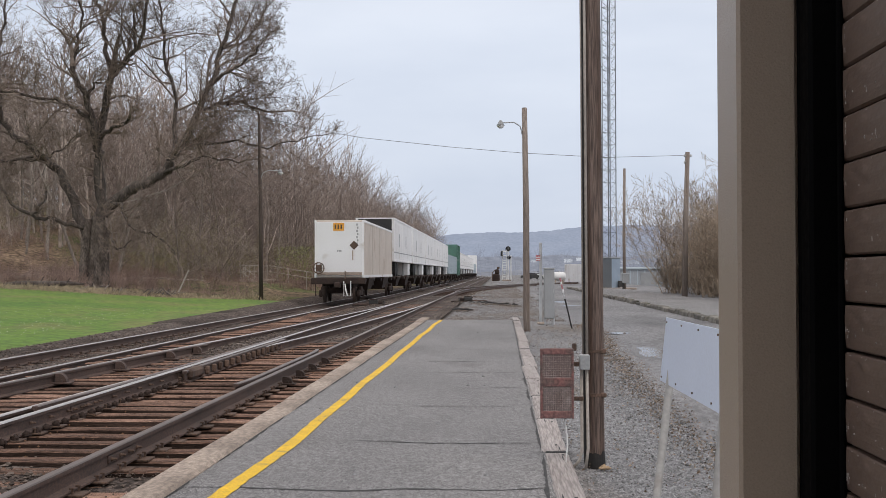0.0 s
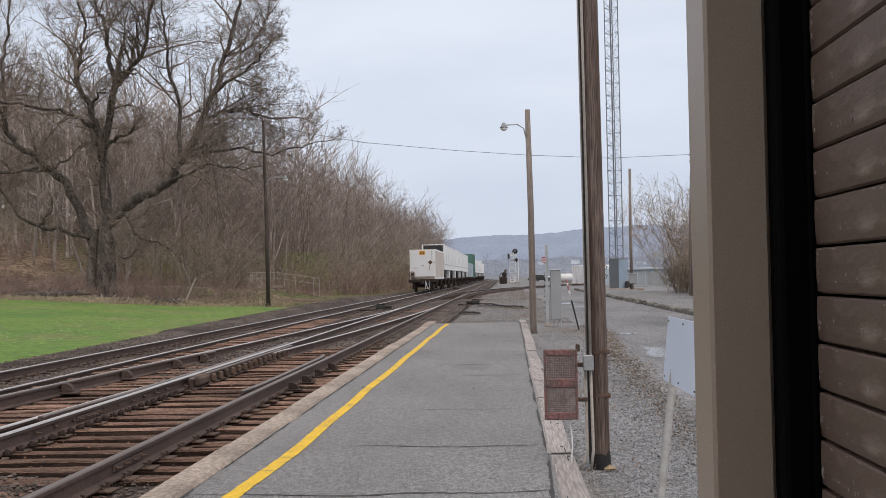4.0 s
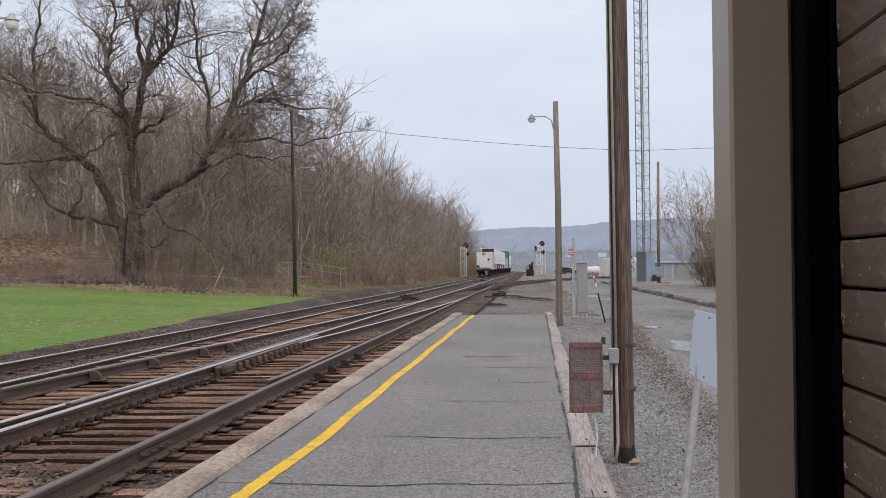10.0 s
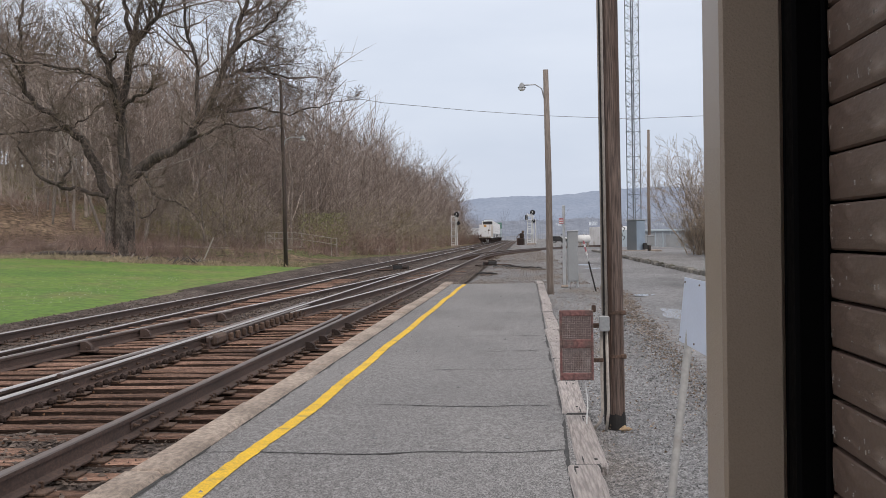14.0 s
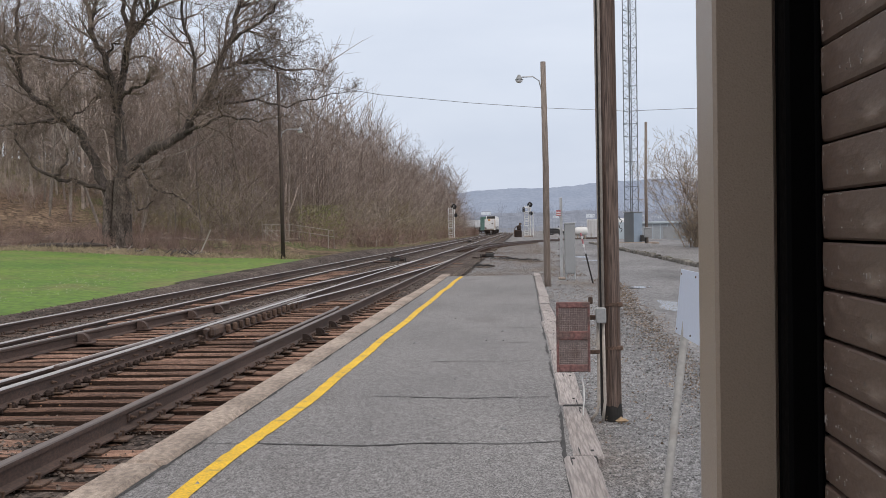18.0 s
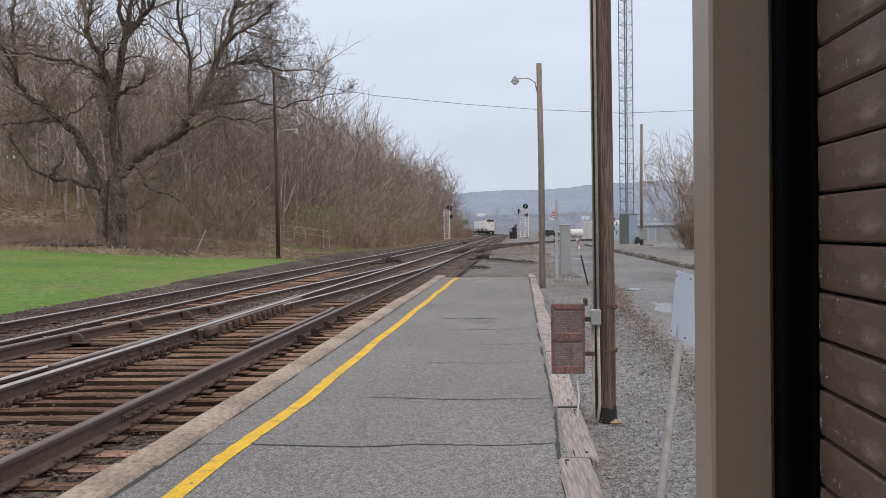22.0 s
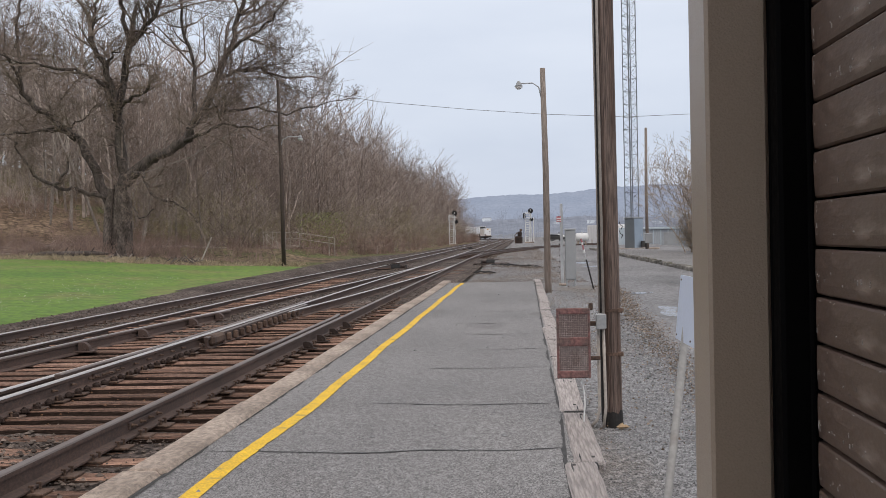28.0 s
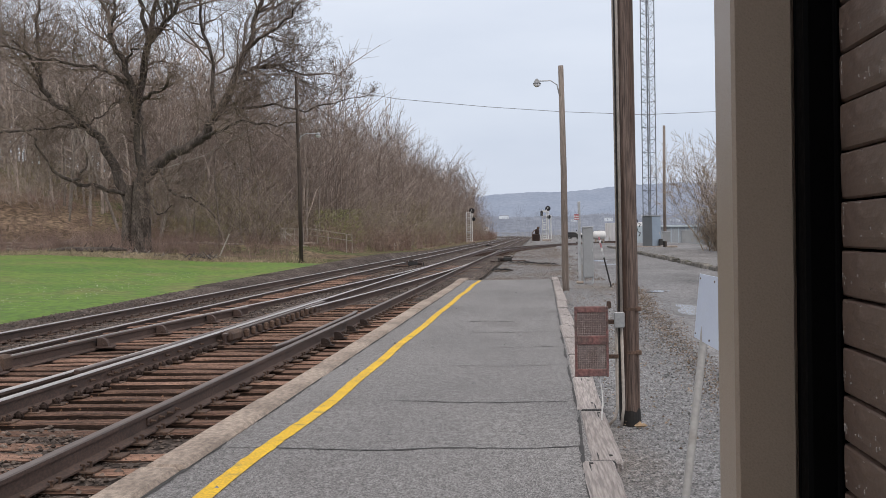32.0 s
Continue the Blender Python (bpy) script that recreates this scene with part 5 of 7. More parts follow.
# trees along the foot of the hill
variants = [tree_meshes(100 + k, 18.5) for k in range(6)]
rng = random.Random(31)
spots = []
for i in range(54):
    y = 82 + 270 * ((i + rng.random()) / 54) ** 1.15
    x = -16.5 - rng.random() ** 1.5 * 12 - (5 if y < 110 else 0)
    spots.append((x, y))
for i in range(22):
    y = rng.uniform(98, 150)
    spots.append((-0.33 * y + rng.uniform(-14, 10), y))
for i in range(20):
    y = 104 + 26 * rng.random()
    spots.append((-y * rng.uniform(0.26, 0.44), y))
for i in range(34):
    y = rng.uniform(98, 128)
    spots.append((-y * rng.uniform(0.16, 0.25), y))
for i in range(30):
    y = 116 + 215 * (i + rng.random()) / 30
    spots.append((-16.6 - 2.2 * rng.random(), y))
labels = ("slender bare grey-brown tree at the edge of the woods", "bare leaning tree among brush below the hillside", "tall thin leafless tree on the wooded slope")
for k, (x, y) in enumerate(spots):
    m = pose(x, y, ground_z(x, y) - 0.1, rng.uniform(-4, 4), rng.uniform(-4, 4), rng.uniform(0, 360)) @ Matrix.Scale(rng.uniform(0.66, 1.0) * (1.0 if k < 96 else 0.9 + 2.2 * (-x / y - 0.16) if k < 130 else 1.12), 4)
    make_tree("tree", labels[k % 3], variants[k % 6], m, "trees at the edge of the woods")


def scattered(name, label, base, material, places, rng, category, lean=0.06):
    """Many copies of small meshes joined into one, for what nobody could count."""
    vs, fs, k = [], [], 0
    arr = [(np.array(g.v), g.f) for g in base]
    for x, y, z, s in places:
        v, f = arr[rng.randrange(len(arr))]
        a = rng.uniform(0, 6.28)
        r = np.array([[math.cos(a), -math.sin(a), rng.gauss(0, lean)], [math.sin(a), math.cos(a), rng.gauss(0, lean)], [0, 0, 1]])
        vs.append((v @ r.T) * s + np.array([x, y, z]))
        fs += [tuple(i + k for i in q) for q in f]
        k += len(v)
    me = bpy.data.meshes.new(name)
    me.from_pydata(np.concatenate(vs).tolist(), [], fs)
    me.materials.append(material)
    me.update()
    return tagged(new(name, me), label, category, kind="stuff")


def rough_tree(seed, height):
    rng = random.Random(seed)
    g = Geo()
    g.tube([(0, 0, -0.5), (rng.gauss(0, 0.2), rng.gauss(0, 0.2), height * 0.4), (rng.gauss(0, 0.5), rng.gauss(0, 0.5), height * 0.8)], [height * 0.0065, height * 0.005, 0.03], 5, False)
    for k in range(14):
        f = 0.1 + 0.76 * (k + rng.random()) / 14
        a = rng.uniform(0, 6.28)
        grow(g, rng, (0, 0, height * f), Vector((math.cos(a), math.sin(a), rng.uniform(0.6, 1.6))).normalized(), height * rng.uniform(0.25, 0.36) * (1.15 - 0.4 * f), height * 0.003, 3, 4, thin=0.009, wild=0.16, lift=0.32)
    return g


rng = random.Random(41)
rough = [rough_tree(200 + k, 17.5) for k in range(5)]
places = []
for i in range(330):
    y = 90 + 300 * rng.random() ** 1.2
    x = hill_foot(y) + 1 - rng.random() ** 1.3 * 55
    if y > 330:
        x = -26 - rng.random() * 40
    places.append((x, y, ground_z(x, y) - 0.2, rng.uniform(0.75, 1.15)))
for i in range(110):
    y = rng.uniform(118, 195)
    x = -y * rng.uniform(0.28, 0.48)
    places.append((x, y, ground_z(x, y) - 0.2, rng.uniform(0.6, 1.0)))
for i in range(90):
    y = rng.uniform(95, 210)
    x = -17 - rng.random() * 16
    places.append((x, y, ground_z(x, y) - 0.2, rng.uniform(0.55, 0.9)))
for i in range(70):
    y = rng.uniform(140, 340)
    x = -14.8 - rng.random() * 8
    places.append((x, y, ground_z(x, y) - 0.2, rng.uniform(0.4, 0.72)))
for i in range(70):
    y = rng.uniform(150, 345)
    x = -17.5 - rng.random() * 9
    places.append((x, y, ground_z(x, y) - 0.2, rng.uniform(0.62, 0.95)))
for i in range(70):
    y = rng.uniform(108, 160)
    x = -y * rng.uniform(0.24, 0.48)
    places.append((x, y, ground_z(x, y) - 0.2, rng.uniform(0.7, 1.15)))
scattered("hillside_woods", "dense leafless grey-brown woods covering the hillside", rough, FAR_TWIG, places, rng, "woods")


def shrub(seed, h, n, spread):
    rng = random.Random(seed)
    g = Geo()
    for k in range(n):
        a, s = rng.uniform(0, 6.28), rng.random() ** 0.7
        b = Vector((rng.gauss(0, 0.25), rng.gauss(0, 0.25), -0.1))
        e = Vector((math.cos(a) * s * spread, math.sin(a) * s * spread, h * rng.uniform(0.5, 1.05)))
        line = [b.lerp(e, f) + Vector((rng.gauss(0, 0.1), rng.gauss(0, 0.1), h * 0.16 * math.sin(math.pi * f))) * (1 if 0 < f else 0) for f in (0, 0.35, 0.68, 1.0)]
        g.tube(line, [0.014, 0.01, 0.007, 0.004], 3, False)
        for j in range(4):
            i = 1 + j % 2 if j < 3 else 0
            q = line[i].lerp(line[i + 1], rng.random())
            g.tube([q, q + Vector((rng.gauss(0, 0.4), rng.gauss(0, 0.4), rng.uniform(0.0, 0.5))) * h * 0.2], [0.006, 0.003], 3, False)
    return g


shrubs = [shrub(300 + k, 2.6, 22, 1.4) for k in range(5)]
places = []
rng = random.Random(51)
for i in range(360):
    y = 70 + 285 * rng.random() ** 1.25
    if y < 92 and rng.random() < 0.45:
        continue
    x = -13.4 - abs(rng.gauss(0, 4.2)) - (3.5 * smooth01(85, 70, y)) + (1.2 if y > 280 else 0)
    places.append((x, y, ground_z(x, y), rng.uniform(0.45, 1.2) * (1 + 0.12 * min(6, max(0, -15.5 - x)) * smooth01(95, 120, y)) * (0.5 if y < 92 and x < -14.5 else 1)))
for i in range(230):
    x = rng.uniform(-46, -18)
    y = lawn_far(x) + 3.0 + abs(rng.gauss(0, 7))
    places.append((x, y, ground_z(x, y), rng.uniform(0.2, 0.6)))
tall_brush = []
for k in range(4):
    r2, g = random.Random(330 + k), Geo()
    for j in range(16):
        a = r2.uniform(0, 6.28)
        grow(g, r2, (r2.gauss(0, 0.6), r2.gauss(0, 0.6), -0.1), Vector((0.55 * math.cos(a), 0.55 * math.sin(a), 1)).normalized(), r2.uniform(2.8, 6.2), 0.026, 2, 4, thin=0.0062, wild=0.34)
    tall_brush.append(g)
tb = []
for i in range(14):
    y = rng.uniform(84, 118)
    x = -y * rng.uniform(0.28, 0.46)
    tb.append((x, y, ground_z(x, y), rng.uniform(0.5, 0.95)))
for i in range(105):
    y = 84 + 250 * rng.random() ** 1.3
    x = -15.2 - abs(rng.gauss(0, 3.4)) - (4 if y < 100 else 0)
    tb.append((x, y, ground_z(x, y), rng.uniform(0.6, 1.15)))
for i in range(26):
    y = 190 + 150 * rng.random()
    x = (-16.8 if y > 222 else -18.6) - 6 * rng.random()
    tb.append((x, y, ground_z(x, y), rng.uniform(0.9, 1.3)))
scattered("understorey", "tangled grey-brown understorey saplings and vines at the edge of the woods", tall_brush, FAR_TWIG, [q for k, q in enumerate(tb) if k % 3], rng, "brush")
scattered("understorey", "mossy olive-brown saplings coming into bud at the edge of the woods", tall_brush, OLIVE_TWIG, tb[::3], rng, "brush")
scattered("brush", "tangled reddish-brown leafless brush along the tracks", shrubs, BRUSH, places, rng, "brush")


scrub = [shrub(340 + k, 1.1, 9, 0.9) for k in range(4)]
scattered("slope_scrub", "low russet weeds and bramble over the leaf litter", scrub, BRUSH, [(x, y, hill_z(x, y), rng.uniform(0.35, 1.0)) for x, y in [(-yy * rng.uniform(0.2, 0.5), yy) for yy in [rng.uniform(63.5, 98) for _ in range(330)]] + [(-yy * rng.uniform(0.3, 0.5), yy) for yy in [rng.uniform(68, 100) for _ in range(240)]]], rng, "scrub")

# fallen limbs on the slope and at the lawn's edge
rng = random.Random(55)
for k in range(16):
    x = rng.uniform(-44, -17)
    y = lawn_far(x) + rng.uniform(6, 18)
    f = thing("fallen_branch", "grey fallen branch lying in leaf litter", "branch", pose(x, y, hill_z(x, y) + 0.06, 0, 0, rng.uniform(-40, 40)), "fallen branches")
    ln = rng.uniform(1.5, 4.5)
    g = Geo()
    g.tube([(-ln / 2, 0, -0.05), (0, rng.gauss(0, 0.2), 0.06), (ln / 2, rng.gauss(0, 0.3), 0.0)], [0.09, 0.07, 0.03], 6)
    part("stem", g, FAR_TWIG, f)
    for j in range(3):
        t = rng.uniform(-0.2, 0.45) * ln
        part("side_branch", Geo().tube([(t, 0, 0.02), (t + 0.5, rng.gauss(0, 0.4), rng.uniform(0.1, 0.6))], [0.04, 0.012], 5), FAR_TWIG, f)

# a rotting log and piles of broken sticks at the old tree's foot
rng = random.Random(57)
log = thing("fallen_log", "dark rotting log lying in the litter beside the old tree", "log", pose(-24.2, 62.6, hill_z(-24.2, 62.6) + 0.08, 0, 0, 6))
part("stem", Geo().tube([(-1.9, 0, 0), (-1.0, 0.1, 0.06), (0.2, -0.05, 0.02), (1.4, 0.08, 0.05), (2.3, 0.0, 0.0)], [0.07, 0.13, 0.15, 0.13, 0.05], 9), BARK, log, smooth=True)
for k in range(5):
    t = -1.4 + 0.7 * k
    part("broken_stub", Geo().tube([(t, 0, 0.05), (t + 0.2, rng.gauss(0, 0.1), 0.2 + rng.uniform(0, 0.2))], [0.045, 0.02], 6), BARK, log)
for cx, cy, n, r in ((-19.3, 61.6, 15, 0.9), (-17.6, 61.4, 20, 0.8), (-16.9, 61.3, 12, 0.5), (-21.3, 62.2, 10, 0.8)):
    heap = thing("stick_pile", "small heap of broken dark sticks in pale dead grass", "branches", pose(cx, cy, hill_z(cx, cy)), "stick piles by the old tree")
    for k in range(n):
        a, ln = rng.uniform(0, 3.14), rng.uniform(0.3, 0.9)
        x, y = rng.gauss(0, r * 0.5), rng.gauss(0, 0.35)
        up = rng.uniform(0.02, 0.22)
        part("stick", Geo().tube([(x - ln / 2 * math.cos(a), y - ln / 2 * math.sin(a), 0.0), (x, y, up), (x + ln / 2 * math.cos(a), y + ln / 2 * math.sin(a), up + rng.uniform(-0.05, 0.25))], [0.03, 0.035, 0.012], 5), BARK if k % 3 else PALE_BARK, heap)
g = Geo()
for i in range(2600):
    x, y = rng.gauss(-19.0, 3.2), 60.4 + abs(rng.gauss(0, 1.3))
    a, h = rng.uniform(0, 6.28), rng.uniform(0.03, 0.12)
    z = hill_z(x, y)
    c, d = 0.12 * math.cos(a), 0.12 * math.sin(a)
    g.add([(x - c, y - d, z), (x + d * 0.2, y + c * 0.2, z + h), (x + c, y + d, z + 0.01)], [(0, 1, 2)])
solid("dead_grass", g, STRAW, "matted pale dead grass round the old tree's foot", "grass", kind="stuff")

# pale thin trunks standing in the woods behind the lawn
rng = random.Random(58)
stems = []
for k in range(5):
    g = Geo()
    bend = rng.gauss(0, 1.1)
    g.tube([(0, 0, -0.3), (bend * 0.3, 0.1, 2.5), (bend, rng.gauss(0, 0.4), 6.0), (bend * 1.3, rng.gauss(0, 0.6), 9.5)], [0.11, 0.09, 0.065, 0.025], 6, False)
    for j in range(6):
        z = rng.uniform(2.5, 8.5)
        grow(g, rng, (bend * z / 7, 0, z), Vector((rng.gauss(0, 0.6), rng.gauss(0, 0.6), 1)).normalized(), rng.uniform(1.2, 2.6), 0.03, 3, 4, thin=0.008)
    stems.append(g)
scattered("sapling_trunks", "thin pale-barked saplings standing in the woods", stems, PALE_BARK, [(x, y, ground_z(x, y), rng.uniform(0.6, 1.15)) for x, y in [(-yy * rng.uniform(0.26, 0.42), yy) for yy in [rng.uniform(84, 116) for _ in range(46)]]], rng, "saplings", 0.12)

# a shrub in first leaf by the steps
rng = random.Random(56)
bud = thing("budding_shrub", "shrub in first yellow-green leaf among the brush", "shrub", pose(-14.6, 88, ground_z(-14.6, 88)))
bg = shrub(640, 3.0, 26, 1.7)
part("stem_clump", bg, BRUSH, bud)
lf = Geo()
for k in range(2200):
    a, r, z = rng.uniform(0, 6.28), 1.9 * rng.random() ** 0.6, rng.uniform(0.7, 3.2)
    c = Vector((r * math.cos(a), r * math.sin(a), z))
    u = Vector((rng.gauss(0, 1), rng.gauss(0, 1), rng.gauss(0, 1))).normalized() * rng.uniform(0.03, 0.06)
    w = u.orthogonal() * 0.6
    lf.add([c - u, c + w, c + u, c - w], [(0, 1, 2, 3)])
tagged(part("leaf_mass", lf, BUDS, bud, "tiny new leaves"), kind="stuff")


# ---- across the lot ----
WALK_X, WALK_TOP = 5.85, 0.17
walkway = solid("raised_walkway", Geo().sheet([WALK_X + 0.22, 7.2, 8.4, 9.7], steps(14, 104, 3), lambda x, y: WALK_TOP - 0.01 + 0.012 * noise.noise((x, y * 0.4, 0))), ASPHALT, "low raised asphalt walkway behind a broken concrete kerb", "walkway", kind="structure")
MOSSY = mat("mossy_kerb_concrete", (0.2, 0.185, 0.165), (0.12, 0.11, 0.095), 1.5, 25, 0.9, 0.6, vary=0.45, dirt=(0.075, 0.075, 0.045), amount=0.6, dscale=1.8, speck=0.4)
rng = random.Random(61)
kerb_me = [Geo().rbox((0, 0, 0), (0.24, ln, 0.32), 0.03).mesh("kerb_block", MOSSY) for ln in (1.7, 1.1, 0.8)]
y = 14.0
while y < 103:
    k = rng.randrange(3)
    ln = (1.7, 1.1, 0.8)[k]
    b = part("kerb_block", kerb_me[k], MOSSY, walkway)
    b.location = (WALK_X + 0.1 + rng.uniform(-0.04, 0.04), y + ln / 2, 0.03 + rng.uniform(-0.05, 0.03))
    b.rotation_euler = (rng.uniform(-0.03, 0.03), rng.uniform(-0.08, 0.08), rng.uniform(-0.04, 0.04))
    y += ln + rng.choice((0.02, 0.04, 0.5))
g = Geo()
for i in range(900):
    y = 20 + 60 * rng.random()
    h = rng.uniform(0.03, 0.1)
    x = WALK_X - 0.06 - abs(rng.gauss(0, 0.12))
    a = rng.uniform(0, 3.14)
    g.add([(x, y, -0.05), (x + 0.02 * math.cos(a), y + 0.02 * math.sin(a), -0.05), (x + rng.gauss(0, 0.03), y + rng.gauss(0, 0.03), h - 0.05)], [(0, 1, 2)])
solid("kerb_weeds", g, BUDS, "thin weeds and moss growing along the kerb", "weeds", kind="stuff")

shelter = thing("equipment_shelter", "slate and pale blue steel equipment shelter beneath the radio mast", "shelter")
SM = Matrix.Rotation(radians(38), 3, "Z")
SX, SY = 8.98, 97.0
part("body", Geo().rbox((SX, SY, 1.3), (0.98, 1.1, 2.5), 0.03, SM), SHELTER_DARK, shelter)
fx = SM @ Vector((0, -0.56, 0))
part("door", Geo().rbox((SX + fx.x, SY + fx.y, 1.3), (0.9, 0.03, 2.4), 0.01, SM), SHELTER_BLUE, shelter, "pale blue door panel")
fd = SM @ Vector((0.3, -0.59, 0))
part("door_handle", Geo().rbox((SX + fd.x, SY + fd.y, 1.2), (0.04, 0.03, 0.2), 0.01, SM), GALV, shelter)
part("roof_cap", Geo().rbox((SX, SY, 2.58), (1.06, 1.18, 0.07), 0.02, SM), STEEL_GREY, shelter)
part("slab", Geo().rbox((SX + 0.2, SY - 0.2, 0.12), (3.4, 1.9, 0.16), 0.03), CONCRETE, shelter)
for z in (1.0, 1.7):
    part("cable_loop", Geo().tube([(7.95, 96.5, z), (8.05, 96.3, z + 0.25), (7.85, 96.3, z + 0.35), (7.8, 96.3, z + 0.6)], 0.035, 6), TAR, shelter)
part("vent_box", Geo().rbox((9.75, 96.6, 0.5), (0.5, 0.5, 0.5), 0.03), TRAIN_DARK, shelter)

# lattice mast
mast = thing("radio_mast", "tall slim guyed lattice radio mast of grey steel", "radio mast")
MR = 0.62
legs = [(SX + MR * math.cos(a), SY + 0.9 + MR * math.sin(a)) for a in (radians(200), radians(320), radians(80))]
for lx, ly in legs:
    part("leg", Geo().cyl((lx, ly, 0.1), (lx, ly, 42), 0.04, 6), MAST_STEEL, mast)
g_h = 1.02
for z in steps(0.6, 41, g_h):
    for k in range(3):
        a, b = legs[k], legs[(k + 1) % 3]
        g = Geo()
        g.tube([(a[0], a[1], z), (b[0], b[1], z + g_h / 2), (a[0], a[1], z + g_h)], 0.021, 4, False)
        g.tube([(a[0], a[1], z), (b[0], b[1], z)], 0.018, 4, False)
        if z < 26:
            part("brace", g, MAST_STEEL, mast)
for z in (9.6, 12.2, 15.0, 18.0):
    for lx, ly in legs:
        part("flange", Geo().cyl((lx, ly, z), (lx, ly, z + 0.07), 0.075, 8), MAST_STEEL, mast)
part("feeder_cable", Geo().cyl((SX - 0.1, SY + 0.8, 2.4), (SX - 0.1, SY + 0.8, 40), 0.06, 6), MAST_STEEL, mast)

meter_pole = thing("utility_pole", "thin grey wooden pole with a meter box at its foot", "pole")
part("shaft", Geo().tube([(9.53, 92, -0.1), (9.5, 92, 4), (9.56, 92, 9.3)], [0.13, 0.12, 0.1], 10), POLE_GREY, meter_pole, smooth=True)
mb = part("meter_box", Geo().rbox((9.6, 91.8, 0.95), (0.55, 0.25, 0.7), 0.03), STEEL_GREY, meter_pole, "grey meter box")
part("box_cap", Geo().rbox((9.6, 91.8, 1.32), (0.65, 0.32, 0.06), 0.01), GALV, mb)
part("riser", Geo().cyl((9.4, 91.8, 0.1), (9.4, 91.8, 0.7), 0.05, 8), TAR, meter_pole)

wire_pole = thing("utility_pole", "weathered wooden pole with insulators carrying a single wire", "pole")
part("shaft", Geo().tube([(9.75, 64, -0.2), (9.82, 64, 4), (9.95, 64, 7.75)], [0.16, 0.14, 0.12], 10), POLE_GREY, wire_pole, smooth=True)
for sx, z in ((-0.16, 7.55), (0.16, 7.55), (-0.16, 7.2)):
    part("insulator", Geo().tube([(9.95 + sx, 63.95, z - 0.06), (9.95 + sx, 63.95, z), (9.95 + sx, 63.95, z + 0.08)], [0.03, 0.06, 0.03], 8), GALV, wire_pole)
span = [(-12.62, 63.4, 9.75), (-10, 63.5, 9.1), (-7.3, 63.6, 8.6), (-2.5, 63.8, 8.08), (1.3, 63.9, 7.75), (5.6, 64, 7.5), (9.8, 64, 7.58)]
solid("overhead_wire", Geo().tube(span, 0.013, 5), WIRE, "thin black wire hung across the tracks between two poles", "cable")
solid("overhead_wire", Geo().tube([(9.95, 64, 7.4), (10.3, 66, 6.0), (11.5, 72, 5.0), (14, 84, 4.8)], 0.014, 5), WIRE, "thin slack wire dropping from the pole", "cable")
solid("overhead_wire", Geo().tube([(-12.6, 63.5, 8.9), (-15.5, 66, 7.6), (-19.5, 70, 6.3), (-25, 76, 5.6)], 0.03, 5), CONDUIT, "pale slack service wire running back to the woods", "cable")

lawn_lamp = thing("lamp_pole", "wooden pole with a bracket lamp standing on the lawn", "street lamp")
part("shaft", Geo().tube([(-18.6, 40, -0.3), (-18.65, 40, 10.6)], [0.15, 0.11], 12), POLE_DARK, lawn_lamp, smooth=True)
JX, JY, JZ = -17.67, 40.0, 9.96
part("arm", Geo().tube([(-18.6, JY, JZ - 0.1), (-18.35, JY, JZ + 0.12), (JX - 0.35, JY, JZ + 0.2), (JX - 0.1, JY, JZ + 0.2)], 0.03, 8), CONDUIT, lawn_lamp, "pale bracket arm", smooth=True)
jar_hood = part("hood", Geo().tube([(JX, JY, JZ + 0.38), (JX, JY, JZ + 0.36), (JX, JY, JZ + 0.3), (JX, JY, JZ + 0.18), (JX, JY, JZ + 0.14), (JX, JY, JZ + 0.1)], [0.03, 0.08, 0.11, 0.13, 0.23, 0.235], 16), GALV, lawn_lamp, "weathered grey lamp cap", smooth=True)
part("glass_jar", Geo().tube([(JX, JY, JZ + 0.1), (JX, JY, JZ + 0.02), (JX, JY, JZ - 0.14), (JX, JY, JZ - 0.22), (JX, JY, JZ - 0.24)], [0.19, 0.215, 0.2, 0.15, 0.05], 18), WHITE, jar_hood, "milky white glass jar", smooth=True)

# signal cabinet, post and flexible stake
cabinet = thing("signal_cabinet", "tall narrow grey steel trackside cabinet", "cabinet")
part("body", Geo().rbox((1.41, 34.7, 0.82), (0.3, 0.3, 1.42), 0.012), STEEL_GREY, cabinet)
part("door", Geo().rbox((1.41, 34.54, 0.82), (0.285, 0.02, 1.38), 0.006), STEEL_GREY, cabinet)
part("roof_cap", Geo().rbox((1.41, 34.69, 1.545), (0.32, 0.34, 0.035), 0.01), GALV, cabinet)
for sx in (-0.125, 0.125):
    part("leg", Geo().rbox((1.41 + sx, 34.7, 0.03), (0.05, 0.2, 0.2), 0.006), GALV, cabinet)
part("latch", Geo().rbox((1.53, 34.53, 0.9), (0.016, 0.02, 0.1), 0.004), GALV, cabinet)
FADED_RED = mat("faded_plate_red", (0.45, 0.2, 0.22), (0.38, 0.15, 0.16), 6, 30, 0.7, 0)
gpost = thing("steel_post", "galvanised steel channel post with a small red and white plate", "post")
part("channel", Geo().rbox((1.165, 34.55, 1.1), (0.075, 0.05, 2.36), 0.006), GALV, gpost)
for sx in (-0.034, 0.034):
    part("channel_lip", Geo().rbox((1.165 + sx, 34.52, 1.1), (0.012, 0.03, 2.36), 0.003), GALV, gpost)
part("base_plate", Geo().rbox((1.165, 34.55, -0.02), (0.2, 0.2, 0.06), 0.01), CONCRETE, gpost)
for z in steps(0.15, 1.45, 0.16):
    part("bolt", Geo().rbox((1.09, 34.52, z), (0.03, 0.03, 0.03), 0.005), TRAIN_DARK, gpost)
part("plate", Geo().rbox((1.09, 34.5, 1.84), (0.13, 0.012, 0.17), 0.003), FADED_RED, gpost, "small red plate")
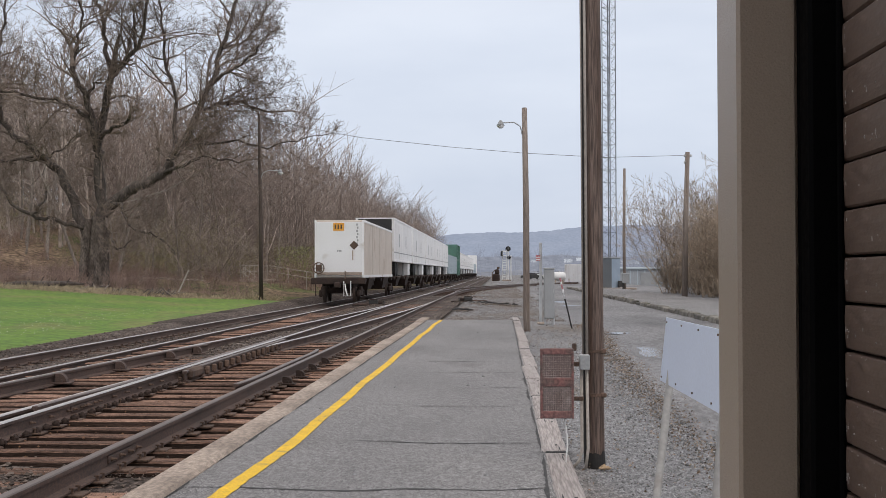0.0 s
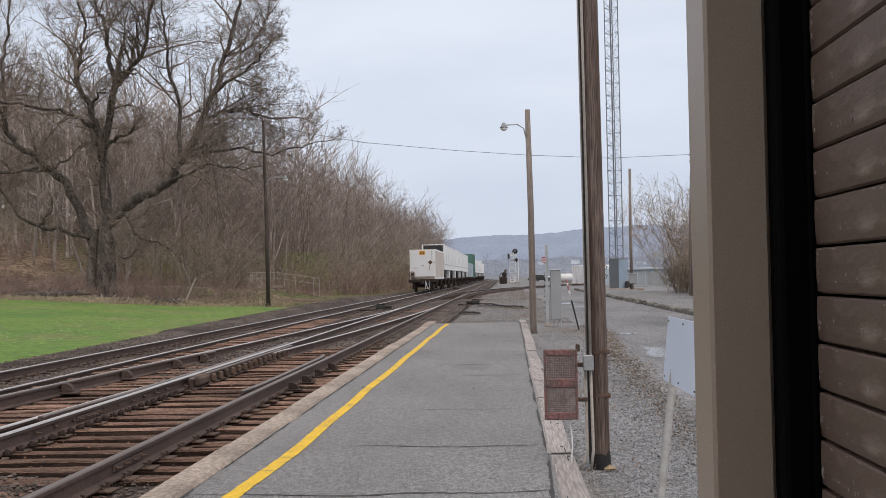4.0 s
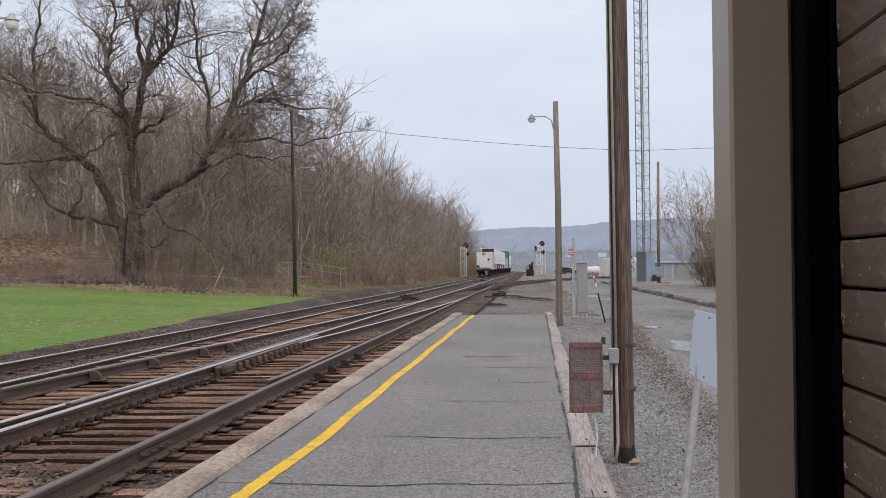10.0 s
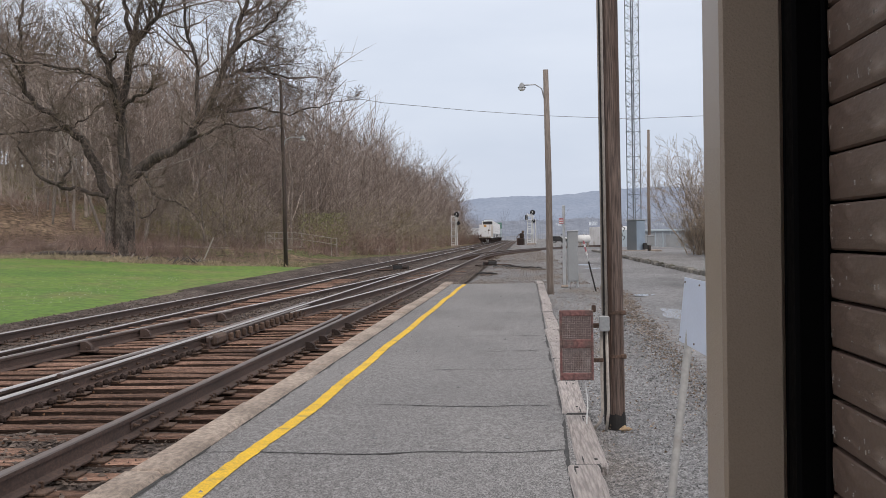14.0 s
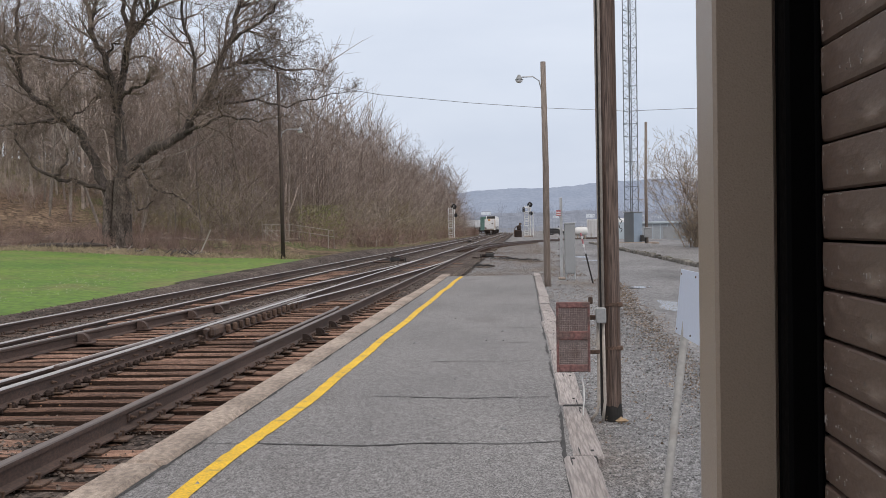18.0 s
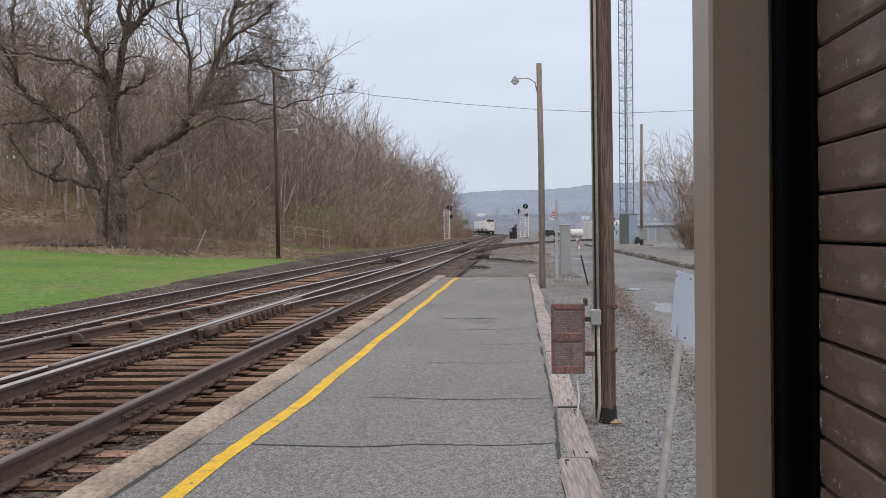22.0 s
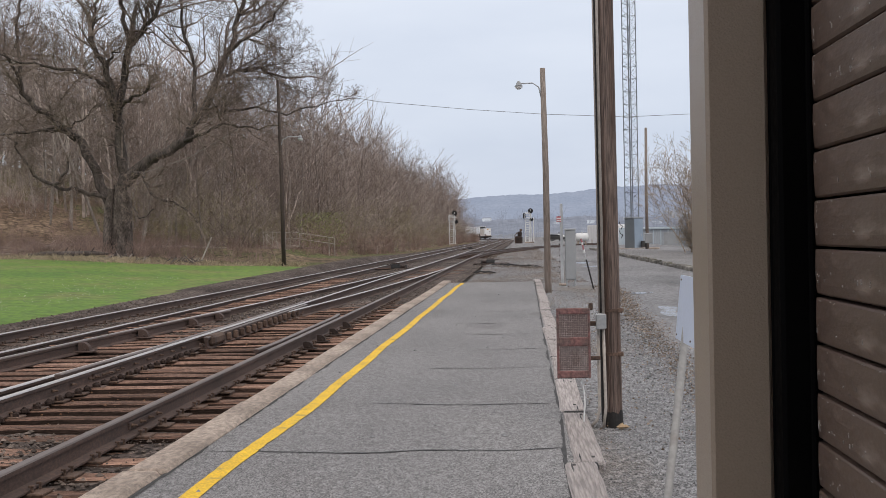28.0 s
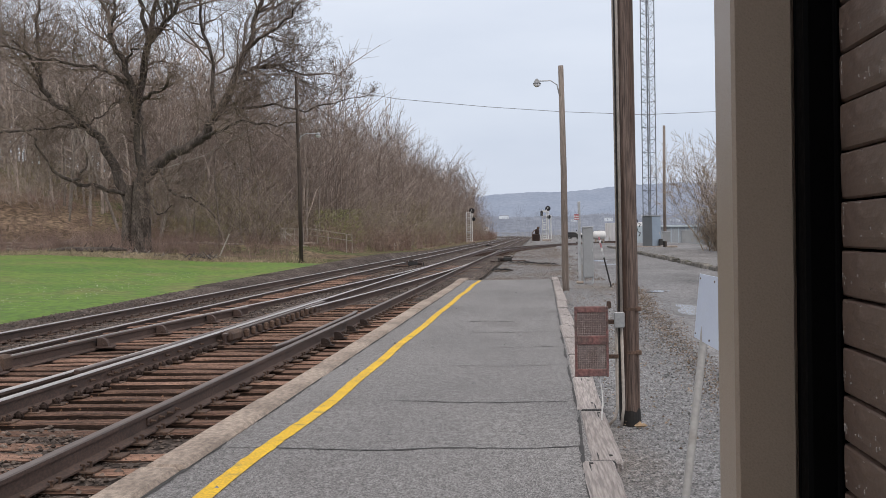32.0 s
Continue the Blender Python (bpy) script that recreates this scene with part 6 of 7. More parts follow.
for dz in (-0.045, 0.02):
    part("plate_stripe", Geo().rbox((1.09, 34.492, 1.84 + dz), (0.12, 0.01, 0.02), 0.002), WHITE, gpost)
stake = thing("marker_stake", "leaning marker stake, black below, red and white above", "marker")
sa, sb = Vector((1.91, 32.1, -0.1)), Vector((1.59, 32.1, 1.28))
for f0, f1, mt in ((0, 0.6, TAR), (0.6, 0.72, GALV), (0.72, 0.79, WHITE), (0.79, 0.88, FADED_RED), (0.88, 0.93, WHITE), (0.93, 1.0, FADED_RED)):
    part("section", Geo().cyl(sa.lerp(sb, f0), sa.lerp(sb, f1), 0.024 if f0 > 0.7 else 0.012 if f0 > 0.5 else 0.021, 8), mt, stake)

# things in the yard beyond
tank = thing("propane_tank", "white horizontal propane tank on stands", "tank")
part("shell", Geo().tube([(6.55, 148, 0.95), (6.62, 148, 0.95), (6.8, 148, 0.95), (8.0, 148, 0.95), (8.18, 148, 0.95), (8.25, 148, 0.95)], [0.1, 0.38, 0.52, 0.52, 0.38, 0.1], 16), WHITE, tank, smooth=True)
for sx in (6.95, 7.85):
    part("stand", Geo().rbox((sx, 148, 0.2), (0.15, 0.7, 0.6), 0.02), CONCRETE, tank)
part("valve_dome", Geo().cyl((7.4, 148, 1.4), (7.4, 148, 1.6), 0.14, 10), GALV, tank)


def parked_car(x, y, rz, paint, label):
    car = thing("parked_car", label, "car", pose(x, y, -0.1, 0, 0, rz))
    prof = [(-2.2, 0.35), (-2.25, 0.75), (-1.9, 0.92), (-1.2, 0.98), (-0.7, 1.42), (0.75, 1.45), (1.4, 1.0), (2.1, 0.88), (2.25, 0.6), (2.2, 0.35)]
    n = len(prof)
    v = [(sx * (0.86 if z < 1.1 else 0.7), yy, z) for sx in (-1, 1) for yy, z in prof]
    part("body", Geo().add(v, [tuple(range(n)), tuple(range(n, 2 * n))[::-1]] + [(i, n + i, n + (i + 1) % n, (i + 1) % n) for i in range(n)]), paint, car)
    part("side_glass", Geo().rbox((0, 0, 1.2), (1.6, 1.7, 0.28), 0.05), GLASS_DARK, car)
    for sx in (-0.8, 0.8):
        for sy in (-1.4, 1.4):
            w = part("wheel", Geo().tube([(sx - 0.11, sy, 0.32), (sx - 0.09, sy, 0.32), (sx + 0.09, sy, 0.32), (sx + 0.11, sy, 0.32)], [0.25, 0.32, 0.32, 0.25], 14), TYRE, car)
            part("rim", Geo().cyl((sx - 0.12, sy, 0.32), (sx + 0.12, sy, 0.32), 0.17, 10), GALV, w)


parked_car(8.2, 262, 80, WHITE, "small white car parked in the yard")
parked_car(7.0, 255, 95, TRAIN_DARK, "dark car parked beside the yard tracks")


def shed(x, y, w, d, h, wall, roof, label, name="shed", category="shed", rz=0, gable=True, wins=3, pane=GLASS_DARK):
    s = thing(name, label, category, pose(x, y, -0.3, 0, 0, rz))
    part("wall", Geo().rbox((0, 0, h / 2), (w, d, h), 0.03), wall, s)
    r = h * 0.35 if gable else 0.25
    part("roof", Geo().add([(-w / 2 - 0.3, -d / 2 - 0.3, h), (w / 2 + 0.3, -d / 2 - 0.3, h), (w / 2 + 0.3, d / 2 + 0.3, h), (-w / 2 - 0.3, d / 2 + 0.3, h), (-w / 2 - 0.3, 0, h + r), (w / 2 + 0.3, 0, h + r)], [(0, 1, 5, 4), (2, 3, 4, 5), (1, 2, 5), (3, 0, 4), (3, 2, 1, 0)]), roof, s)
    for k in range(wins):
        part("window", Geo().rbox((-w / 2 + w * (k + 0.5) / wins, -d / 2 - 0.02, h * 0.55), (w / wins * 0.4, 0.08, h * 0.3), 0.01), pane, s)
    part("door", Geo().rbox((w * 0.28, -d / 2 - 0.03, h * 0.3), (1.0, 0.08, h * 0.58), 0.01), pane, s)
    return s


# wall grey made paler and bluer, so its colour carries the distance haze
YARD_WALL = mat("hazy_yard_metal_wall", (0.36, 0.385, 0.41), (0.3, 0.325, 0.35), 0.4, 10, 0.8, 0.1, speck=0.15)
storage = thing("storage_container", "white corrugated storage container in the yard", "container", pose(11.5, 158, -0.15, 0, 0, 20))
part("body", Geo().rbox((0, 0, 1.35), (2.4, 9, 2.6), 0.03), TRAIN_WHITE, storage)
for k in range(18):
    for sx in (-1, 1):
        part("rib", Geo().rbox((sx * 1.21, -4.2 + 0.49 * k, 1.35), (0.03, 0.2, 2.3), 0.01), TRAIN_WHITE, storage)
part("door", Geo().rbox((0, -4.52, 1.35), (2.2, 0.05, 2.4), 0.01), TRAIN_WHITE, storage)
box = thing("storage_container", "small weathered white equipment box", "container", pose(11.2, 140, -0.15, 0, 0, 8))
part("body", Geo().rbox((0, 0, 1.2), (2.0, 2.6, 2.5), 0.04), TRAIN_WHITE, box)
part("door", Geo().rbox((0.2, -1.32, 1.1), (0.9, 0.05, 2.0), 0.01), TRAIN_GREY, box)
wh = thing("warehouse", "long low pale blue-grey metal warehouse with a white eave", "warehouse", pose(24, 172, -0.6, 0, 0, -3))
part("wall", Geo().rbox((0, 0, 1.2), (24, 10, 2.5), 0.03), YARD_WALL, wh)
part("roof", Geo().rbox((0, 0, 2.55), (24.6, 10.6, 0.3), 0.05), TRAIN_GREY, wh, "pale flat roof edge")
seam_me = Geo().rbox((0, 0, 0), (0.14, 0.06, 2.3), 0.01).mesh("wall_seam", TRAIN_GREY)
for k in range(24):
    part("wall_seam", seam_me, TRAIN_GREY, wh).location = (-11.6 + k, -5.02, 1.2)
for x in (-8.2, -3.1, 4.2):
    part("dock_door", Geo().rbox((x, -5.04, 1.0), (2.2, 0.08, 1.9), 0.02), STEEL_GREY, wh)

# yard rails lying about and machinery between the tracks
def switch_machine(x, y, z, rz, label):
    s = thing("switch_machine", label, "switch machine", pose(x, y, z, 0, 0, rz) @ Matrix.Scale(0.62, 4))
    for dy in (-0.35, 0.35):
        part("base_timber", Geo().rbox((0.2, dy, 0.05), (3.0, 0.2, 0.1), 0.02), CAR_IRON, s)
    part("case", Geo().rbox((0.15, 0, 0.26), (0.7, 0.5, 0.3), 0.05), TRAIN_DARK, s, "black iron machine case")
    part("motor", Geo().cyl((-0.55, 0.05, 0.22), (-0.2, 0.05, 0.22), 0.12, 10), CAR_IRON, s)
    for lx, lz in ((-0.62, 0.36), (-0.1, 0.48), (0.46, 0.44)):
        part("lug", Geo().rbox((lx, -0.12, lz / 2), (0.09, 0.14, lz), 0.02), TRAIN_DARK, s)
    part("cover", Geo().rbox((0.15, 0.05, 0.47), (0.6, 0.42, 0.06), 0.025), CAR_IRON, s)
    part("lever", Geo().tube([(0.5, -0.2, 0.36), (0.62, -0.25, 0.44), (0.85, -0.25, 0.4)], 0.03, 6), CAR_IRON, s)
    part("throw_rod", Geo().cyl((0.5, 0.1, 0.12), (1.7, 0.1, 0.1), 0.035, 8), RUST, s)


switch_machine(-5.75, 56, -0.1, 180, "dark iron switch machine between the tracks")
switch_machine(-1.7, 63, -0.1, 0, "dark iron switch machine on long timbers beside the track")
switch_machine(-5.8, 140, -0.2, 180, "small dark switch machine beside the far track")
switch_machine(-1.3, 112, -0.2, 0, "low rusty switch machine near the siding")
rng = random.Random(71)
for i in range(11):
    x, y = ((-0.6, 57), (-0.2, 56.5), (0.1, 55), (0.35, 54.2), (-0.9, 58), (-1.3, 58), (-1.6, 47), (-1.2, 46), (0.7, 53.5), (-1.5, 46.4), (-0.4, 55.8))[i]
    d = thing("scrap_timber", "broken dark wood scrap lying on the gravel", "timber", pose(x, y, -0.03, 0, 0, rng.uniform(-35, 35)), "scrap timbers")
    ln = rng.uniform(0.25, 0.7)
    part("piece", Geo().tube([(-ln / 2, 0, 0.03), (-ln * 0.1, rng.gauss(0, 0.05), 0.05 + rng.uniform(0, 0.05)), (ln / 2, rng.gauss(0, 0.08), 0.03)], [0.02, 0.035, 0.012], 5), TRAIN_DARK, d)
    part("split_end", Geo().tube([(ln * 0.1, 0, 0.05), (ln * 0.6, rng.gauss(0, 0.15), rng.uniform(0.02, 0.06))], [0.02, 0.008], 4), CAR_IRON, d)


g = Geo()
for i in range(420):
    t = rng.random()
    g.stone((-1.3 + 2.3 * t + rng.gauss(0, 0.25), 58.5 - 6 * t + rng.gauss(0, 1.2) * (1.2 - t), -0.045), rng.uniform(0.012, 0.045), rng)
for i in range(90):
    g.stone((rng.gauss(-1.4, 0.15), rng.gauss(46.5, 0.5), -0.03), rng.uniform(0.02, 0.06), rng)
solid("asphalt_rubble", g, BSTONE, "dark brown crumbled rubble on the gravel", "rubble", kind="stuff")

# braces against the guard rails and bolts along the frog
brace = Geo()
arc = [(0.0, 0.0), (0.0, 0.15)] + [(0.05 + 0.13 * math.sin(a), 0.02 + 0.135 * math.cos(a)) for a in steps(0, 1.75, 0.25)] + [(0.17, 0.0)]
na = len(arc)
brace.add([(x, yy, z) for yy in (-0.035, 0.035) for x, z in arc], [tuple(range(na)), tuple(range(na, 2 * na))[::-1]] + [(i, na + i, na + (i + 1) % na, (i + 1) % na) for i in range(na)])
brace.cyl((0.1, -0.06, 0.05), (0.1, 0.06, 0.05), 0.022, 8)
brace.rbox((0.09, 0, 0.012), (0.3, 0.16, 0.024), 0.006)
brace.v = [(x * 1.5, y * 1.6, z * 1.1) for x, y, z in brace.v]
brace_mesh = brace.mesh("rail_brace", RAIL_WEB)
dark_brace = brace.mesh("rail_brace", CAR_IRON)
for y in (16.6, 17.7, 18.9, 20.3):
    b = part("rail_brace", dark_brace, CAR_IRON, near_track, "arched iron rail brace")
    b.location, b.scale = (NEAR_X + HALF + 0.06, y, NEAR_TOP + 0.01), (0.5, 0.6, 0.64)
for y in (13.4, 16.6, 18.9, 21.3, 22.8):
    b = part("rail_brace", brace_mesh, RUST, crossover, "arched iron rail brace")
    b.location, b.scale = (NEAR_X - HALF - cross_u(y) + 0.16, y, NEAR_TOP + 0.01), (0.6, 0.9, 0.85)
part("guard_block", Geo().rbox((NEAR_X - HALF - cross_u(13.6) + 0.17, 13.75, NEAR_Z - 0.09), (0.15, 0.3, 0.2), 0.05), RUST, crossover, "bulky iron guard-rail end block")
part("guard_block", Geo().rbox((NEAR_X - HALF - cross_u(13.2) + 0.2, 13.3, NEAR_Z - 0.075), (0.2, 0.22, 0.17), 0.06), RUST, crossover)
part("frog_casting", Geo().rbox((NEAR_X - HALF + 0.14, 17.3, NEAR_Z - 0.075), (0.16, 0.7, 0.15), 0.05), RUST, crossover, "bulky worn frog casting")
nut = Geo().rbox((0, 0, 0), (0.05, 0.05, 0.05), 0.012)
nut.cyl((0.02, 0, 0), (0.075, 0, 0), 0.016, 8)
nut.v = [(x * 0.6, y * 0.6, z * 0.6) for x, y, z in nut.v]
nut_me = nut.mesh("bolt", RUST)
for y in steps(11.5, 25.5, 0.5):
    b = part("bolt", nut_me, RUST, crossover)
    b.location = (NEAR_X - HALF + (0.03 if y < 16.5 else 0.14), y, NEAR_Z - 0.085)
for y in steps(17.6, 24.5, 0.42):
    part("spacer_block", Geo().rbox((NEAR_X - HALF + 0.17, y, NEAR_Z - 0.1), (0.07, 0.09, 0.12), 0.02), RUST, crossover)
for y0, xs in ((9.6, HALF), (13.0, -HALF)):
    part("joint_bar", Geo().rbox((NEAR_X + xs + 0.012, y0, NEAR_Z - 0.088), (0.03, 0.75, 0.06), 0.01), RAIL_WEB, near_track)
    for k in range(4):
        part("joint_bolt", nut_me, RUST, near_track).location = (NEAR_X + xs + 0.03, y0 - 0.33 + 0.22 * k, NEAR_Z - 0.085)

# ---- signals ----
def signal(x, y, base, right, label):
    s = thing("railway_signal", label, "railway signal", pose(x, y, base))
    part("mast", Geo().cyl((0.35, 0, 0), (0.35, 0, 6.0), 0.1, 10), WHITE, s)
    for sx in (-0.6, 0.1):
        part("ladder_rail", Geo().cyl((sx, -0.15, 0.2), (sx, -0.15, 5.6), 0.06, 6), WHITE, s)
    for z in steps(0.4, 5.4, 0.42):
        part("rung", Geo().cyl((-0.6, -0.15, z), (0.1, -0.15, z), 0.045, 6), WHITE, s)
    for z in (1.9, 4.3):
        p = part("service_platform", Geo().rbox((-0.1, -0.1, z), (1.3, 0.6, 0.08), 0.01), GALV, s)
        part("guard_hoop", Geo().tube([(-0.7, -0.35, z), (-0.7, -0.35, z + 0.9), (0.5, -0.35, z + 0.9), (0.5, -0.35, z)], 0.03, 6), WHITE, p)
    for z, off, r in ((5.75, 0.35, 0.47), (4.25, 0.62 if not right else 0.5, 0.34)):
        h = part("signal_head", Geo().tube([(off, 0.06, z), (off, 0.02, z), (off, -0.05, z), (off, -0.08, z)], [r * 0.9, r, r, r * 0.93], 20), SIGNAL_BLACK, s, "round black signal target")
        part("back_case", Geo().rbox((off, 0.2, z), (r, 0.3, r * 1.1), 0.08), STEEL_GREY, h)
        for a in (0.5, 2.6, 4.7):
            lx, lz = off + 0.5 * r * math.cos(a), z + 0.5 * r * math.sin(a)
            part("hood", Geo().tube([(lx, -0.08, lz), (lx, -0.42, lz)], 0.26 * r, 10), SIGNAL_BLACK, h)
    part("bracket", Geo().rbox((0.3, -0.02, 5.0), (0.8, 0.1, 0.1), 0.02), WHITE, s)
    if right:
        part("signal_head", Geo().rbox((-0.75, -0.1, 4.9), (0.45, 0.25, 0.9), 0.08), SIGNAL_BLACK, s, "black side signal head")
        part("bracket", Geo().rbox((-0.3, -0.1, 5.25), (1.5, 0.12, 0.12), 0.02), WHITE, s)
        part("mast", Geo().cyl((0.85, 0.1, 0), (0.85, 0.1, 4.6), 0.08, 8), WHITE, s)
    part("foundation", Geo().rbox((0.1, 0, 0.1), (1.6, 1.0, 0.4), 0.05), CONCRETE, s)


signal(-12.05, 214, -0.3, False, "white lattice signal mast with black heads beside the brush")
signal(1.4, 214, -0.15, True, "white bracket signal mast with black heads between the tracks")
case = thing("relay_case", "dark rusty stack of relay cases beside the signal", "equipment case", pose(-0.4, 208, -0.2))
part("case", Geo().rbox((0, 0, 0.7), (1.3, 0.9, 1.4), 0.2), CAR_IRON, case)
part("case", Geo().rbox((0.2, 0, 1.75), (0.8, 0.8, 0.9), 0.2), CAR_IRON, case)
part("pipe", Geo().tube([(-0.6, -0.4, 0), (-0.65, -0.4, 1.5), (-0.2, -0.4, 2.0)], 0.07, 6), RUST, case)
part("cap", Geo().rbox((0.4, 0, 2.4), (0.45, 0.5, 0.4), 0.06), RUST, case)

# ---- steps with handrails at the edge of the woods ----
stairs = thing("handrail_stairs", "old footpath steps with pale pipe handrails at the brush", "handrail")
def pipe_rail(pts, posts):
    for dz in (0, -0.42):
        part("rail", Geo().tube([(x, y, z + dz) for x, y, z in pts], 0.022, 6), CONDUIT, stairs)
    for x, y, z, h in posts:
        part("post", Geo().cyl((x, y, z - h), (x, y, z), 0.022, 6), CONDUIT, stairs)
pipe_rail([(-18.3, 85, 1.98), (-16.4, 85, 1.92)], [(-18.3 + 0.32 * k, 85, 1.98, 1.0) for k in range(7)])
pipe_rail([(-17.9, 84, 1.85), (-16.2, 82.5, 0.75), (-15.9, 82.3, 0.75)], [(-17.9, 84, 1.85, 1.2), (-16.9, 83.1, 1.2, 1.1), (-16.2, 82.5, 0.75, 0.9), (-15.9, 82.3, 0.75, 0.9)])
pipe_rail([(-16.3, 85, 1.95), (-15.0, 85, 1.75), (-13.2, 85, 1.45)], [(-15.7, 85, 1.87, 1.0), (-14.9, 85, 1.75, 1.0), (-13.6, 85, 1.5, 1.3), (-13.2, 85, 1.45, 1.3)])
part("landing", Geo().rbox((-17.2, 85.6, 0.9), (2.4, 1.2, 0.16), 0.02), CONCRETE, stairs)
for k in range(6):
    part("step", Geo().rbox((-17.5 + 0.3 * k, 84.1 - 0.28 * k, 0.75 - 0.18 * k), (1.0, 0.34, 0.2), 0.02), CONCRETE, stairs)
stick = thing("guy_guard", "pale leaning guy-wire guard stuck in the grass edge", "marker")
part("sleeve", Geo().tube([(-16.78, 62, ground_z(-16.78, 62) - 0.1), (-16.09, 62, 1.61)], 0.038, 8), CONDUIT, stick)
post = thing("marker_post", "short white marker post in the brush", "marker")
part("shaft", Geo().rbox((-14.15, 118, ground_z(-14.15, 118) + 0.35), (0.12, 0.12, 1.0), 0.02), WHITE, post)
fence = thing("walkway_fence", "dark pipe fence beside the raised walkway", "fence")
for k in range(4):
    part("post", Geo().cyl((9.75, 52 - 1.3 * k, 0.0), (9.75, 52 - 1.3 * k, 1.25), 0.045, 8), TAR, fence)
for z in (0.7, 1.2):
    part("rail", Geo().cyl((9.75, 52, z), (9.75, 48, z), 0.035, 6), TAR, fence)
part("tall_post", Geo().cyl((9.7, 51.6, 0), (9.7, 51.6, 2.9), 0.05, 8), TAR, fence)

# ---- thicket beyond the walkway ----
TANSTEM = mat("tan_thicket_stem", (0.26, 0.202, 0.15), (0.38, 0.305, 0.23), 0.1, 2, 0.95, 0, vary=0.4, island=True)
rng = random.Random(81)
def branchy(seed, stems, h):
    r2, g = random.Random(seed), Geo()
    for j in range(stems):
        a = r2.uniform(0, 6.28)
        grow(g, r2, (r2.gauss(0, 0.35), r2.gauss(0, 0.35), -0.1), Vector((0.32 * math.cos(a), 0.32 * math.sin(a), 1)).normalized(), h * r2.uniform(0.6, 1.0), 0.04, 1, 4, thin=0.007, wild=0.17, lift=0.34)
    return g


tall = [branchy(400 + k, 15, 5.9) for k in range(3)]
tall_me = [g.mesh("stem_clump", TANSTEM) for g in tall]
for k, (x, y, s) in enumerate(((11.5, 78, 1.12), (12.2, 73, 0.95), (11.8, 66, 0.8), (13.2, 60, 1.0), (13.6, 68, 1.05), (15.4, 63, 1.1), (12.9, 54, 0.8), (16.5, 58, 1.0), (15.2, 75, 1.0), (18, 66, 1.05))):
    b = thing("bare_shrub", "tall leafless many-stemmed shrub behind the walkway", "shrub", pose(x, y, -0.2, 0, 0, 71 * k) @ Matrix.Scale(s, 4), "shrubs beyond the walkway")
    part("stem_clump", tall_me[k % 3], TANSTEM, b)
low = [branchy(420 + k, 4, 2.6) for k in range(3)]
scattered("thicket", "dense tan leafless thicket beyond the walkway", low, TANSTEM, [(11.0 + abs(rng.gauss(0, 3.0)) + max(0, (y - 60)) * 0.02, y, -0.2, rng.uniform(0.55, 1.15)) for y in [rng.uniform(44, 84) for _ in range(80)]], rng, "thicket")

arm = thing("fallen_limb", "pale barkless limb leaning in the shrub behind the walkway", "branch")
part("stem", Geo().tube([(10.9, 77, 4.0), (11.5, 77, 5.2)], [0.06, 0.04], 6), WHITE, arm)

# ---- far woods, town and hills ----
rng = random.Random(91)
far_places = []
for i in range(260):
    y = rng.uniform(560, 850)
    x = rng.uniform(-130, 190)
    far_places.append((x, y, -0.6, rng.uniform(0.6, 1.0)))
for i in range(60):
    y = rng.uniform(175, 260)
    far_places.append((rng.uniform(24, 75), y, -2.5, rng.uniform(0.5, 0.8)))


def far_tree(seed):
    rng = random.Random(seed)
    g = Geo()
    g.tube([(0, 0, -0.5), (rng.gauss(0, 0.4), 0, 8), (rng.gauss(0, 0.8), 0, 14)], [0.16, 0.12, 0.05], 3, False)
    for k in range(26):
        a, z = rng.uniform(0, 6.28), rng.uniform(3, 12)
        r = rng.uniform(1.5, 4.2)
        g.tube([(0, 0, z), (r * 0.6 * math.cos(a), r * 0.6 * math.sin(a), z + r * 0.5), (r * math.cos(a), r * math.sin(a), z + r * 1.2)], [0.06, 0.05, 0.03], 3, False)
    return g


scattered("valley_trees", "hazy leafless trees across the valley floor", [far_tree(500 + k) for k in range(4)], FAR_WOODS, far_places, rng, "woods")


def ridge(name, dist, base, height, rough_h, label, material, wob, seed, fine=0.0, tilt=0.0):
    g = Geo()
    xs = steps(-dist * 0.9, dist * 0.9, dist / 420)
    v = []
    for x in xs:
        h = tilt * max(-14.0, min(14.0, dist * 0.05 * (x / dist - 0.02))) + height * (1 + wob * noise.noise((x / dist * 2.1, seed, 0))) + rough_h * noise.noise((x / dist * 30, seed, 2)) + fine * noise.noise((x / dist * 150, seed, 4)) + fine * 0.8 * noise.noise((x / dist * 390, seed, 7))
        v += [(x, dist - 0.12 * dist, base), (x, dist, base + h), (x, dist + 0.12 * dist, base)]
    g.add(v, [(3 * i + k, 3 * i + 3 + k, 3 * i + 4 + k, 3 * i + 1 + k) for i in range(len(xs) - 1) for k in range(2)])
    return solid(name, g, material, label, "backdrop", kind="structure", smooth=False)


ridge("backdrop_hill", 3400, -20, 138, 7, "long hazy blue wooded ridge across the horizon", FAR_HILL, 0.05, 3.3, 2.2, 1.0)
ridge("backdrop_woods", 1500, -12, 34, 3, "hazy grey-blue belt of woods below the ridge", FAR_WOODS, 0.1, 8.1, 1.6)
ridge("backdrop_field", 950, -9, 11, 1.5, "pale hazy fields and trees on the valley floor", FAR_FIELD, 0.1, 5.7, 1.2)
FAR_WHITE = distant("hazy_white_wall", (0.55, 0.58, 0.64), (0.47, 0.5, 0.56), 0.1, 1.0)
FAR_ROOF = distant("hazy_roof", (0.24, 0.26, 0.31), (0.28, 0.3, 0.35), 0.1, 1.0)
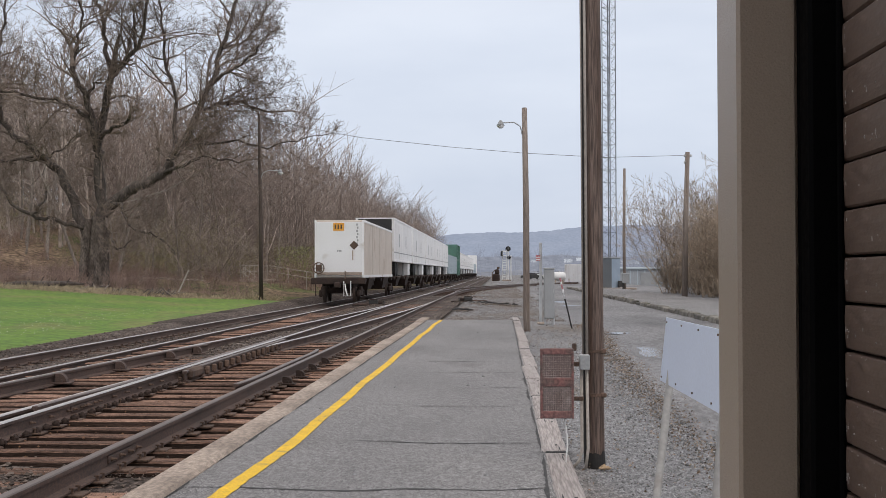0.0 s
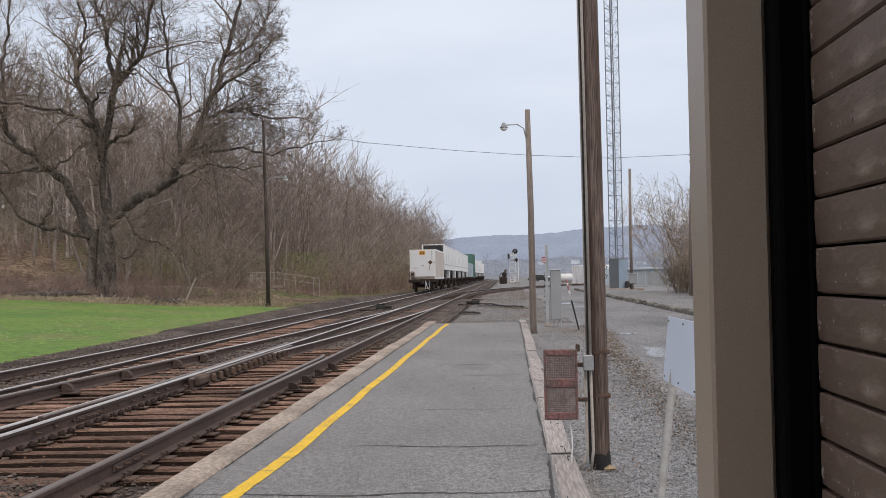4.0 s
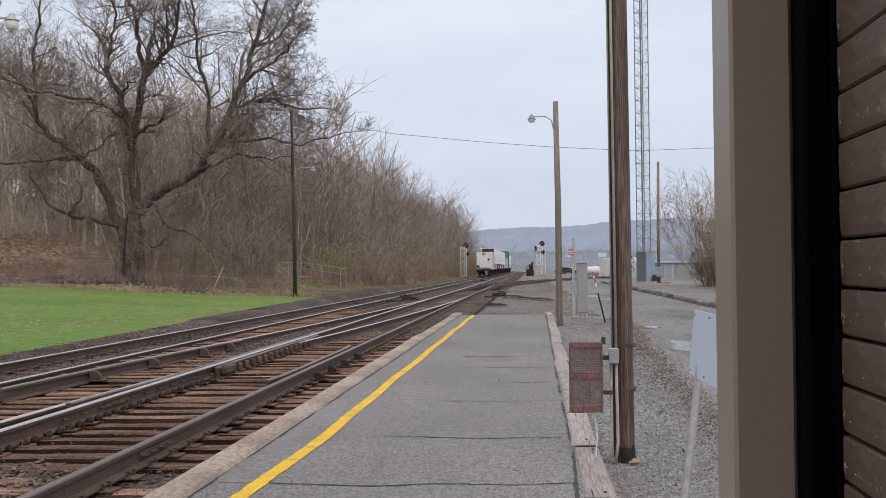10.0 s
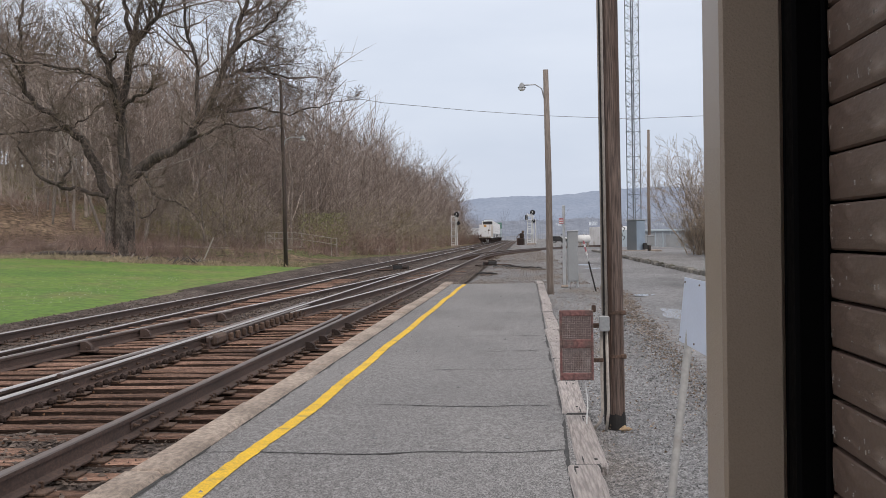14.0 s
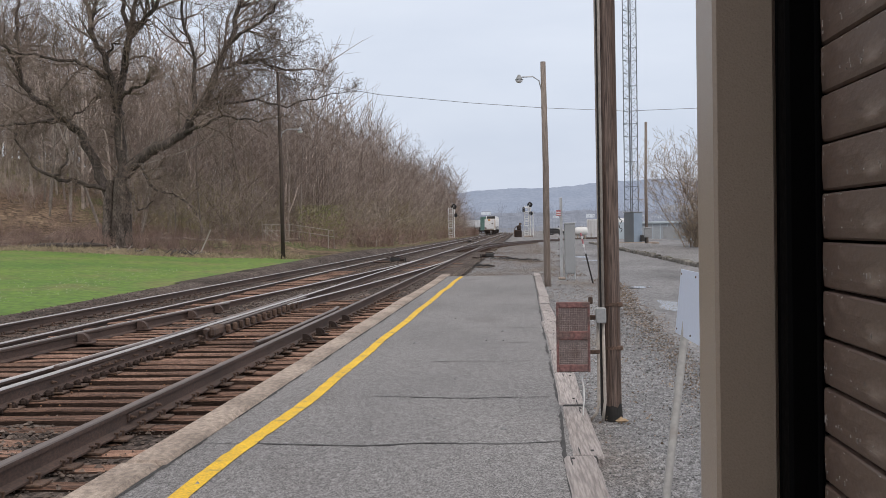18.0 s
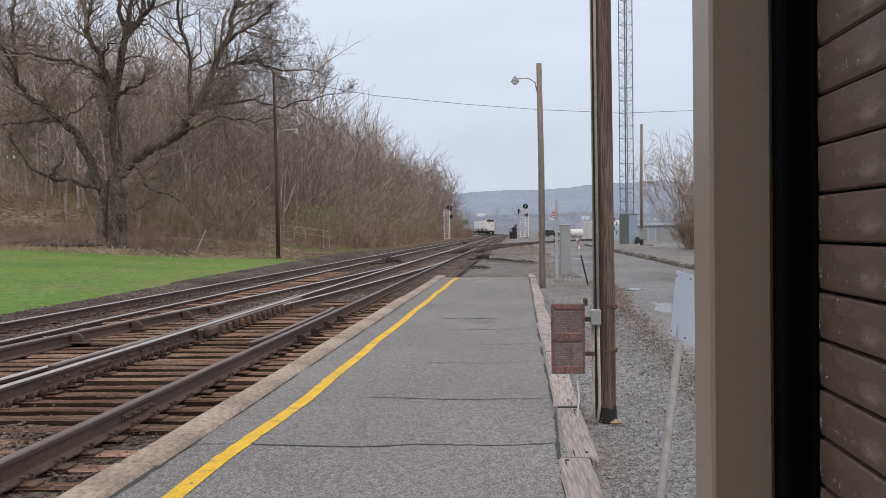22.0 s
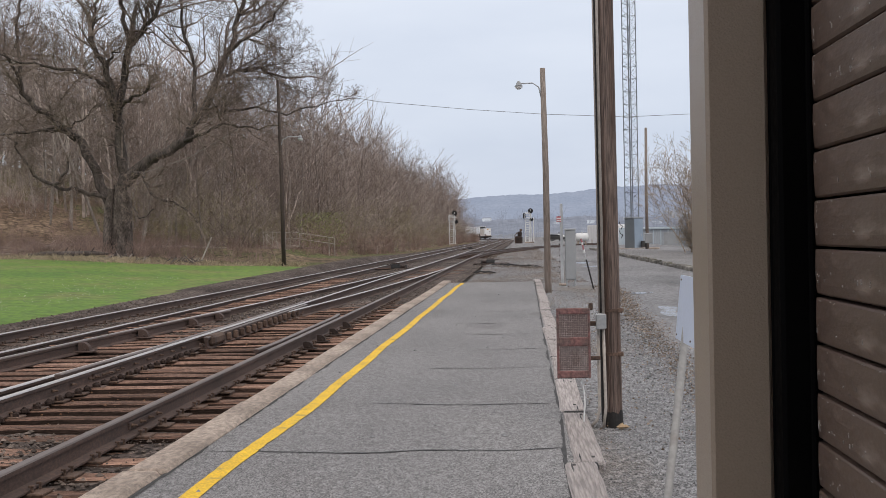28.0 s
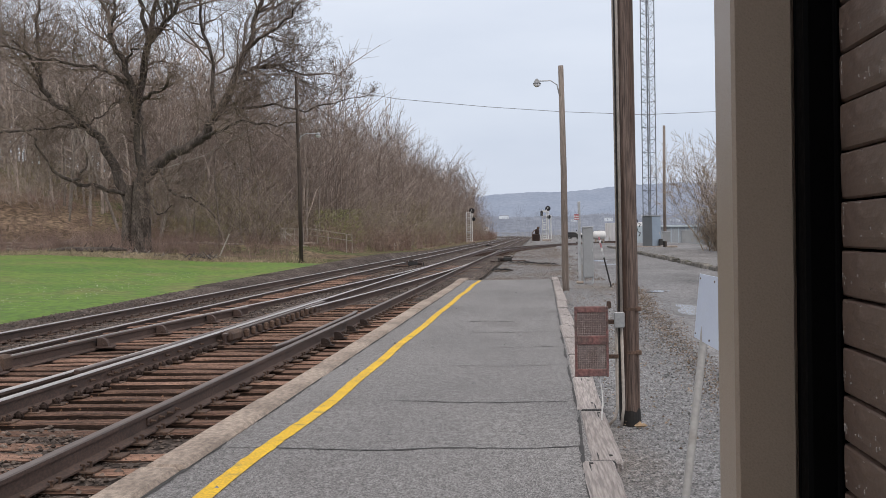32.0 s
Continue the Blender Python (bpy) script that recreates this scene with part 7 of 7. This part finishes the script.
for k in range(12):
    x = (-30, 60, 95, 105, 120, 135, 150, 170, 190, 30, 75, 210)[k]
    y = rng.uniform(1000, 1150)
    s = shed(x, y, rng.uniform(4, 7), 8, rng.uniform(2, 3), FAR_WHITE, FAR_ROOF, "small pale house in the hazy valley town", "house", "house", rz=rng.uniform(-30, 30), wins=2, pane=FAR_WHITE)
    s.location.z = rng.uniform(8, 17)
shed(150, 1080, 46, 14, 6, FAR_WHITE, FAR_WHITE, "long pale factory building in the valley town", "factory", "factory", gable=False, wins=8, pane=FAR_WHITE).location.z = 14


# ---- the train ----
def wheel_mesh():
    g = Geo()
    g.tube([(-0.07, 0, 0), (-0.055, 0, 0), (-0.05, 0, 0), (0.06, 0, 0)], [0.3, 0.45, 0.42, 0.41], 18)
    return g.mesh("wheel", CAR_IRON, True)


WHEEL = wheel_mesh()
truck_g = Geo()
for sx in (-0.95, 0.95):
    truck_g.rbox((sx, 0, 0.5), (0.14, 2.3, 0.28), 0.05)
    truck_g.rbox((sx, 0, 0.62), (0.18, 0.7, 0.4), 0.05)
    for sy in (-0.85, 0.85):
        truck_g.rbox((sx, sy, 0.45), (0.2, 0.32, 0.32), 0.06)
truck_g.rbox((0, 0, 0.6), (1.9, 0.4, 0.3), 0.05)
TRUCK = truck_g.mesh("truck", CAR_IRON)


def add_truck(car, y):
    t = part("truck", TRUCK, CAR_IRON, car, "dark iron wheel truck")
    t.location = (0, y, 0)
    for sy in (-0.85, 0.85):
        for sx in (-1, 1):
            w = part("wheel", WHEEL, CAR_IRON, t)
            w.location = (0.76 * sx, sy, 0.43)
            w.rotation_euler = (0, 0, 0 if sx > 0 else math.pi)
    return t


def spine(car, last):
    """A spine car: one deep centre sill with outrigger platforms."""
    part("centre_sill", Geo().rbox((0, 8.6, 0.98), (0.55, 17.1, 0.5), 0.04), CAR_IRON, car)
    for y in (1.2, 5.2, 9.2, 13.2, 16.0):
        part("outrigger", Geo().rbox((0, y, 1.12), (2.5, 0.55, 0.16), 0.03), CAR_IRON, car)
    add_truck(car, 1.1)
    for sx in (-1.0, 1.0):
        for y in (3.4, 11.4):
            part("side_tub", Geo().add([(sx * 0.7, y - 1.3, 1.2), (sx * 1.3, y - 1.3, 1.2), (sx * 1.3, y + 1.3, 1.2), (sx * 0.7, y + 1.3, 1.2), (sx * 0.7, y - 0.8, 0.62), (sx * 1.15, y - 0.8, 0.62), (sx * 1.15, y + 0.8, 0.62), (sx * 0.7, y + 0.8, 0.62)], [(0, 1, 2, 3), (4, 7, 6, 5), (0, 4, 5, 1), (1, 5, 6, 2), (2, 6, 7, 3), (3, 7, 4, 0)]), CAR_IRON, car)
            part("tub_rim", Geo().rbox((sx * 1.02, y, 1.23), (0.66, 2.7, 0.07), 0.015), RAIL_WEB, car, "rusty tub rim")
    if last:
        part("end_sill", Geo().rbox((0, -0.2, 1.1), (2.75, 0.3, 0.32), 0.03), CAR_IRON, car)
        part("coupler", Geo().rbox((0, -0.65, 0.9), (0.3, 0.7, 0.3), 0.06), CAR_IRON, car)
        part("air_hose", Geo().tube([(0.35, -0.4, 0.95), (0.42, -0.6, 0.6), (0.5, -0.62, 0.35)], 0.03, 6), WHITE, car)
        for sx in (-1.15, 0.28):
            part("step", Geo().tube([(sx, -0.35, 1.1), (sx, -0.35, 0.35), (sx + 0.35, -0.35, 0.35), (sx + 0.35, -0.35, 1.1)], 0.025, 6), WHITE if sx > 0 else CAR_IRON, car)
        bw = part("brake_wheel", Geo().tube([(-1.0 + 0.27 * math.cos(a), -0.28, 1.75 + 0.27 * math.sin(a)) for a in steps(0, 6.283, 0.35)], 0.03, 6), RUST, car, "rusty hand-brake wheel")
        part("hub", Geo().rbox((-1.0, -0.22, 1.75), (0.3, 0.12, 0.36), 0.04), RUST, bw)
        for a in (0, 1.05, 2.1):
            part("spoke", Geo().cyl((-1.0 - 0.26 * math.cos(a), -0.28, 1.75 - 0.26 * math.sin(a)), (-1.0 + 0.26 * math.cos(a), -0.28, 1.75 + 0.26 * math.sin(a)), 0.02, 6), RUST, bw)
        part("handle_rail", Geo().tube([(0.35, -0.38, 1.2), (0.35, -0.38, 1.6)], 0.03, 6), RUST, car)


def box_body(car, name, y0, ln, z0, h, side, end, label, ribs=28, w=2.5):
    b = part(name, Geo().rbox((0, y0 + ln / 2, z0 + h / 2), (w, ln, h), 0.03), side, car, label)
    for k in range(ribs):
        y = y0 + 0.35 + (ln - 0.7) * k / (ribs - 1)
        for sx in (-1, 1):
            part("rib", RIB[h], side, b).location = (sx * (w / 2 + 0.008), y, z0 + h / 2)
    for sx in (-1, 1):
        part("top_rail", Geo().rbox((sx * w / 2, y0 + ln / 2, z0 + h - 0.05), (0.05, ln + 0.02, 0.12), 0.01), end, b)
        part("bottom_rail", Geo().rbox((sx * w / 2, y0 + ln / 2, z0 + 0.06), (0.06, ln + 0.02, 0.14), 0.01), end, b)
        part("corner_post", Geo().rbox((sx * (w / 2 - 0.04), y0 - 0.005, z0 + h / 2), (0.1, 0.05, h), 0.01), end, b)
    return b


RIB = {h: Geo().rbox((0, 0, 0), (0.02, 0.12, h - 0.3), 0.008).mesh("rib", m) for h, m in ((2.9, TRAIN_WHITE), (2.85, TRAIN_WHITE), (2.6, TRAIN_GREY), (2.55, TRAIN_GREEN))}
CREAM_RIB = Geo().rbox((0, 0, 0), (0.02, 0.12, 2.6), 0.008).mesh("rib", TRAIN_CREAM)
train = []


def train_car(kind, last=False):
    words = {"container": "spine car carrying a dirty white domestic container, last of the train", "trailer": "spine car carrying a white highway trailer", "grey": "spine car carrying a pale blue-grey container", "green": "spine car carrying two stacked green containers", "stack": "spine car carrying two stacked white containers"}[kind]
    car = thing("container_car", words, "freight car", group="cars of the freight train")
    spine(car, last)
    if kind == "container":
        RIB[2.9] = CREAM_RIB
        b = box_body(car, "container", 0.1, 16.15, 1.27, 2.9, TRAIN_CREAM, TRAIN_WHITE, "cream-sided container with a white end", 5)
        part("end_door", Geo().rbox((0, 0.07, 2.72), (2.36, 0.05, 2.72), 0.01), TRAIN_WHITE, b, "white end wall with rust streaks")
        logo = part("logo_plate", Geo().rbox((-0.03, 0.035, 3.84), (0.56, 0.012, 0.4), 0.004), ORANGE, b, "orange emblem plate with dark bars")
        for x, w in ((-0.2, 0.1), (-0.05, 0.1), (0.1, 0.1)):
            part("bar", Geo().rbox((x, 0.026, 3.84), (w * 0.7, 0.008, 0.22), 0.002), TRAIN_DARK, logo)
        part("placard", Geo().rbox((0.75, 0.035, 2.9), (0.33, 0.012, 0.33), 0.004, Matrix.Rotation(radians(45), 3, "Y")), RUST, b, "brown diamond placard")
        for k in range(7):
            part("mark", Geo().rbox((0.9 + 0.04 * (k % 2), 0.038, 3.95 - 0.16 * k), (0.07, 0.008, 0.1), 0.002), STEEL_GREY, b)
        for k in range(3):
            part("mark", Geo().rbox((-0.0 + 0.08 * (k - 1), 0.038, 2.62), (0.06, 0.008, 0.09), 0.002), STEEL_GREY, b)
        part("rust_streak", Geo().rbox((0.68, 0.04, 2.4), (0.06, 0.008, 0.5), 0.003), CONCRETE, b, "thin rust streak")
        part("sill_rust", Geo().rbox((0, 0.035, 1.46), (2.3, 0.02, 0.16), 0.005), CONCRETE, b, "rust-stained lower sill")
    elif kind == "trailer":
        b = box_body(car, "trailer", 0.5, 16.1, 2.25, 2.85, TRAIN_WHITE, TRAIN_WHITE, "white ribbed highway trailer", 20)
        part("rear_door", Geo().rbox((0, 0.46, 4.55), (2.2, 0.06, 0.95), 0.02), TRAIN_DARK, b, "dark upper rear end")
        part("lower_band", Geo().rbox((1.262, 8.5, 2.85), (0.02, 16, 0.06), 0.004), STEEL_GREY, b)
        for y in (4.5, 10.5):
            part("mark", Geo().rbox((1.272, y, 3.7), (0.01, 0.3, 0.9), 0.003), STEEL_GREY, b)
        for y in (2.6, 3.9):
            ax = part("axle", Geo().cyl((-1.2, y, 1.72), (1.2, y, 1.72), 0.08, 8), CAR_IRON, b)
            for sx in (-1.05, 1.05):
                part("tyre", Geo().tube([(sx - 0.15, y, 1.72), (sx - 0.12, y, 1.72), (sx + 0.12, y, 1.72), (sx + 0.15, y, 1.72)], [0.4, 0.5, 0.5, 0.4], 16), TYRE, ax)
        part("skirt_box", Geo().rbox((0, 14.2, 1.75), (2.4, 1.7, 0.9), 0.05), TRAIN_WHITE, b, "white box under the trailer")
        for sx in (-0.9, 0.9):
            part("landing_leg", Geo().rbox((sx, 12.4, 1.75), (0.14, 0.14, 1.0), 0.02), GALV, b)
        part("kingpin_stand", Geo().rbox((0, 15.6, 1.7), (0.8, 0.5, 1.0), 0.05), CAR_IRON, car)
    elif kind == "grey":
        box_body(car, "container", 0.4, 16.1, 1.36, 2.6, TRAIN_GREY, TRAIN_GREY, "pale blue-grey container", 24)
    elif kind == "green":
        box_body(car, "container", 0.4, 16.1, 1.04, 2.55, TRAIN_GREEN, TRAIN_GREEN, "green container", 24)
        box_body(car, "container", 0.4, 16.1, 3.6, 2.55, TRAIN_GREEN, TRAIN_GREEN, "green container", 24)
    else:
        box_body(car, "container", 0.4, 16.1, 1.1, 2.85, TRAIN_WHITE, TRAIN_WHITE, "white container", 20)
        box_body(car, "container", 0.4, 16.1, 3.97, 2.85, TRAIN_WHITE, TRAIN_WHITE, "white container", 20)
    return car


PITCH, CARS = 17.3, 26
first = {}
order = ["container"] + ["trailer"] * 5 + ["grey", "grey", "green"] + ["trailer"] * 7 + ["grey", "grey"] + ["stack"] * 2 + ["trailer"] * 6
for k, kind in enumerate(order[:CARS]):
    if kind in first:
        c = copy_thing(first[kind], Matrix.Identity(4))
    else:
        c = first[kind] = train_car(kind, k == 0)
    train.append(c)


# ---- what moves ----
def train_end(t):
    """How far along the line the last car's end stands."""
    return 60.7 + 14.2 * t


def motions():
    for k, car in enumerate(train):
        rows = []
        for i in range(33):
            x, y, a = line_point(train_end(i) + PITCH * k + 1.1)
            x2, y2, b = line_point(train_end(i) + PITCH * (k + 1) + 1.1)
            h = math.atan2(x - x2, y2 - y)
            rows.append((float(i), pose(x + math.sin(h) * 1.1, y - math.cos(h) * 1.1, FAR_Z, 0, 0, math.degrees(h))))
        walk(car, rows)


motions()
